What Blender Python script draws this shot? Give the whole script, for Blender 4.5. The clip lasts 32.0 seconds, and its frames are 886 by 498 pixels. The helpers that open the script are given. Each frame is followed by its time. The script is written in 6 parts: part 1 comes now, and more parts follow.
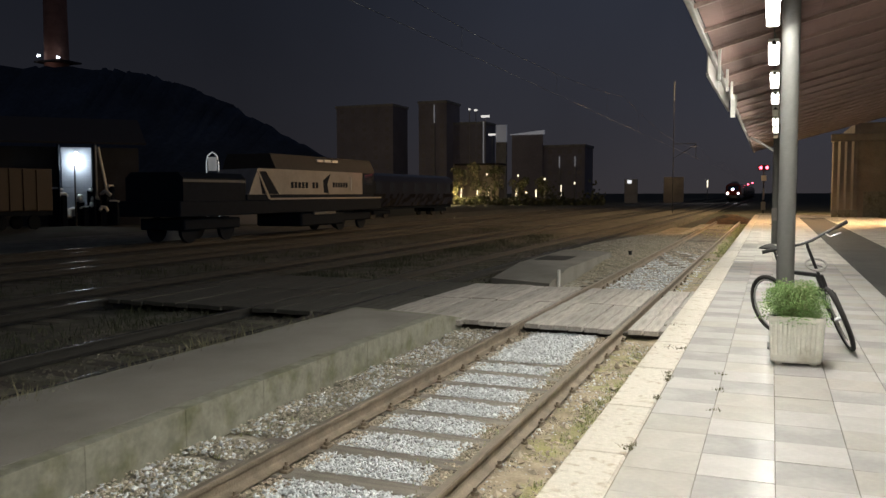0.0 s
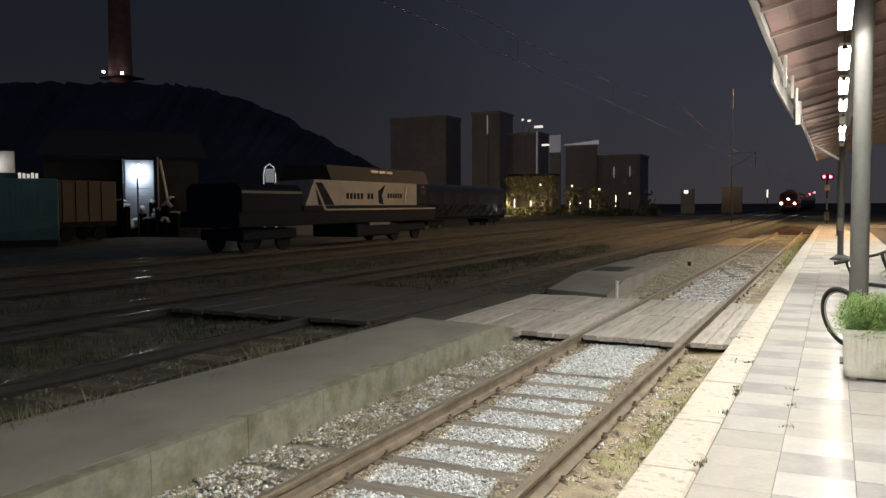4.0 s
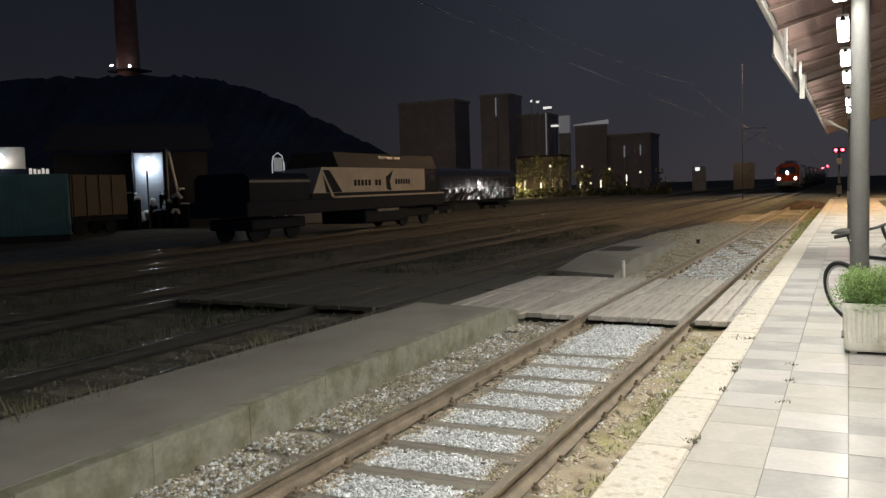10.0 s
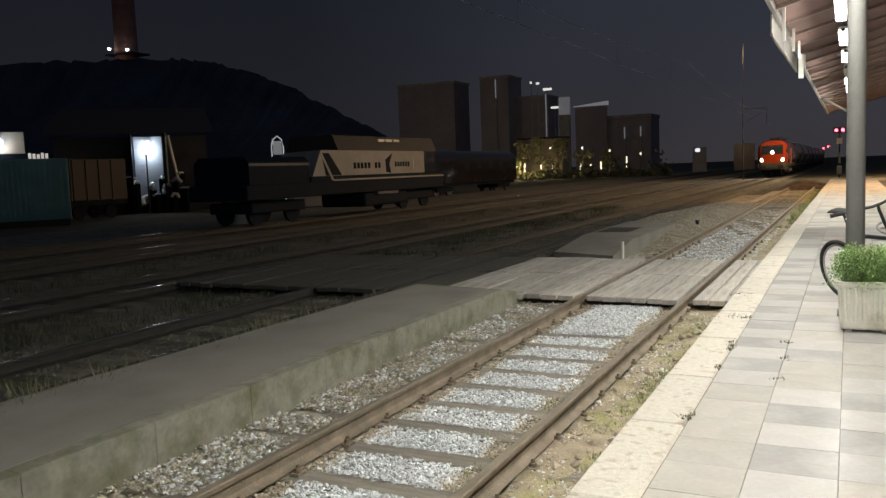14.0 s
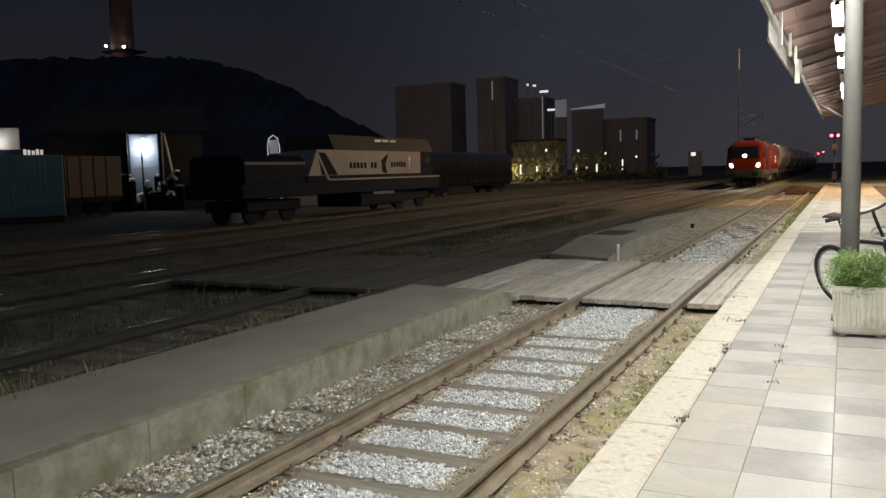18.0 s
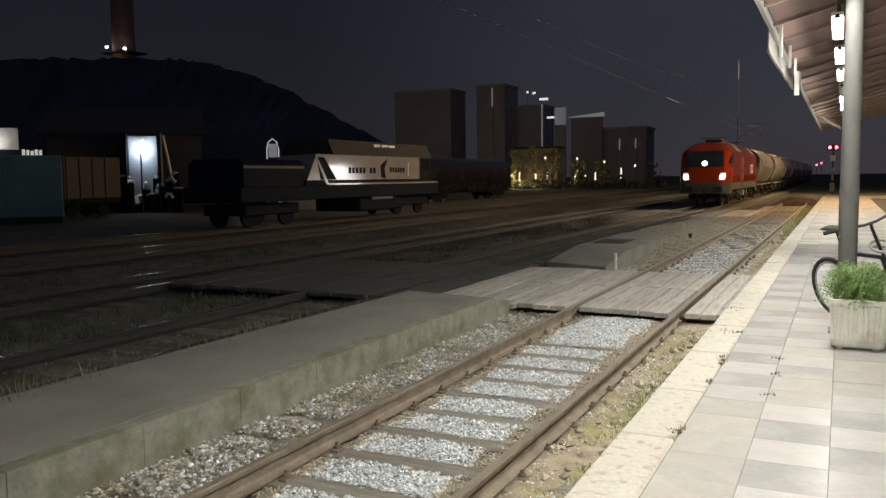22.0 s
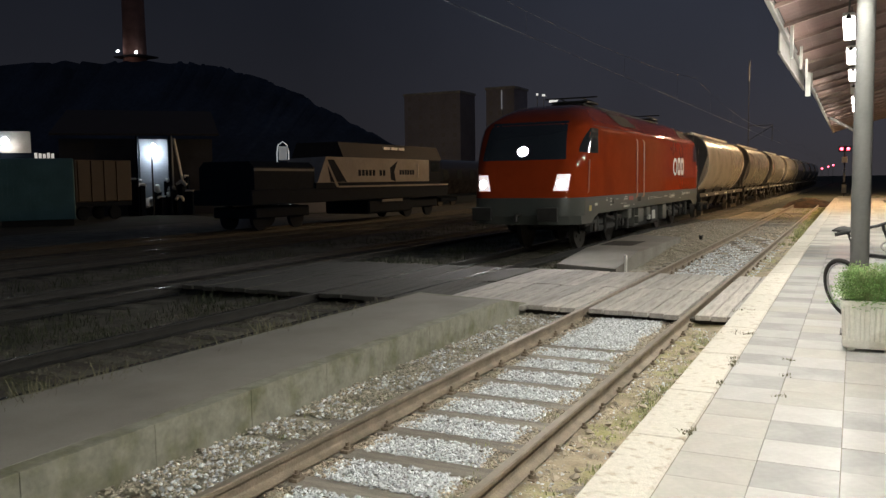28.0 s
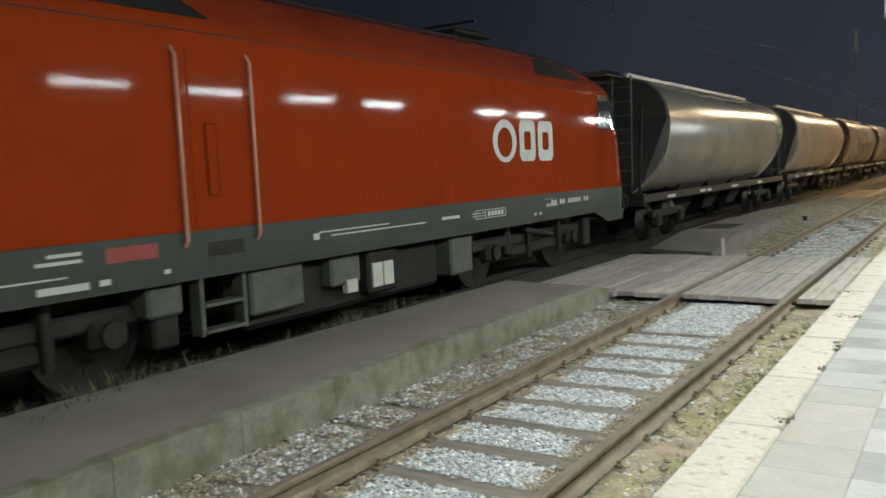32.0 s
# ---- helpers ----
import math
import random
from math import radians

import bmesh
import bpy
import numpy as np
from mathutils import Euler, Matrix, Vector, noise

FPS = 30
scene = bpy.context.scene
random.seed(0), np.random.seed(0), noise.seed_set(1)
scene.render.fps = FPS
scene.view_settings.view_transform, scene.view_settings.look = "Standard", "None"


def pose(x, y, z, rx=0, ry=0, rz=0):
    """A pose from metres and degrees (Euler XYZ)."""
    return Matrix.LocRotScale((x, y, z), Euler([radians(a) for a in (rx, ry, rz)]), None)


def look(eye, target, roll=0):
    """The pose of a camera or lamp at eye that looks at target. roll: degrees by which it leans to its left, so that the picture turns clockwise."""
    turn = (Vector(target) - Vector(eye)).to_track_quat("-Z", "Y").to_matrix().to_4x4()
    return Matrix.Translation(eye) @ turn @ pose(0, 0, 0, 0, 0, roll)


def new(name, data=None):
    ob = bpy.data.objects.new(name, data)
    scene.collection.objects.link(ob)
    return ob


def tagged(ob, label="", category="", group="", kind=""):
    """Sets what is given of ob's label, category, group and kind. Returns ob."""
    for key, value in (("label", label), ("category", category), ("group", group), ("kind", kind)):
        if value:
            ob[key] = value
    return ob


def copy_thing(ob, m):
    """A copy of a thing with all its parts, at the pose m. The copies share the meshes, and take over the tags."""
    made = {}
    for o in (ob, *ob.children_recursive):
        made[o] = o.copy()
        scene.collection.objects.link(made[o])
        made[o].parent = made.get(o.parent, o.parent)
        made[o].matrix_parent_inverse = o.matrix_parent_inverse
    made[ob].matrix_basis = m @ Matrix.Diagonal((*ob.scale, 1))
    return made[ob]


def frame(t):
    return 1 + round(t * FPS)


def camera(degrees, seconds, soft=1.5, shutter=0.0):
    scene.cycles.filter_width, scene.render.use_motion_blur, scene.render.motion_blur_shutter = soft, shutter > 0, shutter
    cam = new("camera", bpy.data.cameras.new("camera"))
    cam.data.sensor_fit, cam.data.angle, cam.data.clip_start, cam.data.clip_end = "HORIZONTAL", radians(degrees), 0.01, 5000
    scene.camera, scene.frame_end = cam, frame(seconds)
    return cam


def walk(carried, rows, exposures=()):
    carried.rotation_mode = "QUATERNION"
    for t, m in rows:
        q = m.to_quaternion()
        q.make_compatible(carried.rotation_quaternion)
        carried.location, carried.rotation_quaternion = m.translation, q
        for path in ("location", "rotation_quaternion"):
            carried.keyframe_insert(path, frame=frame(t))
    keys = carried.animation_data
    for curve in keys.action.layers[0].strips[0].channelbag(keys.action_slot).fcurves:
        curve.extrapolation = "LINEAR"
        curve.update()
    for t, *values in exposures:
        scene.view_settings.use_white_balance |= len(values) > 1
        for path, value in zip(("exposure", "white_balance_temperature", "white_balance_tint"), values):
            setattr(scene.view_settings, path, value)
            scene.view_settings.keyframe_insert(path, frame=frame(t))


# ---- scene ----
cam = camera(57.0, 32.0, soft=1.45, shutter=0.35)
# seconds, place in metres, yaw, pitch and roll in degrees
PATH = [
    (0.0, 2.721, -0.030, 1.933, 21.92, -3.90, -0.13),
    (0.5, 2.744, -0.014, 1.943, 23.14, -3.42, -0.41),
    (1.0, 2.731, 0.012, 1.939, 23.90, -3.17, -0.44),
    (1.5, 2.731, 0.038, 1.934, 24.36, -3.00, -0.44),
    (2.0, 2.746, 0.040, 1.936, 24.82, -2.78, -0.55),
    (2.5, 2.744, 0.045, 1.935, 25.22, -2.68, -0.57),
    (3.0, 2.713, 0.032, 1.924, 25.48, -2.88, -0.47),
    (3.5, 2.668, 0.011, 1.923, 25.54, -3.02, -0.31),
    (5.5, 2.602, -0.017, 1.920, 25.86, -3.47, -0.27),
    (6.0, 2.593, -0.014, 1.918, 25.93, -3.56, -0.19),
    (6.5, 2.557, -0.001, 1.901, 25.87, -3.86, 0.12),
    (7.0, 2.540, -0.016, 1.901, 25.76, -4.08, 0.46),
    (7.5, 2.554, -0.003, 1.913, 25.60, -4.06, 0.55),
    (8.0, 2.605, 0.011, 1.920, 25.65, -4.04, -0.07),
    (8.5, 2.673, 0.010, 1.925, 25.86, -4.08, -0.97),
    (9.0, 2.735, 0.034, 1.926, 26.12, -4.31, -1.53),
    (9.5, 2.773, 0.075, 1.917, 26.28, -4.24, -1.37),
    (10.0, 2.772, 0.042, 1.922, 26.51, -4.22, -1.85),
    (10.5, 2.768, -0.026, 1.919, 26.71, -4.25, -2.28),
    (11.0, 2.770, -0.071, 1.912, 26.70, -4.45, -2.52),
    (11.5, 2.790, -0.044, 1.904, 26.95, -4.70, -2.67),
    (12.0, 2.799, -0.015, 1.905, 26.93, -4.89, -2.47),
    (12.5, 2.814, -0.006, 1.912, 26.85, -5.04, -2.46),
    (13.0, 2.817, 0.000, 1.904, 26.86, -5.27, -2.40),
    (13.5, 2.814, -0.001, 1.910, 26.69, -5.42, -2.38),
    (14.0, 2.814, 0.001, 1.911, 26.58, -5.43, -2.18),
    (14.5, 2.811, 0.001, 1.913, 26.54, -5.41, -2.05),
    (16.5, 2.819, -0.005, 1.916, 26.32, -5.39, -1.72),
    (17.0, 2.817, -0.002, 1.913, 26.26, -5.36, -1.66),
    (17.5, 2.817, -0.006, 1.911, 26.22, -5.32, -1.66),
    (18.0, 2.807, -0.002, 1.905, 26.23, -5.37, -1.53),
    (18.5, 2.806, -0.003, 1.907, 26.16, -5.44, -1.39),
    (19.0, 2.806, -0.010, 1.909, 26.18, -5.46, -1.10),
    (19.5, 2.811, -0.010, 1.908, 26.20, -5.51, -0.86),
    (20.0, 2.813, -0.016, 1.914, 26.17, -5.47, -0.74),
    (20.5, 2.809, -0.010, 1.910, 26.20, -5.44, -0.71),
    (21.0, 2.810, -0.000, 1.915, 26.16, -5.38, -0.74),
    (21.5, 2.806, -0.005, 1.921, 26.11, -5.20, -0.74),
    (22.0, 2.801, 0.002, 1.918, 26.06, -4.96, -0.71),
    (22.5, 2.809, -0.009, 1.920, 26.10, -4.76, -0.76),
    (23.0, 2.802, 0.007, 1.917, 26.07, -4.73, -0.88),
    (23.5, 2.822, -0.019, 1.918, 26.11, -4.62, -1.00),
    (24.0, 2.816, -0.010, 1.918, 26.04, -4.66, -1.01),
    (24.5, 2.810, -0.007, 1.911, 26.01, -4.71, -0.98),
    (25.0, 2.811, -0.011, 1.913, 26.01, -4.67, -0.98),
    (25.5, 2.812, -0.014, 1.915, 26.12, -4.66, -0.96),
    (27.5, 2.804, -0.010, 1.911, 26.52, -4.70, -0.77),
    (28.0, 2.804, -0.008, 1.909, 26.74, -4.78, -0.81),
    (28.5, 2.796, 0.004, 1.904, 26.91, -4.85, -0.83),
    (29.0, 2.806, 0.007, 1.906, 27.12, -5.04, -1.01),
    (29.5, 2.815, 0.025, 1.899, 27.33, -5.26, -1.27),
    (30.0, 2.833, 0.043, 1.892, 27.51, -5.47, -1.54),
    (30.5, 2.853, 0.070, 1.893, 27.80, -5.53, -1.95),
    (31.0, 2.880, 0.108, 1.894, 28.05, -5.56, -2.23),
    (31.5, 2.877, 0.126, 1.879, 28.79, -5.53, -2.46),
    (31.6, 2.870, 0.130, 1.875, 29.20, -5.48, -2.52),
    (31.7, 2.864, 0.134, 1.872, 29.75, -5.42, -2.58),
    (31.8, 2.857, 0.139, 1.868, 30.65, -5.37, -2.65),
    (31.9, 2.851, 0.143, 1.865, 32.00, -5.31, -2.71),
    (32.0, 2.844, 0.147, 1.861, 33.33, -5.26, -2.77),
]
walk(cam, [(t, pose(x, y, z, 90 + pitch, 0, yaw) @ pose(0, 0, 0, 0, 0, roll)) for t, x, y, z, yaw, pitch, roll in PATH],
     exposures=[(0.0, 0.1, 6450, 10), (0.8, 0.22, 6500, 11), (3.0, 0.29, 6500, 11), (8.0, 0.25, 6480, 11), (12.0, 0.15, 6430, 10), (20.0, 0.12, 6400, 10), (25.0, 0.16, 6450, 10), (29.3, 0.14, 6400, 9), (31.0, 0.08, 5850, 3), (32.0, 0.08, 5880, 2)])

# ---- night sky ----
world = bpy.data.worlds.new("night")
scene.world = world
world.use_nodes = True
wn, wl = world.node_tree.nodes, world.node_tree.links
w_co, w_sep, w_ramp = wn.new("ShaderNodeTexCoord"), wn.new("ShaderNodeSeparateXYZ"), wn.new("ShaderNodeValToRGB")
w_noise, w_mix = wn.new("ShaderNodeTexNoise"), wn.new("ShaderNodeMix")
wl.new(w_co.outputs["Generated"], w_sep.inputs[0])
wl.new(w_co.outputs["Generated"], w_noise.inputs["Vector"])
w_noise.inputs["Scale"].default_value, w_noise.inputs["Detail"].default_value = 2.5, 4
wl.new(w_sep.outputs["Z"], w_ramp.inputs[0])
w_ramp.color_ramp.elements[0].position, w_ramp.color_ramp.elements[0].color = 0.0, (0.027, 0.0245, 0.0275, 1)
w_ramp.color_ramp.elements[1].position, w_ramp.color_ramp.elements[1].color = 0.32, (0.0155, 0.0195, 0.0305, 1)
w_e = w_ramp.color_ramp.elements.new(0.1)
w_e.color = (0.0235, 0.0240, 0.0310, 1)
w_mix.data_type, w_mix.blend_type = "RGBA", "MULTIPLY"
w_mix.inputs["Factor"].default_value = 0.5
# the town's glow fades towards the dark yard
w_side, w_fade = wn.new("ShaderNodeMapRange"), wn.new("ShaderNodeMix")
w_side.inputs["From Min"].default_value, w_side.inputs["From Max"].default_value = -0.58, -0.11
w_side.inputs["To Min"].default_value, w_side.inputs["To Max"].default_value = 0.7, 1.75
wl.new(w_sep.outputs["X"], w_side.inputs["Value"])
w_fade.data_type, w_fade.blend_type = "RGBA", "MULTIPLY"
w_fade.inputs["Factor"].default_value = 1
wl.new(w_ramp.outputs[0], w_fade.inputs["A"])
wl.new(w_side.outputs[0], w_fade.inputs["B"])
wl.new(w_fade.outputs["Result"], w_mix.inputs["A"])
wl.new(w_noise.outputs["Fac"], w_mix.inputs["B"])
wl.new(w_mix.outputs["Result"], wn["Background"].inputs["Color"])
wn["Background"].inputs["Strength"].default_value = 1.0


def lamp(name, kind, place, energy, colour, size=(0.2, 0.2), target=None):
    data = bpy.data.lights.new(name, kind)
    data.energy, data.color = energy, colour
    if kind == "AREA":
        data.shape, data.size, data.size_y = "RECTANGLE", size[0], size[1]
    else:
        data.shadow_soft_size = size[0]
    ob = new(name, data)
    ob.matrix_basis = look(place, target) if target else pose(*place)
    return ob


LAMP_X, LAMP_Z = 2.69, 3.63
WHITE, SODIUM = (0.985, 0.965, 0.85), (1.0, 0.63, 0.30)
LIT = [0.35, 3.0, 5.65, 8.3, 11.0, 13.6, 16.2, 21.5, 24.1, 29.4, 32.0, 34.7, 37.3]
DIM = [18.9, 26.8]


def lamp_x(y):
    """The row of lamps drifts a little from the kerb line."""
    return LAMP_X + 0.0055 * (y - 8.4)


for y in LIT:
    for side in (-1, 1):
        tube = lamp("canopy_tube_light", "AREA", (lamp_x(y) + side * 0.07, y, LAMP_Z - 0.035), 57 if side < 0 else 43, WHITE, (0.10, 1.4))
        tube.matrix_basis = pose(lamp_x(y) + side * 0.07, y, LAMP_Z - 0.035, 0, 52 if side < 0 else -33, 0)
MASTS = [(10.6, 50.0, -0.32, 4200), (12.4, 70.0, -0.32, 4200), (14.5, 92.0, -0.32, 6000)]
for x, y, z, power in MASTS:
    lamp("mast_light", "AREA", (x, y, 9.7), power, SODIUM, (0.5, 0.5), (x - 6.0, y - 2.0, 0)).data.spread = radians(122)

# ---- materials ----


def mat(name, base, rough=0.7, metal=0.0, vary=0.25, scale=6.0, fine=60.0, bump=0.15, dark=None, dirt=0.0, coat=0.0, island=0.0, obj=0.0, stretch=None, spec=0.5):
    """A surface with grain at two scales; dirt blends in a second colour in patches."""
    m = bpy.data.materials.new(name)
    m.use_nodes = True
    n, l = m.node_tree.nodes, m.node_tree.links
    b = n["Principled BSDF"]
    b.inputs["Roughness"].default_value, b.inputs["Metallic"].default_value = rough, metal
    b.inputs["Coat Weight"].default_value = coat
    b.inputs["Specular IOR Level"].default_value = spec
    co = n.new("ShaderNodeTexCoord")
    src = co.outputs["Object"]
    if stretch:
        mp = n.new("ShaderNodeMapping")
        mp.inputs["Scale"].default_value = stretch
        l.new(src, mp.inputs["Vector"])
        src = mp.outputs["Vector"]
    big, small = n.new("ShaderNodeTexNoise"), n.new("ShaderNodeTexNoise")
    for node, s in ((big, scale), (small, fine)):
        node.inputs["Scale"].default_value, node.inputs["Detail"].default_value = s, 5
        l.new(src, node.inputs["Vector"])
    ramp = n.new("ShaderNodeMapRange")
    ramp.inputs["From Min"].default_value, ramp.inputs["From Max"].default_value = 0.3, 0.7
    ramp.inputs["To Min"].default_value, ramp.inputs["To Max"].default_value = 1 - vary, 1 + vary
    l.new(big.outputs["Fac"], ramp.inputs["Value"])
    ramp2 = n.new("ShaderNodeMapRange")
    ramp2.inputs["From Min"].default_value, ramp2.inputs["From Max"].default_value = 0.3, 0.7
    ramp2.inputs["To Min"].default_value, ramp2.inputs["To Max"].default_value = 1 - vary * 0.6, 1 + vary * 0.6
    l.new(small.outputs["Fac"], ramp2.inputs["Value"])
    mul = n.new("ShaderNodeMath")
    mul.operation = "MULTIPLY"
    l.new(ramp.outputs[0], mul.inputs[0])
    l.new(ramp2.outputs[0], mul.inputs[1])
    tone = mul.outputs[0]
    for amount, node_name, out in ((island, "ShaderNodeNewGeometry", "Random Per Island"), (obj, "ShaderNodeObjectInfo", "Random")):
        if amount:
            g, r, k = n.new(node_name), n.new("ShaderNodeMapRange"), n.new("ShaderNodeMath")
            r.inputs["To Min"].default_value, r.inputs["To Max"].default_value = 1 - amount, 1 + amount
            l.new(g.outputs[out], r.inputs["Value"])
            k.operation = "MULTIPLY"
            l.new(tone, k.inputs[0])
            l.new(r.outputs[0], k.inputs[1])
            tone = k.outputs[0]
    col = n.new("ShaderNodeMix")
    col.data_type, col.blend_type = "RGBA", "MULTIPLY"
    col.inputs["Factor"].default_value = 1
    l.new(tone, col.inputs["B"])
    col.inputs["A"].default_value = (*base, 1)
    if dark:
        d, dr, dm = n.new("ShaderNodeTexNoise"), n.new("ShaderNodeMapRange"), n.new("ShaderNodeMix")
        d.inputs["Scale"].default_value, d.inputs["Detail"].default_value = scale * 0.45, 6
        l.new(src, d.inputs["Vector"])
        dr.inputs["From Min"].default_value, dr.inputs["From Max"].default_value = 0.62 - dirt * 0.3, 0.75 - dirt * 0.2
        l.new(d.outputs["Fac"], dr.inputs["Value"])
        dm.data_type = "RGBA"
        dm.inputs["A"].default_value, dm.inputs["B"].default_value = (*base, 1), (*dark, 1)
        l.new(dr.outputs[0], dm.inputs["Factor"])
        l.new(dm.outputs["Result"], col.inputs["A"])
    l.new(col.outputs["Result"], b.inputs["Base Color"])
    if bump:
        bn = n.new("ShaderNodeBump")
        bn.inputs["Strength"].default_value, bn.inputs["Distance"].default_value = bump, 0.02
        l.new(small.outputs["Fac"], bn.inputs["Height"])
        l.new(bn.outputs[0], b.inputs["Normal"])
    return m


def glow(name, colour, strength):
    m = bpy.data.materials.new(name)
    m.use_nodes = True
    b = m.node_tree.nodes["Principled BSDF"]
    b.inputs["Base Color"].default_value = (0.8, 0.8, 0.8, 1)
    b.inputs["Emission Color"].default_value, b.inputs["Emission Strength"].default_value = (*colour, 1), strength
    return m


def pane(name, colour=(0.02, 0.025, 0.03), rough=0.06):
    m = bpy.data.materials.new(name)
    m.use_nodes = True
    b = m.node_tree.nodes["Principled BSDF"]
    b.inputs["Base Color"].default_value = (*colour, 1)
    b.inputs["Roughness"].default_value, b.inputs["Specular IOR Level"].default_value = rough, 0.8
    return m


M_TILE = [mat("marble_white", (0.50, 0.49, 0.475), 0.17, vary=0.06, scale=4, fine=25, bump=0.02, dark=(0.46, 0.448, 0.43), dirt=0.25, obj=0.05, spec=0.005),
          mat("marble_cream", (0.47, 0.452, 0.42), 0.19, vary=0.07, scale=4, fine=25, bump=0.02, dark=(0.435, 0.41, 0.375), dirt=0.3, obj=0.06, spec=0.005),
          mat("marble_grey", (0.40, 0.39, 0.38), 0.17, vary=0.08, scale=3, fine=20, bump=0.02, dark=(0.45, 0.44, 0.428), dirt=0.35, obj=0.07, spec=0.005)]
M_TILE_REST = mat("marble_far", (0.50, 0.478, 0.435), 0.65, vary=0.08, scale=3, fine=20, bump=0.02, island=0.16, spec=0.03)
M_KERB = mat("worn_limestone", (0.585, 0.55, 0.485), 0.75, vary=0.09, scale=26, fine=70, bump=0.4, dark=(0.40, 0.34, 0.26), dirt=0.22, obj=0.06)
M_JOINT = mat("mortar", (0.22, 0.19, 0.15), 0.9, vary=0.3)
M_CONCRETE = mat("weathered_concrete", (0.245, 0.24, 0.195), 0.85, vary=0.18, scale=6.5, fine=24, bump=0.2, dark=(0.165, 0.163, 0.105), dirt=0.45, obj=0.02)
M_ASPHALT = mat("platform_asphalt", (0.255, 0.24, 0.213), 0.85, vary=0.14, scale=1.2, fine=90, bump=0.25, dark=(0.215, 0.20, 0.178), dirt=0.4)
M_EARTH = mat("earth_and_grass", (0.045, 0.040, 0.028), 0.95, vary=0.35, scale=0.8, fine=14, bump=0.5, dark=(0.030, 0.040, 0.016), dirt=0.6)
M_VERGE = mat("stony_soil", (0.38, 0.315, 0.225), 0.95, vary=0.28, scale=5, fine=45, bump=0.6, dark=(0.32, 0.30, 0.14), dirt=0.5)
M_BED = mat("gravel_bed", (0.37, 0.34, 0.28), 0.95, vary=0.4, scale=9, fine=45, bump=0.8, dark=(0.25, 0.21, 0.15), dirt=0.4)
M_STONE = mat("ballast_stone", (0.68, 0.70, 0.715), 0.85, vary=0.12, scale=9, fine=60, bump=0.2, island=0.34)
M_STONE_BROWN = mat("brown_stone", (0.47, 0.405, 0.315), 0.9, vary=0.2, scale=9, fine=60, bump=0.2, island=0.28)
M_OLD_BED = mat("oily_ballast", (0.115, 0.104, 0.083), 0.95, vary=0.4, scale=3, fine=30, bump=0.7, dark=(0.06, 0.065, 0.034), dirt=0.5)
M_SLEEPER = mat("grey_timber", (0.25, 0.225, 0.19), 0.85, vary=0.25, scale=3, fine=30, bump=0.4, stretch=(1, 6, 6), obj=0.15)
M_RUST = mat("rusty_steel", (0.225, 0.182, 0.135), 0.7, 0.15, vary=0.25, scale=5, fine=60, bump=0.25)
M_RAILTOP = mat("rail_head", (0.30, 0.255, 0.20), 0.55, 0.4, vary=0.15, scale=3, fine=40, bump=0.05)
M_SHINE = mat("polished_rail_head", (0.45, 0.43, 0.40), 0.22, 0.95, vary=0.1, bump=0.03)
M_PLANK = mat("weathered_plank", (0.45, 0.42, 0.385), 0.85, vary=0.22, scale=3, fine=26, bump=0.4, stretch=(7, 0.8, 4), dark=(0.29, 0.265, 0.235), dirt=0.35, obj=0.16)
M_GRASS = mat("grass_blade", (0.36, 0.38, 0.18), 0.7, vary=0.2, bump=0, island=0.4)
M_DRY = mat("dry_weed", (0.15, 0.14, 0.085), 0.8, vary=0.2, bump=0, island=0.4)
M_LEAF = mat("fern_leaf", (0.215, 0.37, 0.115), 0.6, vary=0.15, bump=0, island=0.4)
M_PLANTER = mat("pale_concrete", (0.76, 0.745, 0.67), 0.7, vary=0.08, scale=6, fine=50, bump=0.12, dark=(0.45, 0.42, 0.34), dirt=0.2)
M_SOIL = mat("potting_soil", (0.05, 0.035, 0.02), 0.95)
M_POLE = mat("grey_pole_paint", (0.13, 0.129, 0.124), 0.9, 0.0, vary=0.08, scale=3, fine=40, bump=0.05)
M_BLACK = mat("black_paint", (0.02, 0.02, 0.022), 0.35, vary=0.15, bump=0.02)
M_RUBBER = mat("rubber", (0.025, 0.024, 0.023), 0.8, vary=0.2)
M_CHROME = mat("brushed_alloy", (0.55, 0.55, 0.56), 0.3, 1.0, vary=0.08, bump=0.02)
M_BOARD = mat("soffit_boards", (0.17, 0.098, 0.084), 0.7, vary=0.2, scale=2, fine=20, bump=0.2, stretch=(1, 8, 1))
M_RAFTER = mat("rafter_paint", (0.26, 0.185, 0.16), 0.6, vary=0.15, scale=3, fine=30, bump=0.1)
M_FASCIA = mat("eave_paint", (0.18, 0.165, 0.155), 0.6, vary=0.12, scale=3, fine=30, bump=0.1)
M_ROOF = mat("roof_sheet", (0.025, 0.021, 0.02), 0.7, vary=0.2)
M_WHITE = mat("white_enamel", (0.72, 0.71, 0.67), 0.5, vary=0.06, bump=0.02)
M_TUBE = glow("lamp_diffuser", (1.0, 0.95, 0.86), 22.0)
M_TUBE_OFF = mat("dead_diffuser", (0.55, 0.52, 0.46), 0.4, vary=0.05)
M_WALL = mat("ochre_plaster", (0.30, 0.255, 0.205), 0.85, vary=0.14, scale=0.8, fine=12, bump=0.15, dark=(0.22, 0.185, 0.145), dirt=0.4)
M_PLASTER = mat("grey_plaster", (0.34, 0.33, 0.31), 0.85, vary=0.14, scale=0.7, fine=10, bump=0.15, dark=(0.24, 0.23, 0.21), dirt=0.4)
M_RED = mat("red_gloss_paint", (0.26, 0.036, 0.009), 0.06, vary=0.06, scale=1.2, fine=5, bump=0.03, dark=(0.205, 0.027, 0.0075), dirt=0.25, spec=0.06)
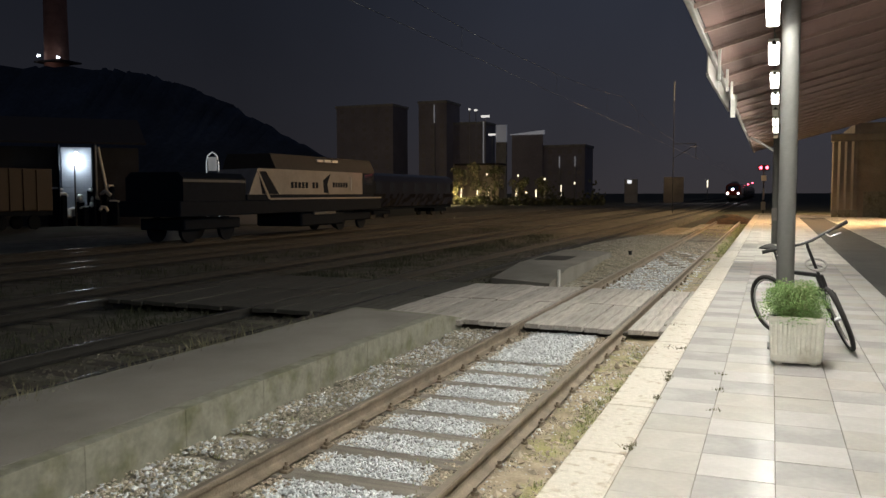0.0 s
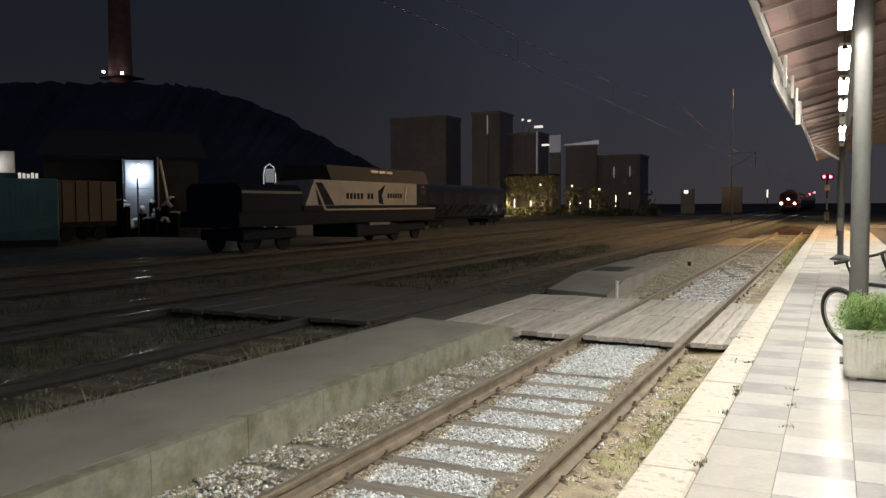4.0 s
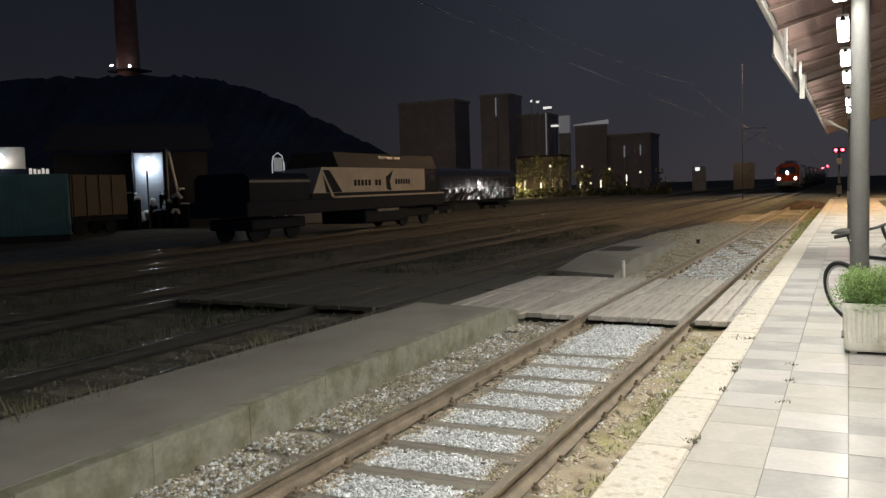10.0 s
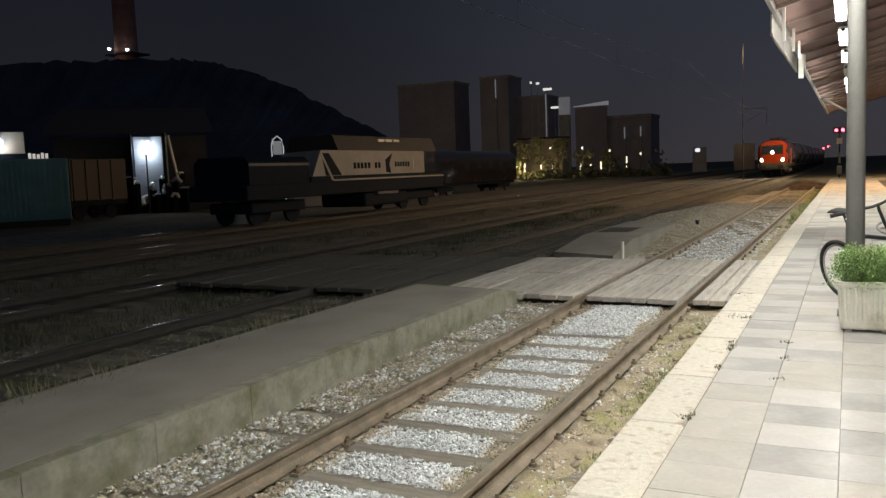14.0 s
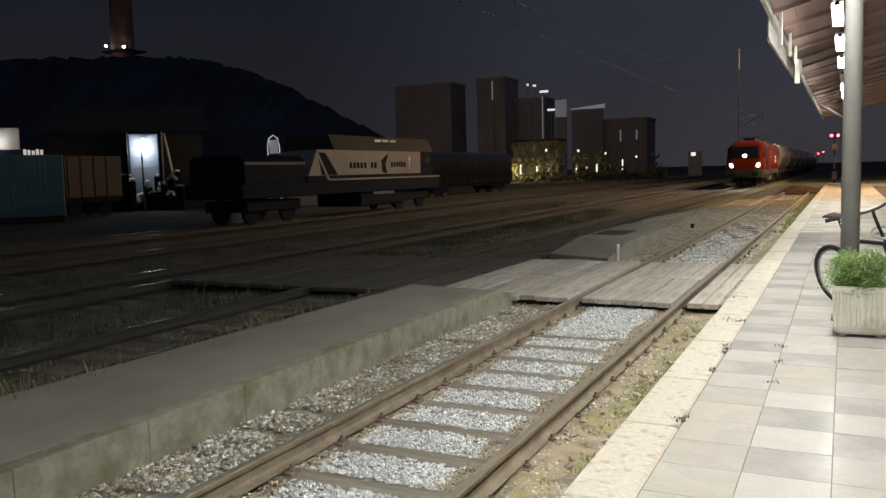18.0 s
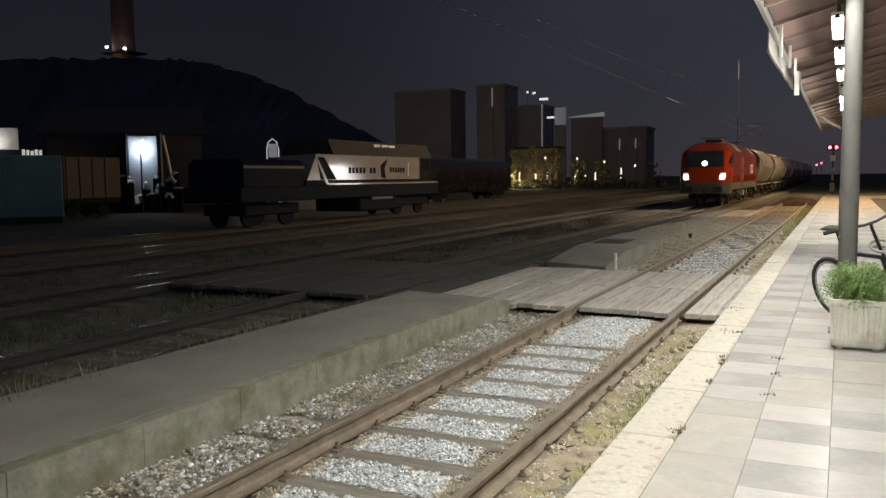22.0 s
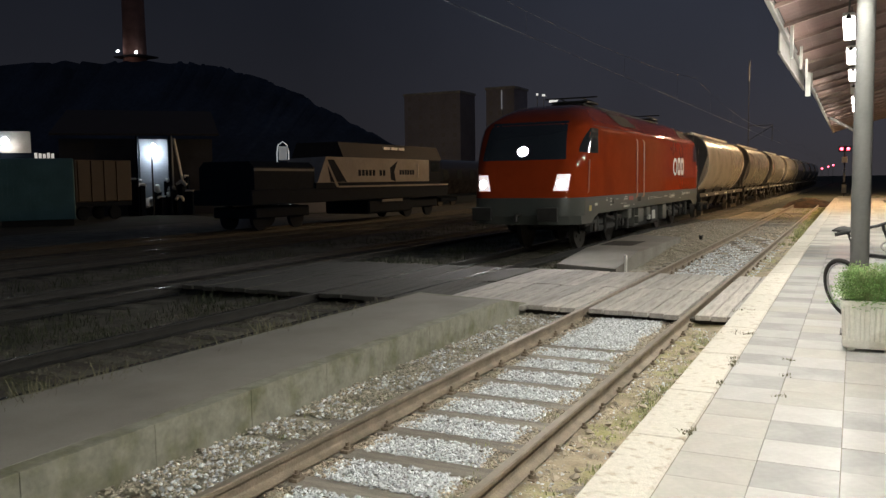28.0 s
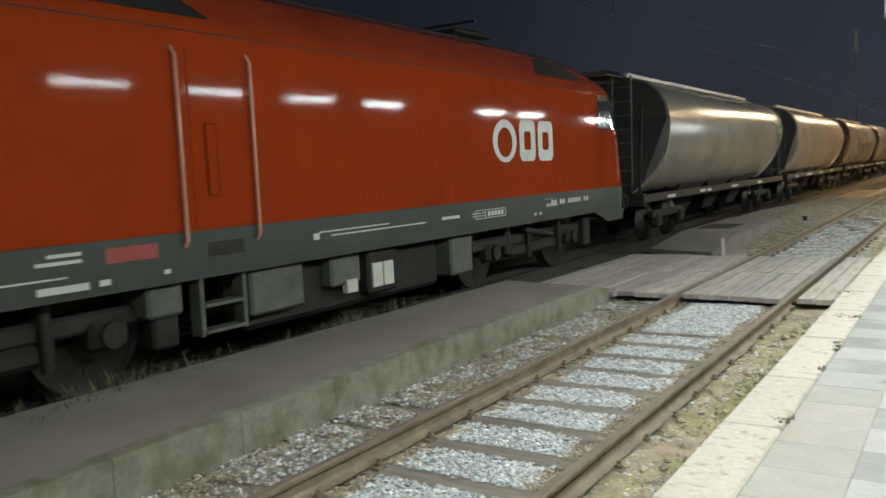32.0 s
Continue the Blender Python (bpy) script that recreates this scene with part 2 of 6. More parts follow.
M_SKIRT = mat("grey_gloss_paint", (0.052, 0.059, 0.053), 0.4, vary=0.12, scale=1.5, fine=20, bump=0.03, dark=(0.06, 0.058, 0.047), dirt=0.35)
M_UNDER = mat("dirty_steel", (0.022, 0.021, 0.019), 0.7, 0.2, vary=0.35, scale=4, fine=40, bump=0.2)
M_UNDER_LIGHT = mat("dusty_box_paint", (0.098, 0.098, 0.085), 0.65, vary=0.25, scale=4, fine=40, bump=0.1)
M_WHEEL = mat("wheel_steel", (0.05, 0.046, 0.04), 0.5, 0.6, vary=0.25, scale=6, fine=50, bump=0.1)
M_PRINT = mat("white_print", (0.56, 0.56, 0.53), 0.5, vary=0.08, bump=0)
M_PRINT_RED = mat("red_print", (0.30, 0.055, 0.05), 0.5, vary=0.1, bump=0)
M_YELLOW = mat("yellow_print", (0.45, 0.36, 0.12), 0.5, vary=0.1, bump=0)
M_GLASS = pane("dark_glass")
M_HEAD = glow("headlamp_glow", (1.0, 0.95, 0.92), 600.0)
M_HEADBOX = glow("headlamp_lens", (1.0, 0.86, 0.84), 0.75)
M_WAGON = mat("dusty_grey_wagon", (0.235, 0.218, 0.185), 0.25, 0.0, vary=0.14, scale=0.9, fine=12, bump=0.03, dark=(0.21, 0.19, 0.16), dirt=0.4)
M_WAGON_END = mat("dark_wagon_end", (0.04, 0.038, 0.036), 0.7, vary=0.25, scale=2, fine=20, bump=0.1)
M_RED_LIGHT = glow("red_signal_lens", (1.0, 0.06, 0.10), 12.0)
M_LOCO_WHITE = mat("off_white_gloss", (0.36, 0.33, 0.30), 0.1, vary=0.1, scale=1.2, fine=7, bump=0.12, dark=(0.33, 0.30, 0.26), dirt=0.3)
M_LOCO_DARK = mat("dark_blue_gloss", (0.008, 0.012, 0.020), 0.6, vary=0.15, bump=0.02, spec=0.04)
M_TEAL = mat("teal_container_paint", (0.062, 0.165, 0.185), 0.55, vary=0.15, scale=1, fine=15, bump=0.05)
M_OXIDE = mat("brown_wagon_paint", (0.013, 0.006, 0.0055), 0.6, vary=0.2)
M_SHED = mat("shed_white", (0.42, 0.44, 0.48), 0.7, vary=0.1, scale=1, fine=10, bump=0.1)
M_BULB = glow("white_bulb", (0.85, 0.93, 1.0), 9.0)
M_BULB_WARM = glow("warm_bulb", (1.0, 0.85, 0.62), 1.6)
M_WINDOW_LIT = glow("lit_window", (1.0, 0.86, 0.66), 0.5)
M_BLOCK = mat("apartment_render", (0.27, 0.25, 0.275), 0.9, vary=0.15, scale=0.15, fine=2, bump=0)
M_HILL = mat("wooded_slope", (0.048, 0.062, 0.086), 0.95, vary=0.4, scale=0.05, fine=0.6, bump=0.3)
M_BARK = mat("bark", (0.10, 0.075, 0.05), 0.9, vary=0.3)
M_TREE = mat("tree_leaf", (0.11, 0.115, 0.055), 0.7, vary=0.2, bump=0, island=0.4)
M_CHIMNEY = mat("chimney_brick", (0.32, 0.17, 0.13), 0.9, vary=0.2, scale=0.3, fine=3, bump=0)
M_MOUND = mat("heaped_earth", (0.16, 0.085, 0.04), 0.95, vary=0.4, scale=2, fine=16, bump=0.6, dark=(0.08, 0.06, 0.03), dirt=0.4)
M_DARK_STRIP = mat("dark_strip", (0.05, 0.048, 0.045), 0.8, vary=0.2, scale=1.2, fine=70, bump=0.2)
M_OILY = mat("oily_timber", (0.06, 0.053, 0.042), 0.9, vary=0.25, scale=3, fine=30, bump=0.4, stretch=(1, 6, 6), obj=0.15)
# planks past the low platform, coloured darker because that side is unlit
M_PLANK_DARK = mat("unlit_plank", (0.055, 0.053, 0.045), 0.9, vary=0.12, scale=3, fine=26, bump=0.4, stretch=(7, 0.8, 4), dark=(0.075, 0.07, 0.06), dirt=0.35, obj=0.05)

M_WEED = mat("dark_weed", (0.048, 0.054, 0.028), 0.8, vary=0.2, bump=0, island=0.4)
M_TANK = mat("coach_paint", (0.014, 0.013, 0.014), 0.1, vary=0.15, scale=1.2, fine=4, bump=0.3, stretch=(1, 1.5, 0.25))
M_BLOCK_WINDOW = mat("far_window_dark", (0.245, 0.22, 0.22), 0.4, vary=0.1, bump=0)
M_UNLIT_WALL = mat("unlit_wall", (0.05, 0.05, 0.055), 0.85, vary=0.2, scale=0.8, fine=10, bump=0.1)
M_BANK = mat("gravelly_bank", (0.27, 0.235, 0.18), 0.95, vary=0.35, scale=5, fine=30, bump=0.7, dark=(0.17, 0.155, 0.10), dirt=0.5)
M_STONE_DIRT = mat("dirty_stone", (0.45, 0.41, 0.33), 0.9, vary=0.2, scale=9, fine=60, bump=0.2, island=0.35)
M_WIRE = mat("grey_wire", (0.12, 0.12, 0.125), 0.6, vary=0.1, bump=0)
M_LANTERN = glow("sodium_lantern", SODIUM, 20.0)
M_SLAT_GLOW = glow("slat_glow", (1.0, 0.93, 0.84), 0.4)
M_STRIPE = mat("dull_grey_paint", (0.085, 0.09, 0.10), 0.6, vary=0.15, bump=0.02)
M_HANDRAIL = mat("salmon_rail_paint", (0.50, 0.27, 0.18), 0.4, vary=0.08, bump=0.02)

# ---- mesh helpers ----
rnd = random.Random(7)


class Shape:
    """Gathers simple solids into one mesh."""

    def __init__(self):
        self.v, self.f, self.smooth = [], [], []

    def add(self, verts, faces, smooth=False):
        k = len(self.v)
        self.v += [tuple(p) for p in verts]
        self.f += [tuple(i + k for i in q) for q in faces]
        self.smooth += [smooth] * len(faces)
        return self

    def box(self, x0, x1, y0, y1, z0, z1, c=0.0, m=None):
        """A block, with chamfered edges where c is given."""
        if c <= 0:
            v = [(x, y, z) for x in (x0, x1) for y in (y0, y1) for z in (z0, z1)]
            q = [(0, 1, 3, 2), (4, 6, 7, 5), (0, 4, 5, 1), (2, 3, 7, 6), (0, 2, 6, 4), (1, 5, 7, 3)]
        else:
            v, q, at = [], [], {}
            for i, x in enumerate((x0, x1)):
                for j, y in enumerate((y0, y1)):
                    for k, z in enumerate((z0, z1)):
                        sx, sy, sz = (c, -c)[i], (c, -c)[j], (c, -c)[k]
                        at[i, j, k] = len(v)
                        v += [(x, y + sy, z + sz), (x + sx, y, z + sz), (x + sx, y + sy, z)]
            for a in (0, 1):
                q.append([at[a, j, k] for j, k in ((0, 0), (0, 1), (1, 1), (1, 0))][:: 1 if a == 0 else -1])
                q.append([at[i, a, k] + 1 for i, k in ((0, 0), (1, 0), (1, 1), (0, 1))][:: 1 if a == 0 else -1])
                q.append([at[i, j, a] + 2 for i, j in ((0, 0), (0, 1), (1, 1), (1, 0))][:: 1 if a == 0 else -1])
            for a in (0, 1):
                for b in (0, 1):
                    q.append((at[a, b, 0], at[a, b, 1], at[a, b, 1] + 1, at[a, b, 0] + 1))
                    q.append((at[a, 0, b], at[a, 1, b], at[a, 1, b] + 2, at[a, 0, b] + 2))
                    q.append((at[0, a, b] + 1, at[1, a, b] + 1, at[1, a, b] + 2, at[0, a, b] + 2))
            for w in at.values():
                q.append((w, w + 1, w + 2))
        if m is not None:
            v = [tuple(m @ Vector(p)) for p in v]
        return self.add(v, q)

    def tube(self, points, radius, sides=10, caps=True):
        """A round bar along points; radius is one number or one for each point."""
        pts = [Vector(p) for p in points]
        radii = radius if isinstance(radius, (list, tuple)) else [radius] * len(pts)
        v, q = [], []
        for i, p in enumerate(pts):
            d = (pts[min(i + 1, len(pts) - 1)] - pts[max(i - 1, 0)]).normalized()
            a = d.orthogonal().normalized() if abs(d.z) < 0.999 else Vector((1, 0, 0))
            if i and abs(d.z) < 0.999:
                a = (last - d * last.dot(d)).normalized()
            last = a
            b = d.cross(a)
            for s in range(sides):
                t = 2 * math.pi * s / sides
                v.append(p + (a * math.cos(t) + b * math.sin(t)) * radii[i])
        for i in range(len(pts) - 1):
            for s in range(sides):
                t = (s + 1) % sides
                q.append((i * sides + s, i * sides + t, (i + 1) * sides + t, (i + 1) * sides + s))
        self.add(v, q, True)
        if caps:
            self.add(v[:sides], [tuple(range(sides))[::-1]])
            self.add(v[-sides:], [tuple(range(sides))])
        return self

    def disc(self, x0, x1, y, z, r, sides=24):
        """A wheel-like cylinder with its axis along x."""
        return self.tube([(x0, y, z), (x1, y, z)], r, sides)

    def ring(self, centre, r, thick, normal=(1, 0, 0), sides=32, round_sides=8):
        n = Vector(normal).normalized()
        a = n.orthogonal().normalized()
        b = n.cross(a)
        c = Vector(centre)
        v, q = [], []
        for i in range(sides):
            t = 2 * math.pi * i / sides
            o = a * math.cos(t) + b * math.sin(t)
            for j in range(round_sides):
                u = 2 * math.pi * j / round_sides
                v.append(c + o * (r + thick * math.cos(u)) + n * thick * math.sin(u))
        for i in range(sides):
            for j in range(round_sides):
                k, w = (i + 1) % sides, (j + 1) % round_sides
                q.append((i * round_sides + j, k * round_sides + j, k * round_sides + w, i * round_sides + w))
        return self.add(v, q, True)

    def sweep_y(self, profile, y0, y1, smooth=False):
        """A closed profile of (x, z) pairs drawn out along y."""
        n = len(profile)
        v = [(x, y0, z) for x, z in profile] + [(x, y1, z) for x, z in profile]
        q = [(i, (i + 1) % n, (i + 1) % n + n, i + n) for i in range(n)]
        self.add(v, q, smooth)
        return self.add(v, [tuple(range(n))[::-1], tuple(range(n, 2 * n))])

    def grid(self, rows, smooth=True, close=False):
        """A skin over rows of points."""
        n = len(rows[0])
        v = [p for r in rows for p in r]
        q = []
        for i in range(len(rows) - 1):
            for j in range(n if close else n - 1):
                k = (j + 1) % n
                q.append((i * n + j, i * n + k, (i + 1) * n + k, (i + 1) * n + j))
        return self.add(v, q, smooth)

    def mesh(self, name):
        me = bpy.data.meshes.new(name)
        me.from_pydata(self.v, [], self.f)
        me.polygons.foreach_set("use_smooth", self.smooth)
        bm = bmesh.new()
        bm.from_mesh(me)
        bmesh.ops.recalc_face_normals(bm, faces=bm.faces)
        bm.to_mesh(me)
        bm.free()
        return me


def part(name, shape, material, parent=None, label="", at=None):
    """One mesh object, under a thing or a part where parent is given."""
    me = shape if isinstance(shape, bpy.types.Mesh) else shape.mesh(name)
    if material and not me.materials:
        me.materials.append(material)
    ob = new(name, me)
    if parent:
        ob.parent = parent
    if at is not None:
        ob.matrix_basis = at
    return tagged(ob, label)


def thing(name, label, category, at=None, group="", kind=""):
    ob = new(name)
    ob.empty_display_size = 0.2
    if at is not None:
        ob.matrix_basis = at
    return tagged(ob, label, category, group, kind)


def scatter(name, count, xs, ys, zf, size, material, seed, label, category, flat=0.7, keep=None, parent=None):
    """Many small angular stones in one mesh of kind stuff."""
    g = np.random.default_rng(seed)
    base = np.array([(1, 0, 0), (-1, 0, 0), (0, 1, 0), (0, -1, 0), (0, 0, 1), (0, 0, -1)], float)
    tri = np.array([(0, 2, 4), (2, 1, 4), (1, 3, 4), (3, 0, 4), (2, 0, 5), (1, 2, 5), (3, 1, 5), (0, 3, 5)])
    x, y = g.uniform(*xs, count), g.uniform(*ys, count)
    if keep is not None:
        ok = keep(x, y)
        x, y = x[ok], y[ok]
    n = len(x)
    v = base[None] * g.uniform(0.55, 1.25, (n, 6, 1)) + g.normal(0, 0.18, (n, 6, 3))
    a = g.uniform(0, 6.28, n)
    c, s = np.cos(a)[:, None], np.sin(a)[:, None]
    tilt = g.uniform(-0.6, 0.6, n)[:, None]
    v[:, :, 0], v[:, :, 1] = v[:, :, 0] * c - v[:, :, 1] * s, v[:, :, 0] * s + v[:, :, 1] * c
    v[:, :, 2] = v[:, :, 2] * flat + v[:, :, 0] * tilt * 0.5
    k = g.uniform(size[0], size[1], n)
    v = v * k[:, None, None] + np.stack([x, y, zf(x, y, g)], 1)[:, None]
    f = (tri[None] + 6 * np.arange(n)[:, None, None]).reshape(-1, 3)
    me = bpy.data.meshes.new(name)
    me.from_pydata(v.reshape(-1, 3).tolist(), [], f.tolist())
    me.materials.append(material)
    ob = new(name, me)
    if parent:
        ob.parent = parent
        return tagged(ob, label, kind="stuff")
    return tagged(ob, label, category, kind="stuff")


def blades(name, spots, material, seed, label, category, height=(0.04, 0.12), lean=0.6, width=0.006):
    """Grass: each spot (x, y, z, spread, count) carries bent blades."""
    g = random.Random(seed)
    v, f = [], []
    for x, y, z, spread, count in spots:
        for _ in range(count):
            px, py = x + g.gauss(0, spread), y + g.gauss(0, spread)
            a, h = g.uniform(0, 6.28), g.uniform(*height)
            dx, dy, k = math.cos(a), math.sin(a), g.uniform(0.1, lean) * h
            w = width * g.uniform(0.6, 1.3)
            n = len(v)
            v += [(px - dy * w, py + dx * w, z - 0.01), (px + dy * w, py - dx * w, z - 0.01),
                  (px + dx * k * 0.4 - dy * w * 0.7, py + dy * k * 0.4 + dx * w * 0.7, z + h * 0.6),
                  (px + dx * k * 0.4 + dy * w * 0.7, py + dy * k * 0.4 - dx * w * 0.7, z + h * 0.6),
                  (px + dx * k, py + dy * k, z + h)]
            f += [(n, n + 1, n + 3, n + 2), (n + 2, n + 3, n + 4)]
    me = bpy.data.meshes.new(name)
    me.from_pydata(v, [], f)
    me.materials.append(material)
    return tagged(new(name, me), label, category, kind="stuff")


def setting(name, shape, material, label, category):
    return tagged(part(name, shape, material), label, category, kind="structure")


# ---- ground, platforms ----
PLAT_Z, EDGE_X, TILE_X, TILE = 0.303, 1.571, 1.923, 0.4265
LOW_Z, LOW_F, LOW_B = 0.165, -1.72, -3.27
setting("ground", Shape().box(-3000, 3000, -3000, 3000, -1.2, -0.32), M_EARTH, "dark trodden earth with sparse grass between the tracks", "ground")
setting("ground_ballast_near", Shape().box(LOW_F + 0.002, 0.86, -9, 58.0, -0.6, -0.2), M_BED, "grey gravel bed under the platform track", "ballast")
gv = np.random.default_rng(3)
soil = Shape()
lift = gv.normal(0, 1, (300, 9))
lift = (lift + np.roll(lift, 1, 0) + np.roll(lift, 1, 1) + np.roll(lift, -1, 0)) / 4
across = [0.838 + 0.731 * j / 8 for j in range(9)]
soil.grid([[(0.838, y, -0.6)] + [(x, y, -0.146 + 0.016 * float(lift[i, j]) - 0.02 * math.sin(math.pi * j / 8)) for j, x in enumerate(across)] + [(1.569, y, -0.6)]
           for i, y in enumerate([-9 + 0.085 * k if k < 240 else 11.4 + (k - 240) * 0.798 for k in range(300)])], True)
setting("ground_verge", soil, M_VERGE, "brown stony soil strip with weeds along the kerb", "ground")
setting("ground_ballast_middle", Shape().box(-7.2, LOW_B + 0.3, -14, 330, -0.6, -0.178), M_OLD_BED, "oily brown ballast with weeds", "ballast")
setting("ground_ballast_far", Shape().box(-30, -7.21, -30, 330, -0.6, -0.208), M_OLD_BED, "dark old ballast and grass of the sidings", "ballast")

low = Shape()
low.add([(LOW_F - 0.02, -9, -0.6), (LOW_F - 0.02, -9, LOW_Z - 0.004), (LOW_B - 0.37, -9, LOW_Z), (LOW_B - 0.37, -9, -0.6), (LOW_F - 0.02, 10.95, -0.6), (LOW_F - 0.02, 10.95, LOW_Z - 0.004), (LOW_B, 11.2, LOW_Z),
         (LOW_B, 11.2, -0.6), (LOW_F, 11.9, -0.6), (LOW_F, 11.9, -0.02), (LOW_B, 11.9, -0.02), (LOW_B, 11.9, -0.6)],
        [(0, 1, 2, 3), (0, 4, 5, 1), (1, 5, 6, 2), (2, 6, 7, 3), (4, 8, 9, 5), (5, 9, 10, 6), (6, 10, 11, 7), (8, 11, 10, 9)])
low_platform = setting("pavement_low_platform", low, M_CONCRETE, "low weathered concrete island platform with a ramped end", "platform")
top_skin = [(x, y, z) for z in (LOW_Z - 0.05, LOW_Z + 0.004) for x, y in ((LOW_B - 0.32, -9), (LOW_F - 0.16, -9), (LOW_F - 0.16, 10.85), (LOW_B + 0.05, 11.0))]
setting("pavement_low_top", Shape().add(top_skin, [(0, 1, 2, 3), (7, 6, 5, 4), (0, 4, 5, 1), (1, 5, 6, 2), (2, 6, 7, 3), (3, 7, 4, 0)]), M_ASPHALT, "worn grey asphalt on the low platform", "pavement")
y = -9.0
while y < 10.9:
    step = min(rnd.uniform(0.95, 1.15), 10.95 - y)
    if 10.95 - y - step < 0.5:
        step = 10.95 - y
    part("edge_slab", Shape().box(LOW_F - 0.165, LOW_F + rnd.uniform(-0.004, 0.004), y + 0.001, y + step - 0.001, -0.4, LOW_Z + rnd.uniform(0.0, 0.003), 0.004), M_CONCRETE, low_platform)
    y += step
far_low = Shape()
far_low.add([(LOW_F, 17.2, -0.6), (LOW_F, 17.2, -0.03), (LOW_B, 17.9, -0.03), (LOW_B, 17.9, -0.6), (LOW_F, 19.0, -0.6), (LOW_F, 19.0, LOW_Z), (LOW_B, 20.2, LOW_Z),
             (LOW_B, 20.2, -0.6), (LOW_F, 24.6, -0.6), (LOW_F, 24.6, LOW_Z), (LOW_B, 25.2, LOW_Z), (LOW_B, 25.2, -0.6)],
            [(0, 1, 2, 3), (0, 4, 5, 1), (1, 5, 6, 2), (2, 6, 7, 3), (4, 8, 9, 5), (5, 9, 10, 6), (6, 10, 11, 7), (8, 11, 10, 9)])
setting("pavement_far_platform", far_low, M_ASPHALT, "low concrete platform going on behind the crossing", "platform")
def heap(x, y):
    """Height of the trodden bank that buries the far platform's end."""
    rise = min(1.0, max(0.0, (y - 19.5) / 6.0))
    fall = min(1.0, max(0.0, (44.0 - y) / 16.0))
    foot = min(1.0, max(0.0, (-0.95 - x) / 0.9)) if y < 24 else min(1.0, max(0.0, (-0.95 - x) / 1.1))
    back = min(1.0, max(0.0, (x + 3.45) / 0.3))
    return -0.205 + 0.36 * rise * fall * foot * back + 0.004 * noise.noise((x * 2.3, y * 1.1, 0))


bank = Shape().grid([[(x, y, heap(x, y)) for x in (-0.92, -1.05, -1.2, -1.35, -1.5, -1.62, LOW_F + 0.001)] for y in [18.0 + 0.25 * k for k in range(27)]], True)
bank.grid([[(x, y, heap(x, y)) for x in [-0.92 - 0.158 * j for j in range(17)]] for y in [24.5 + 0.4 * k for k in range(70)]], True)
setting("ground_bank", bank, M_BANK, "gravelly bank against the far platform's edge", "ground")
setting("pavement_patch", Shape().box(-3.15, -2.3, 21.0, 22.5, LOW_Z - 0.06, LOW_Z + 0.004), M_UNDER, "dark steel drain cover in the concrete", "cover")

platform = setting("pavement_platform", Shape().box(EDGE_X + 0.05, 9.0, -9, 64, -0.6, PLAT_Z - 0.012), M_JOINT, "raised station platform slab", "platform")
# darker strip along the right of the tiles
setting("pavement_dark", Shape().box(4.40, 5.85, 11, 58, PLAT_Z - 0.02, PLAT_Z + 0.006), M_DARK_STRIP, "dark strip beside the tiled platform", "pavement")
setting("pavement_far_end", Shape().box(1.75, 4.2, 64.0, 68, -0.6, PLAT_Z + 0.02), M_CONCRETE, "pale concrete end block of the platform", "platform")
setting("wall_station", Shape().box(9.0, 9.3, -12, 46, -0.5, 7.5), M_WALL, "ochre plastered station wall", "wall")
setting("wall_end", Shape().box(-4, 9.3, -14.3, -14, -0.5, 7.5), M_WALL, "plain plastered wall behind the platform", "wall")


# ---- tracks ----
RAIL = [(-0.07, -0.155), (-0.07, -0.145), (-0.018, -0.128), (-0.009, -0.115), (-0.009, -0.045), (-0.034, -0.035), (-0.035, -0.006), (-0.028, 0.0),
        (0.028, 0.0), (0.035, -0.006), (0.034, -0.035), (0.009, -0.045), (0.009, -0.115), (0.018, -0.128), (0.07, -0.145), (0.07, -0.155)]


def rail_track(x, y0, y1, label, head, sleeper_to, sleeper_z=-0.165, singles=True):
    track = thing("railway_track", label, "track", pose(x, 0, 0))
    for s in (-0.7525, 0.7525):
        r = part("rail", Shape().sweep_y([(px + s, pz) for px, pz in RAIL], y0, y1), M_RUST if head is M_RAILTOP else M_UNDER, track)
        part("rail_head", Shape().box(s - 0.026, s + 0.026, y0, y1, -0.004, 0.0025), head, r, "worn running surface")
    n = int((sleeper_to - y0) / 0.63)
    if singles:
        me = Shape().box(-1.25, 1.25, -0.12, 0.12, -0.16, 0, 0.012).mesh("sleeper")
        clip = Shape().box(-0.035, 0.035, -0.05, 0.05, 0, 0.025, 0.004).tube([(0, 0, 0.02), (0, 0, 0.08)], 0.015, 6).tube([(0, 0, 0.024), (0, 0, 0.052)], 0.03, 6)
        clip = clip.mesh("fastening")
        for i in range(n):
            y = y0 + 0.3 + 0.63 * i if head is not M_RAILTOP else 4.50 + 0.63 * (i - int((4.5 - y0) / 0.63))
            sl = part("sleeper", me, M_SLEEPER if head is M_RAILTOP else M_OILY, track, at=pose(rnd.uniform(-0.03, 0.03), y, sleeper_z + rnd.uniform(-0.008, 0.004), 0, 0, rnd.uniform(-0.9, 0.9)))
            if y < 22 and head is M_RAILTOP:
                for s in (-0.8575, -0.6475, 0.6475, 0.8575):
                    part("fastening", clip, M_RUST, sl, "rusty rail clip and bolt", pose(s, 0, 0))
    else:
        sh = Shape()
        for i in range(n):
            sh.box(-1.25, 1.25, y0 + 0.63 * i - 0.12, y0 + 0.63 * i + 0.12, -0.3, sleeper_z)
        tagged(part("sleepers", sh, M_SLEEPER, track), kind="stuff")
    return track


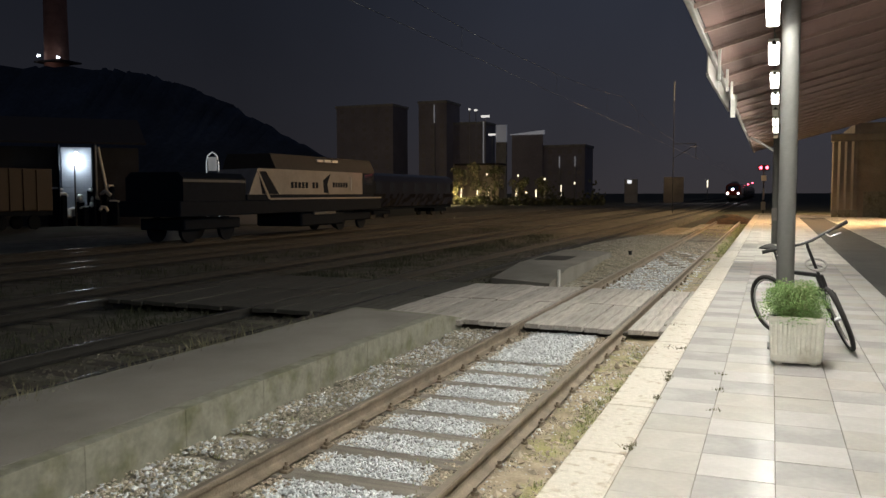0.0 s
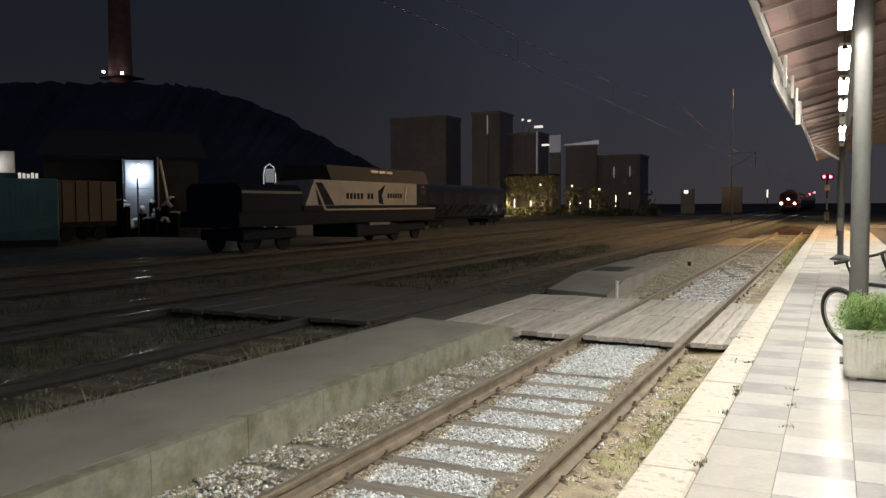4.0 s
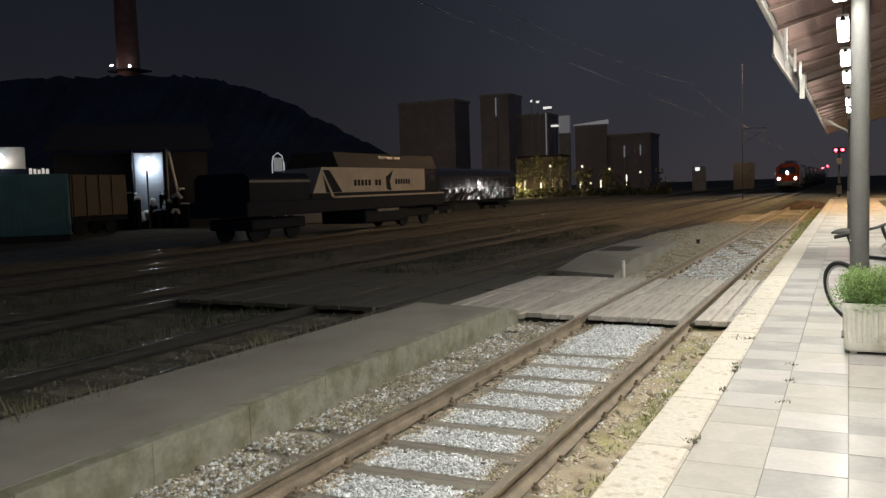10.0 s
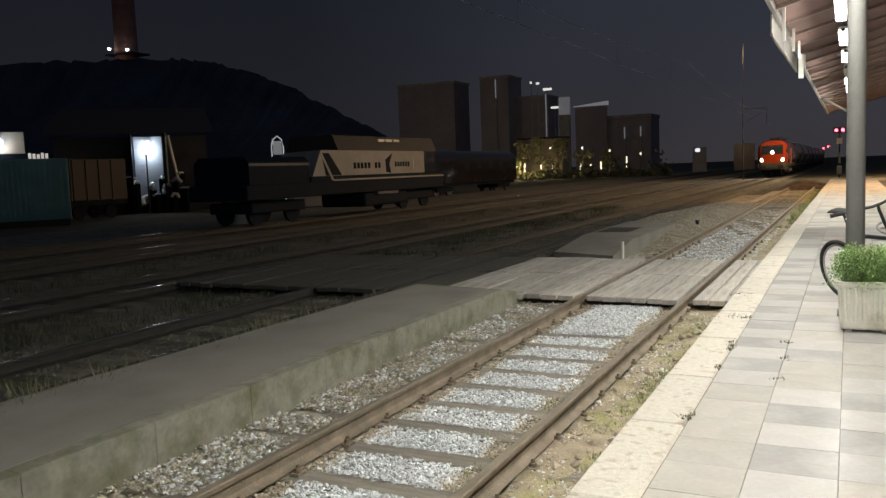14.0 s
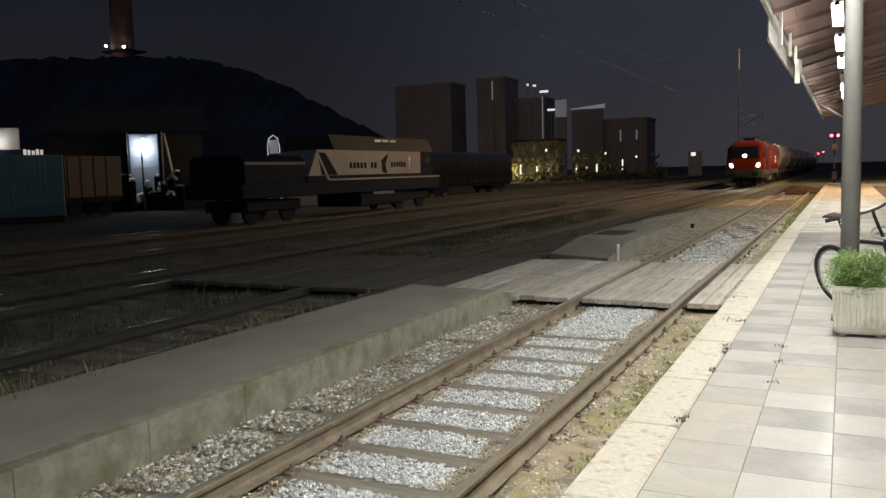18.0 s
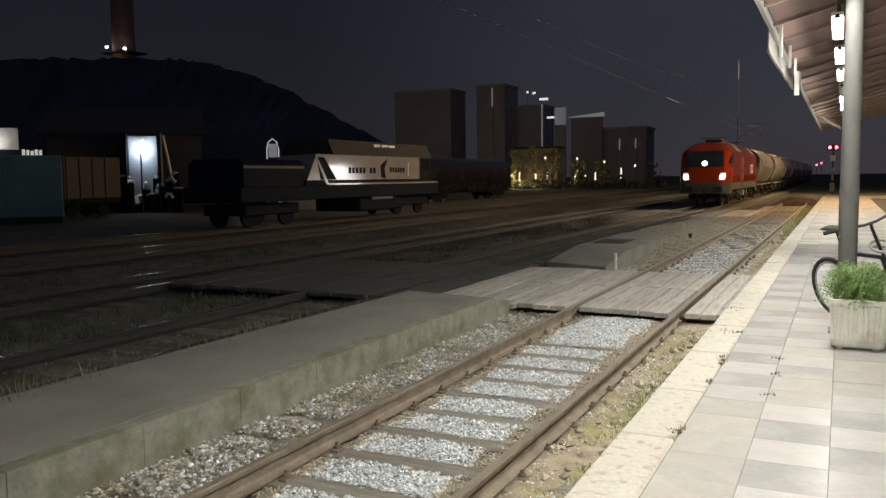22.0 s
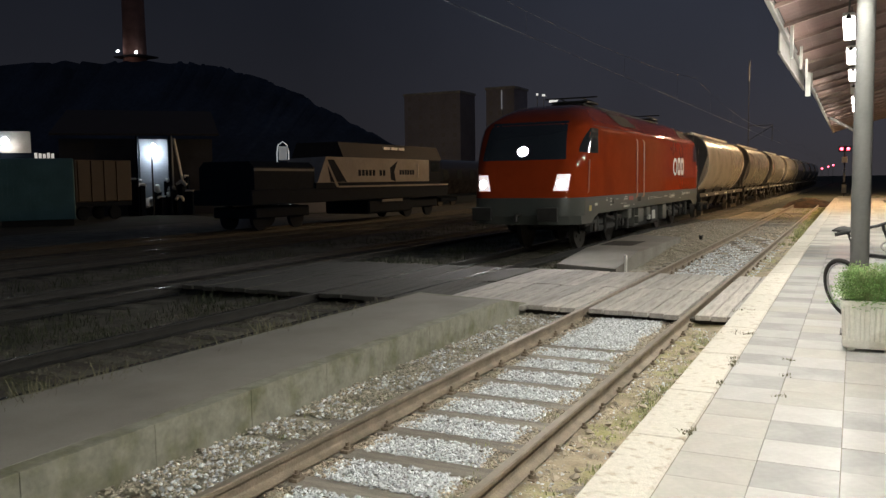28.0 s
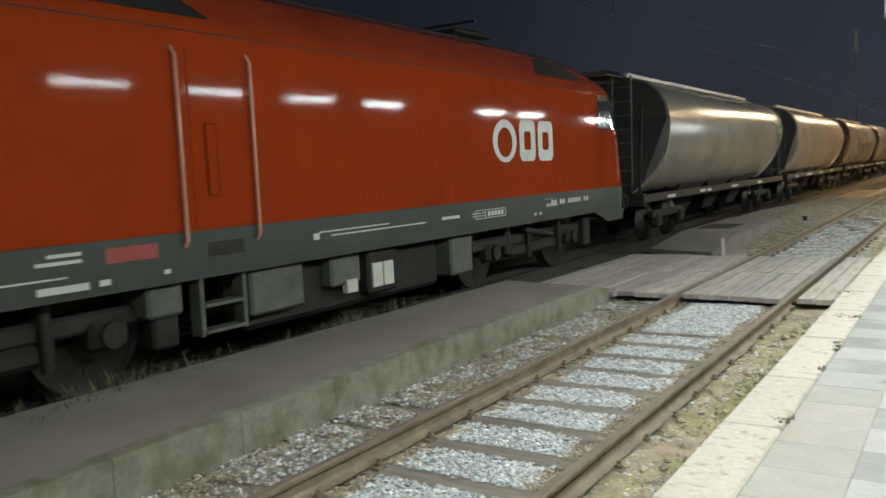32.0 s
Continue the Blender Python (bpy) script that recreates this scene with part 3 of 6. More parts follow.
rail_track(0.0, -8.0, 58.5, "rusty platform track on grey timber sleepers in pale ballast", M_RAILTOP, 50)
rail_track(-4.78, -14.0, 330, "through track with polished rails behind the low platform", M_SHINE, 60, -0.17)
rail_track(-9.45, -25.0, 330, "dark siding track overgrown with weeds", M_SHINE, 40, -0.2)
rail_track(-14.95, -25.0, 330, "dark siding track overgrown with weeds", M_SHINE, 40, -0.2)
rail_track(-19.5, -30.0, 200, "far siding track under the parked locomotive", M_SHINE, 40, -0.2)


# ---- timber crossing ----
crossing = thing("timber_crossing", "weathered grey plank crossing over the tracks", "crossing")
mesh_plank = [Shape().box(-0.118, 0.118, -L / 2, L / 2, -0.075, 0, 0.008).mesh("plank") for L in (2.50, 2.42, 2.50, 2.42)]
strips = [(0.86, 1.50, 3), (-0.66, 0.66, 6), (-3.20, -0.86, 9), (-3.97, -3.21, 4), (-5.48, -4.08, 6), (-8.6, -5.6, 12)]
for x0, x1, n in strips:
    w = (x1 - x0) / n
    for i in range(n):
        for row, (ym, k) in enumerate(((12.84, 0), (15.34, 1))):
            slope = 0.0
            jig = rnd.uniform(-0.05, 0.05)
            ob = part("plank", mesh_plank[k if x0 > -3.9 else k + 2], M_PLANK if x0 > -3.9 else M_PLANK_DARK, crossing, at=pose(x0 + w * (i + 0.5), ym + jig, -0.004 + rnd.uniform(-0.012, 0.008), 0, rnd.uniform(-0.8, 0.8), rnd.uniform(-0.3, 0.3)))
            ob.scale = (w * (0.935 if x0 > -3.9 else 0.992) / 0.236, 1, 1)
for y in (11.8, 16.3):
    part("bearer", Shape().box(-3.1, 1.5, y, y + 0.14, -0.3, -0.085, 0.01), M_OILY, crossing, "dark timber bearer")


# ---- canopy ----
canopy = thing("platform_canopy", "lean-to platform canopy with reddish boarded soffit and painted rafters", "canopy")
EAVE_X, EAVE_Z, PITCH, C0, C1 = 1.84, 3.93, 0.26, -9.0, 45.0


def roof_z(x):
    return EAVE_Z + (x - EAVE_X) * PITCH


for i in range(31):
    sof = Shape()
    xa, xb = EAVE_X + 0.04 + i * 0.235, EAVE_X + 0.04 + (i + 1) * 0.235 - 0.003
    sof.add([(xa, C0, roof_z(xa) + 0.12), (xb, C0, roof_z(xb) + 0.12), (xb, C1, roof_z(xb) + 0.12), (xa, C1, roof_z(xa) + 0.12),
             (xa, C0, roof_z(xa) + 0.14), (xb, C0, roof_z(xb) + 0.14), (xb, C1, roof_z(xb) + 0.14), (xa, C1, roof_z(xa) + 0.14)],
            [(0, 1, 2, 3), (7, 6, 5, 4), (0, 4, 5, 1), (1, 5, 6, 2), (2, 6, 7, 3), (3, 7, 4, 0)])
    part("soffit_board", sof, M_BOARD, canopy, "reddish brown soffit board")
roof = Shape().add([(EAVE_X - 0.03, C0, roof_z(EAVE_X) + 0.13), (9.1, C0, roof_z(9.1) + 0.16), (9.1, C1, roof_z(9.1) + 0.16), (EAVE_X - 0.03, C1, roof_z(EAVE_X) + 0.13),
                    (EAVE_X - 0.03, C0, roof_z(EAVE_X) + 0.17), (9.1, C0, roof_z(9.1) + 0.21), (9.1, C1, roof_z(9.1) + 0.21), (EAVE_X - 0.03, C1, roof_z(EAVE_X) + 0.17)],
                   [(0, 3, 2, 1), (4, 5, 6, 7), (0, 1, 5, 4), (1, 2, 6, 5), (2, 3, 7, 6), (3, 0, 4, 7)])
part("roof", roof, M_ROOF, canopy, "dark roof sheeting")
raf = Shape()
raf.add([(EAVE_X + 0.02, -0.028, roof_z(EAVE_X) + 0.07), (9.0, -0.028, roof_z(9.0) + 0.07), (9.0, 0.028, roof_z(9.0) + 0.07), (EAVE_X + 0.02, 0.028, roof_z(EAVE_X) + 0.07),
         (EAVE_X + 0.02, -0.028, roof_z(EAVE_X) + 0.12), (9.0, -0.028, roof_z(9.0) + 0.12), (9.0, 0.028, roof_z(9.0) + 0.12), (EAVE_X + 0.02, 0.028, roof_z(EAVE_X) + 0.12)],
        [(0, 1, 2, 3), (7, 6, 5, 4), (0, 4, 5, 1), (1, 5, 6, 2), (2, 6, 7, 3), (3, 7, 4, 0)])
raf = raf.mesh("rafter")
for i in range(36):
    part("rafter", raf, M_RAFTER, canopy, at=pose(0, C0 + 0.7 + i * 1.5, 0))
part("eave_beam", Shape().box(EAVE_X - 0.05, EAVE_X + 0.02, C0, C1, roof_z(EAVE_X) + 0.055, roof_z(EAVE_X) + 0.185, 0.01), M_FASCIA, canopy, "pale painted eave board")
part("purlin", Shape().box(2.79, 2.97, C0, C1, roof_z(2.9) - 0.16, roof_z(2.9) - 0.004, 0.01), M_FASCIA, canopy, "long grey purlin over the columns")

# hanging sign frame under the eave
sign = thing("hanging_sign_frame", "grey board hung below the canopy eave on flat bars", "sign")
for y0, y1, z0 in ((13.0, 15.2, 3.73), (15.26, 17.4, 3.75), (17.46, 19.4, 3.77)):
    part("board", Shape().box(1.765, 1.786, y0, y1, z0, 4.10, 0.005), M_FASCIA, sign)
    part("bottom_rail", Shape().box(1.755, 1.80, y0, y1, z0 - 0.035, z0, 0.006), M_FASCIA, sign)
for y, z in ((12.95, 3.60), (15.2, 3.70), (16.9, 3.76), (18.9, 3.78)):
    part("hanger", Shape().box(1.93, 1.972, y - 0.035, y + 0.035, z, roof_z(1.95) + 0.121, 0.005), M_WHITE, sign, "white flat hanger")
part("end_plate", Shape().box(1.90, 1.99, 17.66, 17.72, 3.46, 3.92, 0.005), M_WHITE, sign, "white end plate")
brace = thing("canopy_brace", "slanted pale strut under the canopy eave", "strut")
part("strut", Shape().tube([(EAVE_X + 0.1, 33.0, 4.0), (2.85, 33.3, 3.45)], 0.05, 8), M_FASCIA, brace)

# columns
col_x = 2.87
for y in (-8.8, 9.2, 27.8, 44.6):
    x = col_x - (0.0 if y < 12 else 0.05)
    c = thing("canopy_column", "round grey painted steel canopy column", "column", pose(x, y, PLAT_Z), "canopy columns")
    part("shaft", Shape().tube([(0, 0, 0), (0, 0, 2.2), (0, 0, roof_z(x) - 0.46)], [0.088, 0.087, 0.086], 28), M_POLE, c)
    part("base_plate", Shape().box(-0.16, 0.16, -0.16, 0.16, 0, 0.022, 0.004), M_POLE, c)
    part("head_plate", Shape().box(-0.11, 0.11, -0.11, 0.11, roof_z(x) - 0.47, roof_z(x) - 0.455, 0.003), M_POLE, c)
    if 20 < y < 30:
        part("box", Shape().box(-0.10, 0.06, -0.17, -0.085, 0.75, 1.15, 0.008), M_FASCIA, c, "pale junction box")

# tube lamps
def tube_lamp(y, lit):
    t = thing("tube_lamp", "long ceiling luminaire with a glowing white diffuser" if lit else "long ceiling luminaire that is switched off", "lamp", pose(lamp_x(y), y, LAMP_Z), "canopy lamps")
    part("housing", Shape().box(-0.062, 0.062, -0.75, 0.75, 0.03, 0.075, 0.01), M_WHITE, t)
    part("end_bracket", Shape().add([(-0.045, -0.752, 0.0), (0.045, -0.752, 0.0), (0.0, -0.752, 0.06), (-0.045, -0.765, 0.0), (0.045, -0.765, 0.0), (0.0, -0.765, 0.06)], [(0, 1, 2), (5, 4, 3), (0, 3, 4, 1), (1, 4, 5, 2), (2, 5, 3, 0)]), M_UNDER, t, "dark triangular end bracket")
    part("diffuser", Shape().box(-0.06, 0.06, -0.74, 0.74, -0.014, 0.03, 0.012), M_TUBE if lit else M_TUBE_OFF, t)
    for s in (-0.5, 0.5):
        part("hanger", Shape().tube([(0, s, 0.1), (0, s, roof_z(LAMP_X) - LAMP_Z + 0.12)], 0.008, 6), M_POLE, t)


for y in LIT:
    tube_lamp(y, True)
for y in DIM:
    tube_lamp(y, False)


# ---- planter with ferns ----
planter = thing("planter", "square fluted pale concrete planter on small feet", "planter", pose(2.965, 8.43, PLAT_Z))
W, H = 0.24, 0.47
rows = []
for z, k in ((0.03, 0.86), (0.05, 0.91), (0.101, 0.94), (0.12, 0.945), (0.40, 1.0), (0.43, 1.03), (0.47, 1.04)):
    ring = []
    for side in range(4):
        for j in range(44):
            u = -1 + 2 * j / 44
            g = 0.0 if z > 0.41 or z < 0.11 else (0.010 if j % 4 == 2 else 0.0)
            if j < 2 or j > 42:
                g = 0
            px, py = u * W * k, -W * k + g
            corner = max(0, abs(u) - 0.88) * W * 0.5
            py += corner
            for _ in range(side):
                px, py = -py, px
            ring.append((px, py, z))
    rows.append(ring)
sh = Shape().grid(rows, False, True)
inner = [[(px * 0.86, py * 0.86, z) for px, py, _ in rows[-1]] for z in (0.47, 0.41)]
sh.grid([rows[-1], inner[0], inner[1]], False, True)
sh.add(rows[0], [tuple(range(176))])
part("body", sh, M_PLANTER, planter)
part("soil", Shape().box(-W * 0.9, W * 0.9, -W * 0.9, W * 0.9, 0.37, 0.42), M_SOIL, planter)
for sx in (-1, 1):
    for sy in (-1, 1):
        part("foot", Shape().box(sx * 0.15 - 0.03, sx * 0.15 + 0.03, sy * 0.15 - 0.03, sy * 0.15 + 0.03, 0, 0.035, 0.004), M_PLANTER, planter)


def fern(at, seed, label):
    g = random.Random(seed)
    plant = thing("fern_plant", label, "plant", at)
    sh, stems = Shape(), Shape()
    for _ in range(1150):
        a, up = g.uniform(0, 6.28), g.random() ** 0.75
        reach = 0.31 * math.sqrt(1 - 0.8 * up * up) * g.uniform(0.75, 1.08)
        top = 0.06 + 0.30 * up * g.uniform(0.8, 1.1) - 0.10 * (1 - up) ** 2
        d = Vector((math.cos(a), math.sin(a), 0))
        side = d.cross(Vector((0, 0, 1)))
        prev, n = d * 0.03, 8
        for i in range(1, n + 1):
            u = i / n
            p = d * (0.03 + reach * u) + Vector((0, 0, top * math.sin(min(u * 1.9, 1.9)) + 0.02 * u)) + side * g.gauss(0, 0.006)
            stems.add([prev - side * 0.0014, prev + side * 0.0014, p + side * 0.0012, p - side * 0.0012], [(0, 1, 2, 3)])
            if u > 0.35:
                for s in (-1, 1, 0):
                    size = g.uniform(0.007, 0.015)
                    o = (side * s + d * g.uniform(0.1, 0.7) + Vector((0, 0, g.uniform(-0.5, 0.7)))).normalized()
                    w = o.cross(Vector((g.uniform(-1, 1), g.uniform(-1, 1), g.uniform(-1, 1)))).normalized() * size * 0.42
                    sh.add([p, p + o * size * 0.55 + w, p + o * size, p + o * size * 0.55 - w], [(0, 1, 2, 3)])
            prev = p
    part("leaves", sh, M_LEAF, plant, "fresh green feathery leaves")
    part("stems", stems, M_GRASS, plant)


fern(pose(2.95, 8.42, PLAT_Z + 0.40), 3, "bushy bright green feathery plant filling the concrete planter")


# ---- bicycle ----
def bicycle(at):
    b = thing("bicycle", "dark mountain bicycle leaning on the canopy column", "bicycle", at)
    R = 0.352
    # the front end is turned to the side about the head tube
    axis = Vector((0, -0.36, 0.93))
    pivot = Vector((0, 0.86, 0.72))
    steer = Matrix.Translation(pivot) @ Matrix.Rotation(math.radians(-31), 4, axis) @ Matrix.Translation(-pivot)

    def wheel(name, y, at=None):
        w = part(name, Shape().ring((0, y, R), R - 0.025, 0.025, sides=40), M_RUBBER, b, "black tyre", at)
        part("rim", Shape().ring((0, y, R), R - 0.062, 0.012, sides=40, round_sides=6), M_CHROME, w)
        sp = Shape()
        for i in range(20):
            a = 2 * math.pi * i / 20
            sp.tube([(0.02 * (-1) ** i, y, R), (0, y + math.cos(a) * (R - 0.065), R + math.sin(a) * (R - 0.065))], 0.0013, 4, False)
        part("spokes", sp, M_CHROME, w)
        part("hub", Shape().tube([(-0.05, y, R), (0.05, y, R)], 0.02, 10), M_CHROME, w)

    wheel("rear_wheel", 0.0)
    fr = Shape()
    bb, seat, head_l, head_u = (0, 0.43, 0.29), (0, 0.26, 0.78), (0, 0.88, 0.66), (0, 0.84, 0.78)
    for a, c, r in ((bb, seat, 0.017), (bb, head_l, 0.044), (seat, head_u, 0.024), (head_l, head_u, 0.042)):
        fr.tube([a, c], r, 10)
    for s in (-0.055, 0.055):
        fr.tube([(s, 0, R), (s * 0.6, 0.43, 0.29)], 0.009, 8)
        fr.tube([(s, 0, R), (s * 0.3, 0.26, 0.75)], 0.008, 8)
    part("bicycle_frame", fr, M_BLACK, b, "black diamond tube body")
    part("seat_post", Shape().tube([seat, (0, 0.195, 1.02)], 0.014, 8), M_BLACK, b)
    sd = Shape()
    rows = []
    for i in range(9):
        u = i / 8
        y = 0.06 + 0.27 * u
        w = 0.075 * (1 - u) ** 0.8 + 0.018
        rows.append([(w * math.cos(t), y, 1.035 + 0.02 * math.sin(t) + 0.012 * (1 - u)) for t in [2 * math.pi * j / 10 for j in range(10)]])
    sd.grid(rows, True, True).add(rows[0], [tuple(range(10))]).add(rows[-1], [tuple(range(10))])
    part("saddle", sd, M_RUBBER, b)
    ch = Shape()
    ch.ring((0.045, 0.43, 0.29), 0.085, 0.006, sides=24, round_sides=6)
    ch.tube([(0.06, 0.43, 0.29), (0.07, 0.50, 0.14)], 0.009, 6).tube([(-0.06, 0.43, 0.29), (-0.07, 0.36, 0.44)], 0.009, 6)
    ch.box(0.07, 0.15, 0.47, 0.53, 0.13, 0.15, 0.004).box(-0.15, -0.07, 0.33, 0.39, 0.43, 0.45, 0.004)
    part("crankset", ch, M_CHROME, b, "chainring, cranks and pedals")
    # steered front end, turned a little
    st = Shape()
    for s in (-0.055, 0.055):
        st.tube([(s, 1.08, R), (s, 0.965, 0.60)], 0.021, 8)
    st.tube([(-0.06, 0.955, 0.61), (0.06, 0.955, 0.61)], 0.02, 8).tube([(0, 0.955, 0.61), (0, 0.83, 0.86)], 0.015, 8)
    part("fork", st, M_BLACK, b, "suspension fork", steer)
    wheel("front_wheel", 1.08, steer)
    part("stem", Shape().tube([(0, 0.83, 0.85), (0, 0.80, 1.10), (0, 0.86, 1.17)], 0.017, 8), M_BLACK, b, "", steer)
    bar = part("handlebar", Shape().tube([(-0.43, 0.81, 1.125), (-0.18, 0.85, 1.10), (-0.05, 0.86, 1.08), (0.05, 0.86, 1.08), (0.18, 0.85, 1.10), (0.43, 0.81, 1.125)], 0.016, 8), M_BLACK, b, "", steer @ pose(0, 0, 0.09))
    for s in (-1, 1):
        part("grip", Shape().tube([(s * 0.31, 0.83, 1.113), (s * 0.44, 0.808, 1.127)], 0.021, 10), M_RUBBER, bar)
        part("brake_lever", Shape().tube([(s * 0.2, 0.86, 1.10), (s * 0.22, 0.92, 1.07), (s * 0.33, 0.91, 1.07)], 0.006, 6), M_CHROME, bar)
    part("lock_cable", Shape().ring((0.0, 0.82, 0.90), 0.10, 0.012, (0.1, 0.45, 1), 28, 6).ring((0.02, 0.84, 0.87), 0.085, 0.011, (-0.15, 0.3, 1), 28, 6), M_PLASTER, b, "looped grey lock cable")
    return b


bike_yaw = math.degrees(math.atan2(-(3.42 - 2.75), 9.14 - 9.97))
bicycle(pose(2.81, 10.12, PLAT_Z, 0, 13, bike_yaw))


# ---- electric locomotive ----
TRAIN_X, LEN = -4.78, 17.4
# height, setback of the nose, half width
LEVELS = [(0.98, -0.20, 1.47), (1.20, -0.20, 1.49), (1.44, -0.17, 1.50), (1.70, -0.13, 1.50), (2.05, -0.08, 1.50), (2.45, 0.0, 1.50), (2.85, 0.18, 1.50),
          (3.10, 0.32, 1.50), (3.24, 0.42, 1.50), (3.32, 0.50, 1.48), (3.44, 0.66, 1.41), (3.62, 1.0, 1.24), (3.82, 1.6, 1.06), (3.95, 2.3, 0.82), (4.0, 3.0, 0.55)]


def at_level(z):
    for (z0, f0, w0), (z1, f1, w1) in zip(LEVELS, LEVELS[1:]):
        if z <= z1:
            u = (z - z0) / (z1 - z0)
            return f0 + (f1 - f0) * u, w0 + (w1 - w0) * u
    return LEVELS[-1][1:]


def nose(x, z, out=0.0):
    f, w = at_level(z)
    return (x, f + 0.62 * min(1.0, abs(x) / w) ** 8 - out, z)


def plan_ring(z, n=24):
    f, w = at_level(z)
    xs = [-w * math.sin(math.pi / 2 * (1 - 2 * i / n)) for i in range(n + 1)]
    a = [nose(x, z) for x in xs]
    a = [(-w, a[0][1] + 0.15, z)] + a + [(w, a[-1][1] + 0.15, z)]
    return a + [(x, LEN - y, zz) for x, y, zz in reversed(a)]


def bar(sh, y0, y1, z0, z1, x=1.50, out=0.006):
    """A thin plate on the side that faces the platform."""
    return sh.box(x - 0.004, x + out, y0, y1, z0, z1)


def wheelset(name, y, z, r, half, mat_w, parent):
    ob = part(name, Shape().tube([(-half, 0, 0), (half, 0, 0)], 0.08, 10), mat_w, parent, at=pose(0, y, z))
    return ob


def build_loco():
    loco = thing("electric_locomotive", "red electric locomotive with dark grey skirt and lit headlamps", "locomotive", pose(TRAIN_X, 100, 0))
    red_z = [1.44, 1.70, 2.05, 2.45, 2.85, 3.10, 3.18, 3.24, 3.28, 3.32, 3.38, 3.44, 3.53, 3.62, 3.82, 3.95, 4.0]
    body = Shape().grid([plan_ring(z) for z in red_z], True, True)
    top = plan_ring(4.0)
    body.add(top, [tuple(range(len(top)))])
    part("body", body, M_RED, loco, "glossy red bodyshell")
    skirt = Shape().grid([plan_ring(z) for z in (0.98, 1.20, 1.436)], True, True)
    low_ring = plan_ring(0.98)
    skirt.add(low_ring, [tuple(range(len(low_ring)))])
    part("skirt", skirt, M_SKIRT, loco, "dark grey side sill with white lettering bars")
    for e, flip in ((0, 1), (LEN, -1)):
        # deep apron under each cab
        ap = Shape()
        rows = []
        for z, back in ((0.76, 1.15), (0.86, 1.4), (0.979, 1.8)):
            row = [(-1.46, e + flip * back, z)]
            row += [(x, e + flip * (-0.26 + 0.5 * (abs(x) / 1.46) ** 4 + (0.979 - z) * 0.3), z) for x in [-1.46 + 2.92 * i / 12 for i in range(13)]]
            row += [(1.46, e + flip * back, z)]
            rows.append(row)
        ap.grid(rows, False)
        apron = part("apron", ap, M_SKIRT, loco, "grey snow apron below the cab")
        for s in (-0.875, 0.875):
            bf = part("buffer", Shape().tube([(s, e - flip * 0.15, 1.05), (s, e - flip * 0.62, 1.05)], 0.11, 14), M_UNDER, loco)
            part("buffer_plate", Shape().box(s - 0.27, s + 0.27, min(e - flip * 0.62, e - flip * 0.67), max(e - flip * 0.62, e - flip * 0.67), 0.88, 1.22, 0.02), M_UNDER, bf)
        part("coupling_hook", Shape().tube([(0, e - flip * 0.2, 1.02), (0, e - flip * 0.5, 1.0), (0, e - flip * 0.55, 0.85)], 0.05, 8), M_UNDER, loco)

    def glass_patch(name, mirror):
        sh = Shape()
        rows = []
        for i in range(7):
            z = 2.40 + 1.0 * i / 6
            half = 1.14 - 0.10 * i / 6
            rows.append([nose(half * (j / 12 - 1), z, 0.014) for j in range(25)])
        if mirror:
            rows = [[(x, LEN - y, z) for x, y, z in r] for r in rows]
        sh.grid(rows, True)
        part(name, sh, M_GLASS, loco, "wide dark windscreen")

    glass_patch("windscreen", False)
    glass_patch("windscreen", True)
    # cab side windows on both sides
    for side in (1, -1):
        for end in (0, 1):
            y_of = (lambda y: y) if end == 0 else (lambda y: LEN - y)
            sh = Shape()
            rows = []
            for i in range(8):
                z = 2.58 + 0.64 * i / 7
                f, w = at_level(z)
                y0, y1 = max(0.36 + 0.62 * (i / 7) ** 1.6, f + 0.2), 1.62
                row = []
                for j in range(9):
                    y = y0 + (y1 - y0) * j / 8
                    row.append((side * (w * min(1.0, ((y - f) / 0.62)) ** 0.125 + 0.008), y_of(y), z))
                rows.append(row)
            sh.grid(rows, True)
            part("cab_window", sh, M_GLASS, loco, "dark cab side window")
    # headlamps
    for s in (-1, 1):
        lamp_box = Shape()
        rows = []
        for i in range(6):
            z = 1.62 + 0.41 * i / 5
            xa, xb = 0.86 + 0.09 * i / 5, 1.20 + 0.04 * i / 5
            rows.append([nose(s * (xa - 0.01), z, -0.01)] + [nose(s * (xa + (xb - xa) * j / 6), z, 0.014) for j in range(7)] + [nose(s * (xb + 0.01), z, -0.01)])
        lamp_box.grid(rows, True)
        hl = part("headlamp", lamp_box, M_HEADBOX, loco, "angular headlamp with a bright white beam")
        lens = Shape()
        c = [nose(s * 1.07 + 0.105 * math.cos(a), 1.79 + 0.10 * math.sin(a), 0.04) for a in [2 * math.pi * i / 16 for i in range(16)]]
        c2 = [nose(s * 1.07 + 0.105 * math.cos(a), 1.79 + 0.10 * math.sin(a), 0.005) for a in [2 * math.pi * i / 16 for i in range(16)]]
        lens.add(c, [tuple(range(16))])
        part("lens", lens, M_HEAD, hl, "glowing lens")
        part("lens_rim", Shape().add(c + c2, [(i, (i + 1) % 16, 16 + (i + 1) % 16, 16 + i) for i in range(16)]), M_BLACK, hl)
    c = [nose(0.13 * math.cos(a), 2.62 + 0.11 * math.sin(a), 0.06) for a in [2 * math.pi * i / 16 for i in range(16)]]
    c2 = [nose(0.13 * math.cos(a), 2.62 + 0.11 * math.sin(a), 0.0) for a in [2 * math.pi * i / 16 for i in range(16)]]
    top_lamp = part("top_lamp", Shape().add(c, [tuple(range(16))]), M_HEAD, loco, "glowing centre headlamp")
    part("lamp_rim", Shape().add(c + c2, [(i, (i + 1) % 16, 16 + (i + 1) % 16, 16 + i) for i in range(16)]), M_BLACK, top_lamp)
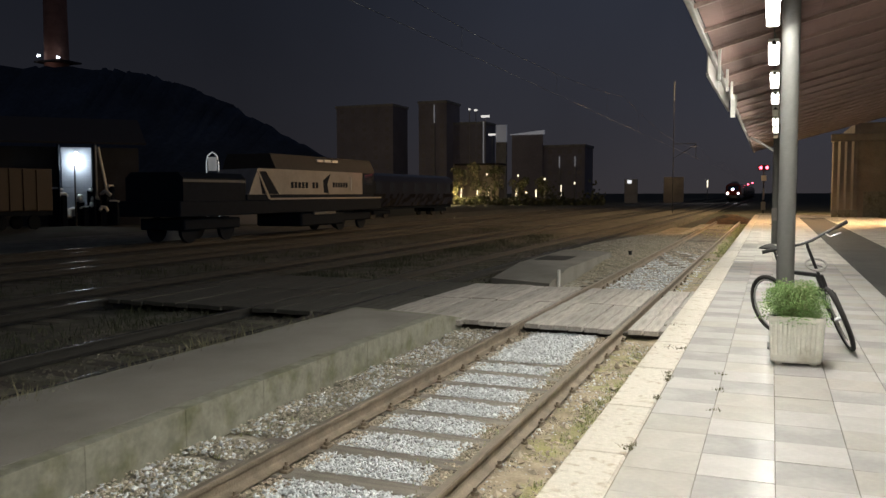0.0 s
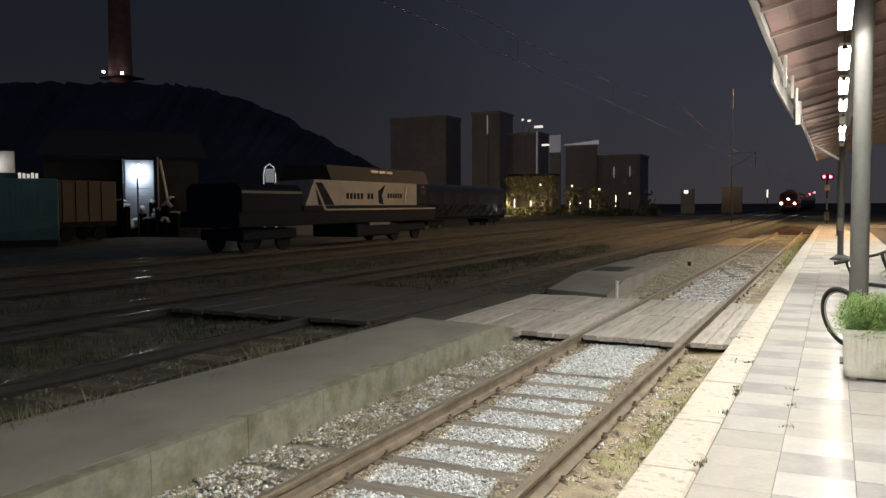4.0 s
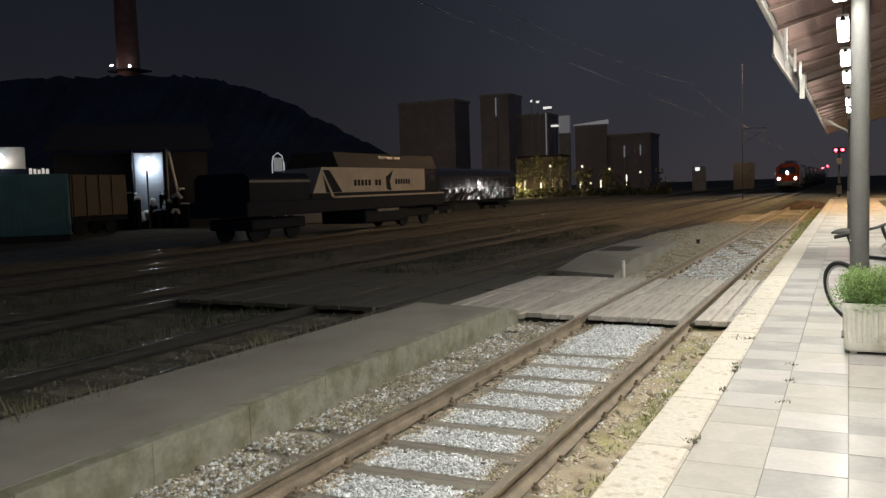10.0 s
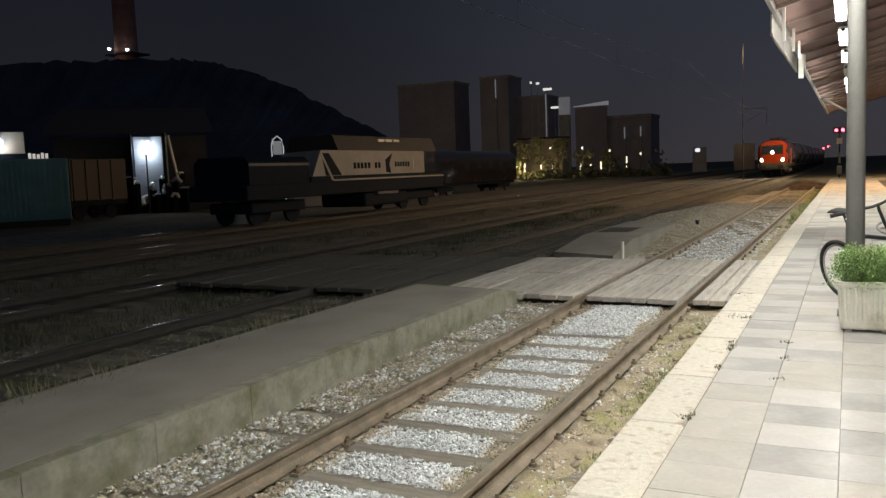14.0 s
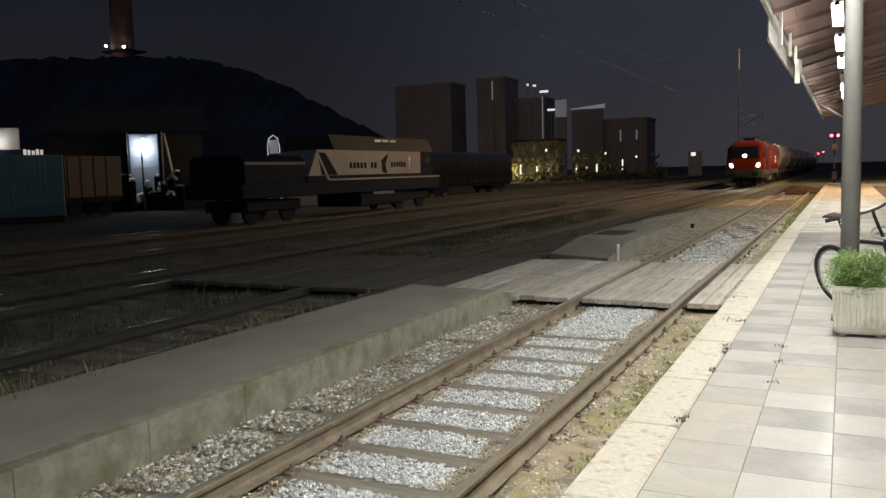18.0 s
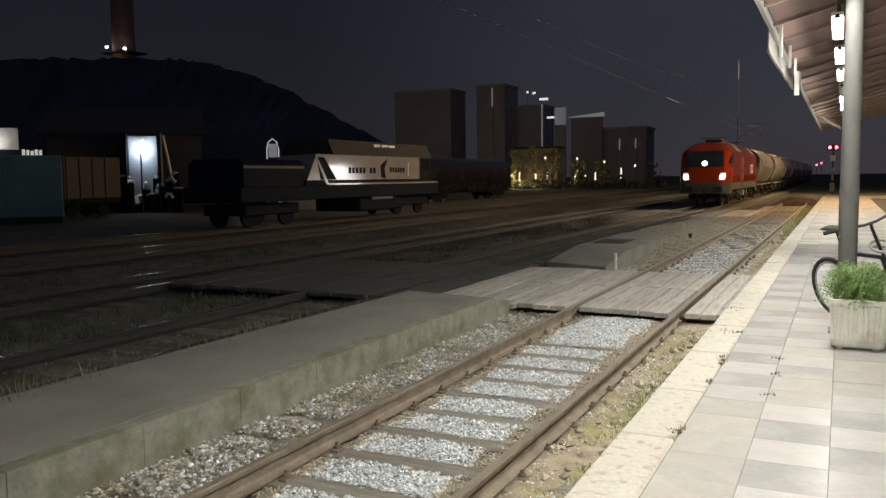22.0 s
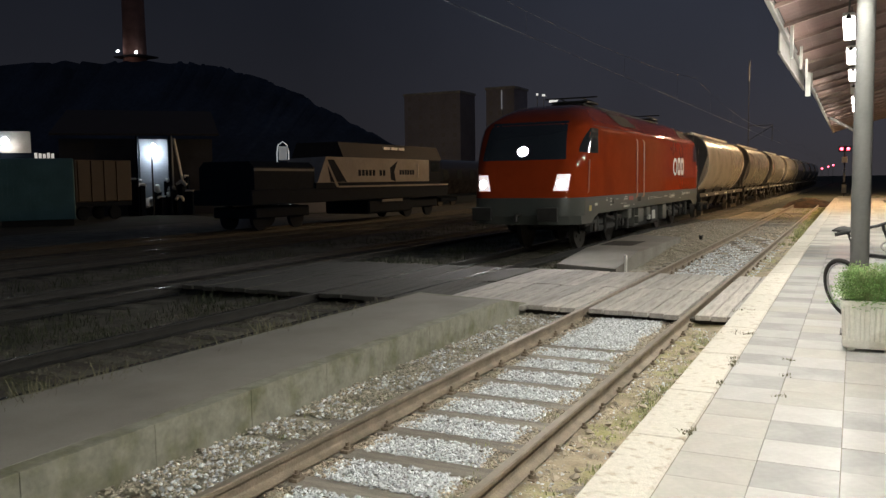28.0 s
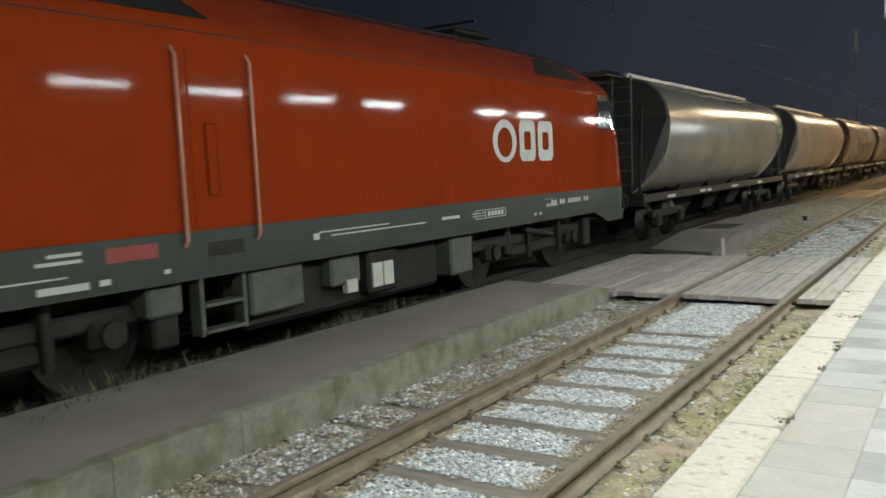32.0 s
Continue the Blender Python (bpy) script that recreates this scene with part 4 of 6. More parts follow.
    # door with handrails and window blind, at the middle of the side
    for side in (1, -1):
        door = part("side_door", Shape().box(*sorted((side * 1.495, side * 1.508)), 6.0, 6.68, 1.47, 3.12, 0.004), M_RED, loco, "flush red side door")
        for y in (5.85, 6.76):
            part("handrail", Shape().tube([(side * 1.50, y, 1.30), (side * 1.545, y, 1.36), (side * 1.545, y, 3.05), (side * 1.48, y, 3.14)], 0.018, 8), M_HANDRAIL, door, "long salmon handrail")
        part("handle", Shape().box(*sorted((side * 1.508, side * 1.525)), 6.16, 6.30, 1.75, 2.45, 0.02), M_RED, door)
        for end in (0, 1):
            yv = 0.66 if end == 0 else LEN - 0.66
            part("cab_rail", Shape().tube([(side * 1.46, yv, 1.52), (side * 1.53, yv + 0.02 * (1 - 2 * end), 1.58), (side * 1.53, yv + 0.1 * (1 - 2 * end), 2.40)], 0.011, 8), M_HANDRAIL, loco, "cab handrail")
    # roof gear: side louvres and dark roof wells
    for y0, y1 in ((4.25, 6.42), (13.4, 15.4)):
        well = Shape()
        v = []
        for y in (y0, y1):
            for z in (3.44, 3.60, 3.78, 3.90):
                f, w = at_level(z)
                dy = (3.44 - z) * (1.1 if y0 < 8 else -1.6 if y == y0 else 1.1)
                v.append((w + 0.012, y + dy, z + 0.004))
        well.add(v, [(0, 1, 5, 4), (1, 2, 6, 5), (2, 3, 7, 6)])
        well.add([(x - 0.02, y, z) for x, y, z in v], [(4, 5, 1, 0), (5, 6, 2, 1), (6, 7, 3, 2)])
        part("roof_louvre", well, M_UNDER, loco, "dark roof intake grille")
    for side in (1, -1):
        part("gutter", Shape().box(*sorted((side * 1.478, side * 1.498)), 1.3, LEN - 1.3, 3.288, 3.298), M_UNDER, loco, "thin dark roof gutter")
    part("roof_deck", Shape().box(-0.5, 0.5, 3.6, 13.7, 4.0, 4.10, 0.03), M_UNDER, loco, "dark roof equipment deck")
    for y in (4.4, 12.9):
        pg = Shape().box(-0.55, 0.55, y - 0.6, y + 0.6, 4.14, 4.20, 0.02)
        for s in (-0.4, 0.4):
            pg.tube([(s, y - 0.5, 4.2), (s, y + 0.6, 4.24), (s * 0.8, y - 0.4, 4.29)], 0.022, 6)
            pg.tube([(s, y - 0.4, 4.06), (s, y - 0.4, 4.18)], 0.05, 8).tube([(s, y + 0.4, 4.06), (s, y + 0.4, 4.18)], 0.05, 8)
        pg.tube([(-0.8, y - 0.4, 4.30), (0.8, y - 0.4, 4.30)], 0.022, 6)
        part("pantograph", pg, M_UNDER, loco, "folded pantograph")
    # emblem on the side: a ring and two rounded blocks
    def plate(outline, hole=None):
        """A flat figure in (y, z) on the side, with an optional hole outline of equal length."""
        X1, em = 1.507, Shape()
        n = len(outline)
        if hole is None:
            em.add([(X1, y, z) for y, z in outline], [tuple(range(n))])
        for i in range(n if hole else 0):
            k = (i + 1) % n
            em.add([(X1, *outline[i]), (X1, *outline[k]), (X1, *hole[k]), (X1, *hole[i])], [(0, 1, 2, 3)])
        part("emblem", em, M_PRINT, loco, "white painted emblem shape")

    def oval(cy, cz, ry, rz, n=28):
        return [(cy + ry * math.sin(2 * math.pi * i / n), cz + rz * math.cos(2 * math.pi * i / n)) for i in range(n)]

    cy = 12.06
    plate(oval(cy, 2.32, 0.38, 0.33), oval(cy, 2.30, 0.24, 0.23))
    for c in (12.54, 13.2):
        # rounded blocks with a slit
        o = [(c + 0.28 + 0.28 * max(-1, min(1, 1.25 * math.sin(a))), 2.33 + 0.33 * max(-1, min(1, 1.25 * math.cos(a)))) for a in [2 * math.pi * i / 28 for i in range(28)]]
        h = [(c + 0.28 + 0.12 * max(-1, min(1, 1.25 * math.sin(a))), 2.33 + 0.15 * max(-1, min(1, 1.25 * math.cos(a)))) for a in [2 * math.pi * i / 28 for i in range(28)]]
        plate(o, h)
    # lettering bars and plates on the sill
    def letter(y0, y1, z0, z1):
        part("lettering_bar", bar(Shape(), y0, y1, z0, z1, 1.492), M_PRINT, loco, "small white lettering bar")

    for y0, y1, z0, z1 in ((3.46, 3.66, 1.40, 1.43), (3.46, 3.66, 1.33, 1.36), (3.46, 3.66, 1.26, 1.29), (3.46, 3.66, 1.16, 1.19), (4.05, 4.38, 1.40, 1.43), (4.1, 4.35, 1.31, 1.325), (4.66, 5.26, 1.165, 1.18), (5.0, 5.4, 1.28, 1.31), (5.1, 5.4, 1.34, 1.37),
                           (5.0, 5.45, 1.05, 1.11), (5.55, 5.65, 1.06, 1.11), (6.2, 6.27, 1.08, 1.12), (8.3, 9.6, 1.27, 1.285), (8.5, 10.4, 1.22, 1.235), (8.2, 8.3, 1.2, 1.27),
                           (10.8, 11.25, 1.23, 1.27), (11.6, 12.0, 1.25, 1.26), (11.6, 12.0, 1.21, 1.22), (14.05, 14.5, 1.22, 1.235), (14.05, 14.5, 1.25, 1.265),
                           (14.0, 14.3, 1.34, 1.35), (13.6, 13.68, 1.1, 1.14), (13.78, 13.86, 1.1, 1.14), (1.2, 1.45, 1.2, 1.27), (2.3, 2.45, 1.38, 1.41), (2.3, 2.45, 1.30, 1.33)):
        letter(y0 - 0.6 if y0 > 2.9 else y0 + 0.15, y1 - 0.6 if y0 > 2.9 else y1 + 0.15, z0, z1)
    for i in range(14):
        if i not in (2, 5, 11):
            letter(13.65 + 0.115 * i, 13.73 + 0.115 * i, 1.24, 1.32)
    for y0, y1 in ((11.1, 12.0),):
        for z in (1.17, 1.29):
            letter(y0, y1, z, z + 0.01)
        for y in (y0, y0 + 0.28, y1):
            letter(y, y + 0.012, 1.181, 1.289)
        for i in range(5):
            letter(y0 + 0.36 + i * 0.1, y0 + 0.43 + i * 0.1, 1.2, 1.27)
    part("red_label", bar(Shape(), 5.02, 5.55, 1.24, 1.37, 1.492), M_PRINT_RED, loco, "red notice plate")
    part("yellow_label", bar(Shape(), 0.85, 1.05, 1.08, 1.22, 1.492), M_YELLOW, loco, "yellow triangular notice plate")
    for y0, y1, z0, z1 in ((6.12, 6.58, 1.18, 1.34), (3.1, 3.24, 1.2, 1.34)):
        part("socket_recess", bar(Shape(), y0, y1, z0, z1, 1.492, 0.003), M_UNDER, loco, "dark recess in the sill")
    # underfloor boxes and steps
    for y0, y1, z0, z1, mm in ((5.5, 5.9, 0.66, 0.97, M_UNDER_LIGHT), (6.76, 7.56, 0.48, 0.975, M_UNDER_LIGHT), (8.02, 8.56, 0.60, 0.95, M_UNDER_LIGHT), (8.7, 9.3, 0.42, 0.96, M_UNDER),
                              (10.6, 11.2, 0.4, 0.95, M_UNDER_LIGHT)):
        for side in (1, -1):
            part("equipment_box", Shape().box(*sorted((side * 0.9, side * 1.36)), y0, y1, z0, z1, 0.03), mm, loco, "dusty underfloor box")
    for y in (8.76, 8.99):
        part("gauge_plate", Shape().box(1.30, 1.385, y, y + 0.2, 0.5, 0.8, 0.008), M_PRINT, loco, "pale label plate")
    part("filler_plate", Shape().box(1.30, 1.385, 8.26, 8.46, 0.5, 0.66, 0.008), M_PRINT, loco, "small pale filler plate")
    part("transformer_tank", Shape().box(-1.2, 1.2, 6.8, 10.5, 0.3, 0.95, 0.06), M_UNDER, loco, "dark transformer tank")
    for side in (1, -1):
        step = part("step_ladder", Shape().box(*sorted((side * 1.24, side * 1.40)), 6.06, 6.11, 0.40, 0.98, 0.006).box(*sorted((side * 1.24, side * 1.40)), 6.61, 6.66, 0.40, 0.98, 0.006), M_UNDER_LIGHT, loco, "open step ladder below the door")
        for z in (0.42, 0.68):
            part("step", Shape().box(*sorted((side * 1.22, side * 1.41)), 6.11, 6.61, z, z + 0.035, 0.004), M_UNDER_LIGHT, step)
    axles = []
    for yc in (3.7, 13.6):
        bogie = part("bogie", Shape().box(-0.978, 0.978, yc - 0.4, yc + 0.4, 0.45, 0.9, 0.03), M_UNDER, loco, "dark two-axle bogie")
        for s in (-1, 1):
            part("side_frame", Shape().box(*sorted((s * 0.98, s * 1.16)), yc - 2.1, yc + 2.1, 0.62, 0.80, 0.03), M_UNDER, bogie)
            part("side_girder", Shape().box(*sorted((s * 0.98, s * 1.18)), yc - 0.9, yc + 0.9, 0.42, 0.616, 0.05), M_UNDER, bogie)
        for s in (-1, 1):
            for dy in (-1.5, 1.5):
                part("axle_box", Shape().box(*sorted((s * 1.0, s * 1.22)), yc + dy - 0.2, yc + dy + 0.2, 0.44, 0.72, 0.05).tube([(s * 1.2, yc + dy, 0.58), (s * 1.27, yc + dy, 0.58)], 0.12, 12), M_UNDER, bogie)
                part("coil_spring", Shape().tube([(s * 1.1, yc + dy * 0.62, 0.5), (s * 1.1, yc + dy * 0.62, 0.98)], 0.09, 10), M_UNDER, bogie)
            part("yaw_damper", Shape().tube([(s * 1.24, yc - 0.5, 0.86), (s * 1.24, yc + 0.5, 0.70)], 0.045, 8), M_UNDER, bogie)
            for dy in (-0.3, 0.9):
                part("damper", Shape().tube([(s * 1.2, yc + dy, 0.38), (s * 1.2, yc + dy, 0.98)], 0.05, 8), M_UNDER, bogie)
            part("sand_box", Shape().box(*sorted((s * 1.1, s * 1.28)), yc + 1.9, yc + 2.2, 0.35, 0.9, 0.03), M_UNDER, bogie)
        for dy in (-1.5, 1.5):
            ax = wheelset("wheelset", yc + dy, 0.575, 0.575, 1.0, M_WHEEL, bogie)
            wv = Shape().tube([(-1.0, 0, 0), (1.0, 0, 0)], 0.09, 10)
            for s in (-1, 1):
                wv.disc(s * 0.70, s * 0.82, 0, 0, 0.575, 36)
                wv.disc(s * 0.68, s * 0.71, 0, 0, 0.605, 36)
                wv.disc(s * 0.82, s * 0.86, 0, 0, 0.20, 16)
                for i in range(6):
                    a = math.pi * i / 3
                    wv.disc(s * 0.82, s * 0.835, 0.36 * math.cos(a), 0.36 * math.sin(a), 0.05, 8)
            m = wv.mesh("wheelset")
            m.materials.append(M_WHEEL)
            ax.data = m
            axles.append((ax, yc + dy, 0.575))
    return loco, axles


# ---- hopper wagons ----
WAGON_LEN = 16.8


def end_hollow(z):
    """How far the end wall is dished in at height z."""
    return 0.95 * max(0.0, 1 - ((z - 2.62) / 1.35) ** 2) if z < 2.62 else 0.95 + 0.1 * (z - 2.62)


def build_wagon():
    w = thing("hopper_wagon", "dusty grey round-sided bulk hopper wagon", "wagon", pose(TRAIN_X, 120, 0), "train of hopper wagons")
    # bulging side, longer at the top than at the bottom
    prof = [(0.86, 1.20), (1.08, 1.40), (1.28, 1.75), (1.40, 2.15), (1.45, 2.55), (1.44, 2.95), (1.36, 3.30), (1.18, 3.60), (0.90, 3.82), (0.55, 3.92)]
    prof = prof + [(-x, z) for x, z in reversed(prof)]
    rows = []
    ys = [(1.0, 0), (1.12, 0), (5.6, 1), (10.6, 1), (15.48, 2), (15.6, 2)]
    sh = Shape()
    for y, k in ys:
        row = []
        for x, z in prof:
            t = max(0.0, (2.9 - z) / 1.7)
            yy = y
            if k == 0:
                yy = y + end_hollow(z)
            if k == 2:
                yy = y - 2.0 * t ** 1.2
            s = 0.985 if y in (1.0, 15.6) else 1.0
            row.append((x * s, yy, z))
        rows.append(row)
    sh.grid(rows, True, True)
    body = part("body", sh, M_WAGON, w, "grey bulging hopper body with dusty streaks")
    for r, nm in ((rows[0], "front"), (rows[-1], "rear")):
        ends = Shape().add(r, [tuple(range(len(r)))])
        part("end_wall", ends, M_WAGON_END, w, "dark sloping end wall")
    for y in (1.06, 15.54):
        rib = Shape()
        pts = []
        for x, z in prof[:10]:
            t = max(0.0, (2.9 - z) / 1.7)
            d = 2.0 * t ** 1.2
            pts.append((x + 0.008, y + (end_hollow(z) if y < 7 else -d), z))
        rib.tube(pts, 0.035, 6)
        part("end_rim", rib, M_WAGON, body)
    part("roof_walk", Shape().box(-0.35, 0.35, 0.9, 16.1, 3.97, 4.01, 0.006), M_UNDER_LIGHT, w, "grey roof walkway")
    part("roof_edge", Shape().box(0.78, 0.86, 0.9, 12.4, 3.88, 3.97, 0.01), M_PRINT, w, "pale roof edge strip")
    for y in (3.6, 8.3, 13.0):
        part("roof_hatch", Shape().box(-0.5, 0.5, y - 1.6, y + 1.6, 3.9, 4.02, 0.03), M_WAGON, w)
    part("side_sill", Shape().box(1.18, 1.32, 0.55, 16.25, 0.98, 1.16, 0.01).box(-1.32, -1.18, 0.55, 16.25, 0.98, 1.16, 0.01), M_UNDER, w, "dark side sill")
    for e, f in ((0.62, -1), (16.18, 1)):
        hs = part("headstock", Shape().box(-1.32, 1.32, min(e, e + f * 0.12), max(e, e + f * 0.12), 0.90, 1.2, 0.01).box(-1.25, 1.25, min(e, e - f * 1.6), max(e, e - f * 1.6), 1.0, 1.06), M_UNDER, w, "dark buffer beam and end platform")
        for s in (-0.875, 0.875):
            part("buffer", Shape().tube([(s, e, 1.05), (s, e + f * 0.50, 1.05)], 0.09, 12).tube([(s, e + f * 0.5, 1.05), (s, e + f * 0.55, 1.05)], 0.22, 16), M_UNDER, hs)
        lad = Shape()
        for s in (0.5, 0.95):
            lad.tube([(s, e - f * 0.15, 1.15), (s, e - f * 0.25, 3.9)], 0.02, 6)
        for i in range(8):
            lad.tube([(0.5, e - f * 0.2, 1.4 + i * 0.32), (0.95, e - f * 0.2, 1.4 + i * 0.32)], 0.014, 6)
        part("end_ladder", lad, M_UNDER_LIGHT, w)
        for s in (-1.15, 1.15):
            part("end_stanchion", Shape().tube([(s, e - f * 0.1, 1.1), (s * 0.98, e - f * 0.4, 3.2)], 0.035, 6), M_UNDER, w)
    for y in (5.4, 8.2, 11.0):
        hop = Shape()
        hop.add([(-1.0, y - 1.2, 1.3), (1.0, y - 1.2, 1.3), (1.0, y + 1.2, 1.3), (-1.0, y + 1.2, 1.3), (-0.6, y - 0.5, 0.45), (0.6, y - 0.5, 0.45), (0.6, y + 0.5, 0.45), (-0.6, y + 0.5, 0.45)],
                [(0, 1, 2, 3), (7, 6, 5, 4), (0, 4, 5, 1), (1, 5, 6, 2), (2, 6, 7, 3), (3, 7, 4, 0)])
        part("discharge_hopper", hop, M_UNDER, w)
    for y0, y1, z0, z1 in ((2.2, 2.8, 1.02, 1.09), (5.0, 5.5, 1.03, 1.1), (5.7, 6.1, 1.03, 1.1), (8.4, 9.2, 1.03, 1.09), (12.0, 12.6, 1.02, 1.1)):
        part("lettering_bar", Shape().box(1.318, 1.326, y0, y1, z0, z1), M_PRINT, w, "white lettering bar on the sill")
    axles = []
    for yc in (3.0, 13.8):
        bg = Shape()
        for s in (-1, 1):
            bg.box(*sorted((s * 0.95, s * 1.10)), yc - 1.25, yc + 1.25, 0.55, 0.72, 0.03)
            for dy in (-0.9, 0.9):
                bg.box(*sorted((s * 0.95, s * 1.16)), yc + dy - 0.18, yc + dy + 0.18, 0.32, 0.66, 0.04)
        bg.box(-1.0, 1.0, yc - 0.25, yc + 0.25, 0.5, 0.95, 0.02)
        bogie = part("bogie", bg, M_UNDER, w, "dark freight bogie")
        for dy in (-0.9, 0.9):
            wv = Shape().tube([(-1.0, 0, 0), (-0.83, 0, 0), (-0.825, 0, 0), (-0.70, 0, 0), (-0.695, 0, 0), (-0.67, 0, 0), (-0.66, 0, 0), (0.66, 0, 0), (0.67, 0, 0), (0.695, 0, 0), (0.70, 0, 0), (0.825, 0, 0), (0.83, 0, 0), (1.0, 0, 0)],
                              [0.08, 0.08, 0.46, 0.46, 0.49, 0.49, 0.08, 0.08, 0.49, 0.49, 0.46, 0.46, 0.08, 0.08], 28)
            ax = part("wheelset", wv, M_WHEEL, bogie, at=pose(0, yc + dy, 0.46))
            axles.append((ax, yc + dy, 0.46))
    return w, axles


loco, loco_axles = build_loco()
first_wagon, wagon_axles = build_wagon()
wagons = [first_wagon] + [copy_thing(first_wagon, pose(TRAIN_X, 140 + 16 * k, 0)) for k in range(7)]


# ---- parked diesel locomotive on the far siding ----
def parked_loco():
    p = thing("parked_locomotive", "parked off-white diesel locomotive with a low dark hood and slanted stripe", "locomotive", pose(-19.5, 0, 0))
    X = 1.5
    part("underframe", Shape().box(-X, X, 24.9, 42.0, 1.05, 1.66, 0.04), M_LOCO_DARK, p, "dark underframe")
    part("walkway_stripe", Shape().box(X - 0.03, X + 0.02, 30.9, 42.0, 1.665, 1.75, 0.01), M_LOCO_WHITE, p, "pale sill stripe")
    hood = Shape().sweep_y([(-1.4, 1.66), (1.4, 1.66), (1.4, 2.56), (1.15, 2.78), (-1.15, 2.78), (-1.4, 2.56)], 25.2, 29.2)
    part("low_hood", hood, M_LOCO_DARK, p, "low dark engine hood")
    part("hood_stripe", Shape().box(1.39, 1.415, 25.2, 29.2, 2.40, 2.50, 0.004), M_STRIPE, p, "dull grey stripe along the hood")
    part("band", Shape().box(-1.47, 1.47, 29.21, 41.2, 1.66, 1.90, 0.01), M_LOCO_DARK, p, "dark band along the body's foot")
    er = Shape().add([(sx * 1.48, y, z) for sx in (-1, 1) for y, z in ((29.3, 1.902), (39.75, 1.902), (39.75, 3.05), (31.3 if sx < 0 else 30.0, 3.05))],
                     [(0, 1, 2, 3), (7, 6, 5, 4), (0, 4, 5, 1), (1, 5, 6, 2), (2, 6, 7, 3), (3, 7, 4, 0)])
    part("engine_room", er, M_LOCO_WHITE, p, "off-white engine room side")
    for y0, y1 in ((39.752, 41.2),):
        part("cab", Shape().box(-1.47, 1.47, y0, y1, 1.902, 3.05, 0.04), M_LOCO_DARK, p, "dark cab")
        part("cab_window", Shape().box(1.465, 1.478, y0 + 0.25, y1 - 0.25, 2.4, 2.95, 0.004), M_GLASS, p)
    part("roof", Shape().sweep_y([(-1.47, 3.052), (1.47, 3.052), (1.15, 3.76), (-1.15, 3.76)], 31.4, 41.3), M_ROOF, p, "dark roof")

    def slab(name, pts, thick, material, label):
        n = len(pts)
        v = [(1.482, y, z) for y, z in pts] + [(1.482 + thick, y, z) for y, z in pts]
        part(name, Shape().add(v, [tuple(range(n))[::-1], tuple(range(n, 2 * n))] + [(i, (i + 1) % n, (i + 1) % n + n, i + n) for i in range(n)]), material, p, label)

    slab("slanted_band", ((30.02, 2.92), (30.6, 2.92), (31.6, 1.92), (30.3, 1.92)), 0.006, M_LOCO_DARK, "slanted dark band")
    slab("slanted_stripe", ((29.9, 2.96), (30.02, 2.96), (30.95, 1.70), (30.75, 1.70)), 0.02, M_LOCO_WHITE, "slanted pale stripe")
    for k in range(8):
        if k != 5:
            part("lettering_bar", Shape().box(1.478, 1.486, 32.6 + k * 0.32, 32.83 + k * 0.32, 2.2, 2.48), M_LOCO_DARK, p, "dark lettering bar")
    for k in range(6):
        part("lettering_bar", Shape().box(1.478, 1.486, 36.5 + k * 0.27, 36.7 + k * 0.27, 2.25, 2.5), M_LOCO_DARK, p, "dark lettering bar")
    slab("emblem", ((35.6, 2.0), (36.1, 1.92), (35.95, 2.4), (36.3, 2.95), (35.55, 2.6)), 0.005, M_LOCO_DARK, "dark leaf-like emblem")
    part("door_rail", Shape().tube([(1.52, 38.4, 2.1), (1.52, 38.4, 2.8)], 0.03, 6), M_CHROME, p)
    for k in range(3):
        part("roof_vent", Shape().box(1.18, 1.30, 35.3 + k * 0.75, 35.9 + k * 0.75, 3.5, 3.64, 0.02), M_CHROME, p, "bright roof vent")
    part("fuel_tank", Shape().box(-1.3, 1.3, 33.8, 38.0, 0.35, 1.05, 0.08), M_LOCO_DARK, p)
    part("battery_box", Shape().box(1.1, 1.42, 34.8, 36.9, 0.9, 1.4, 0.02), M_STRIPE, p)
    for yc in (27.4, 39.6):
        bg = part("bogie", Shape().box(-1.1, 1.1, yc - 1.8, yc + 1.8, 0.5, 0.95, 0.05), M_LOCO_DARK, p)
        for dy in (-1.2, 1.2):
            for sx in (-0.85, 0.7):
                part("wheel", Shape().disc(sx, sx + 0.15, yc + dy, 0.5, 0.5, 24), M_LOCO_DARK, bg)
    return p


parked_loco()

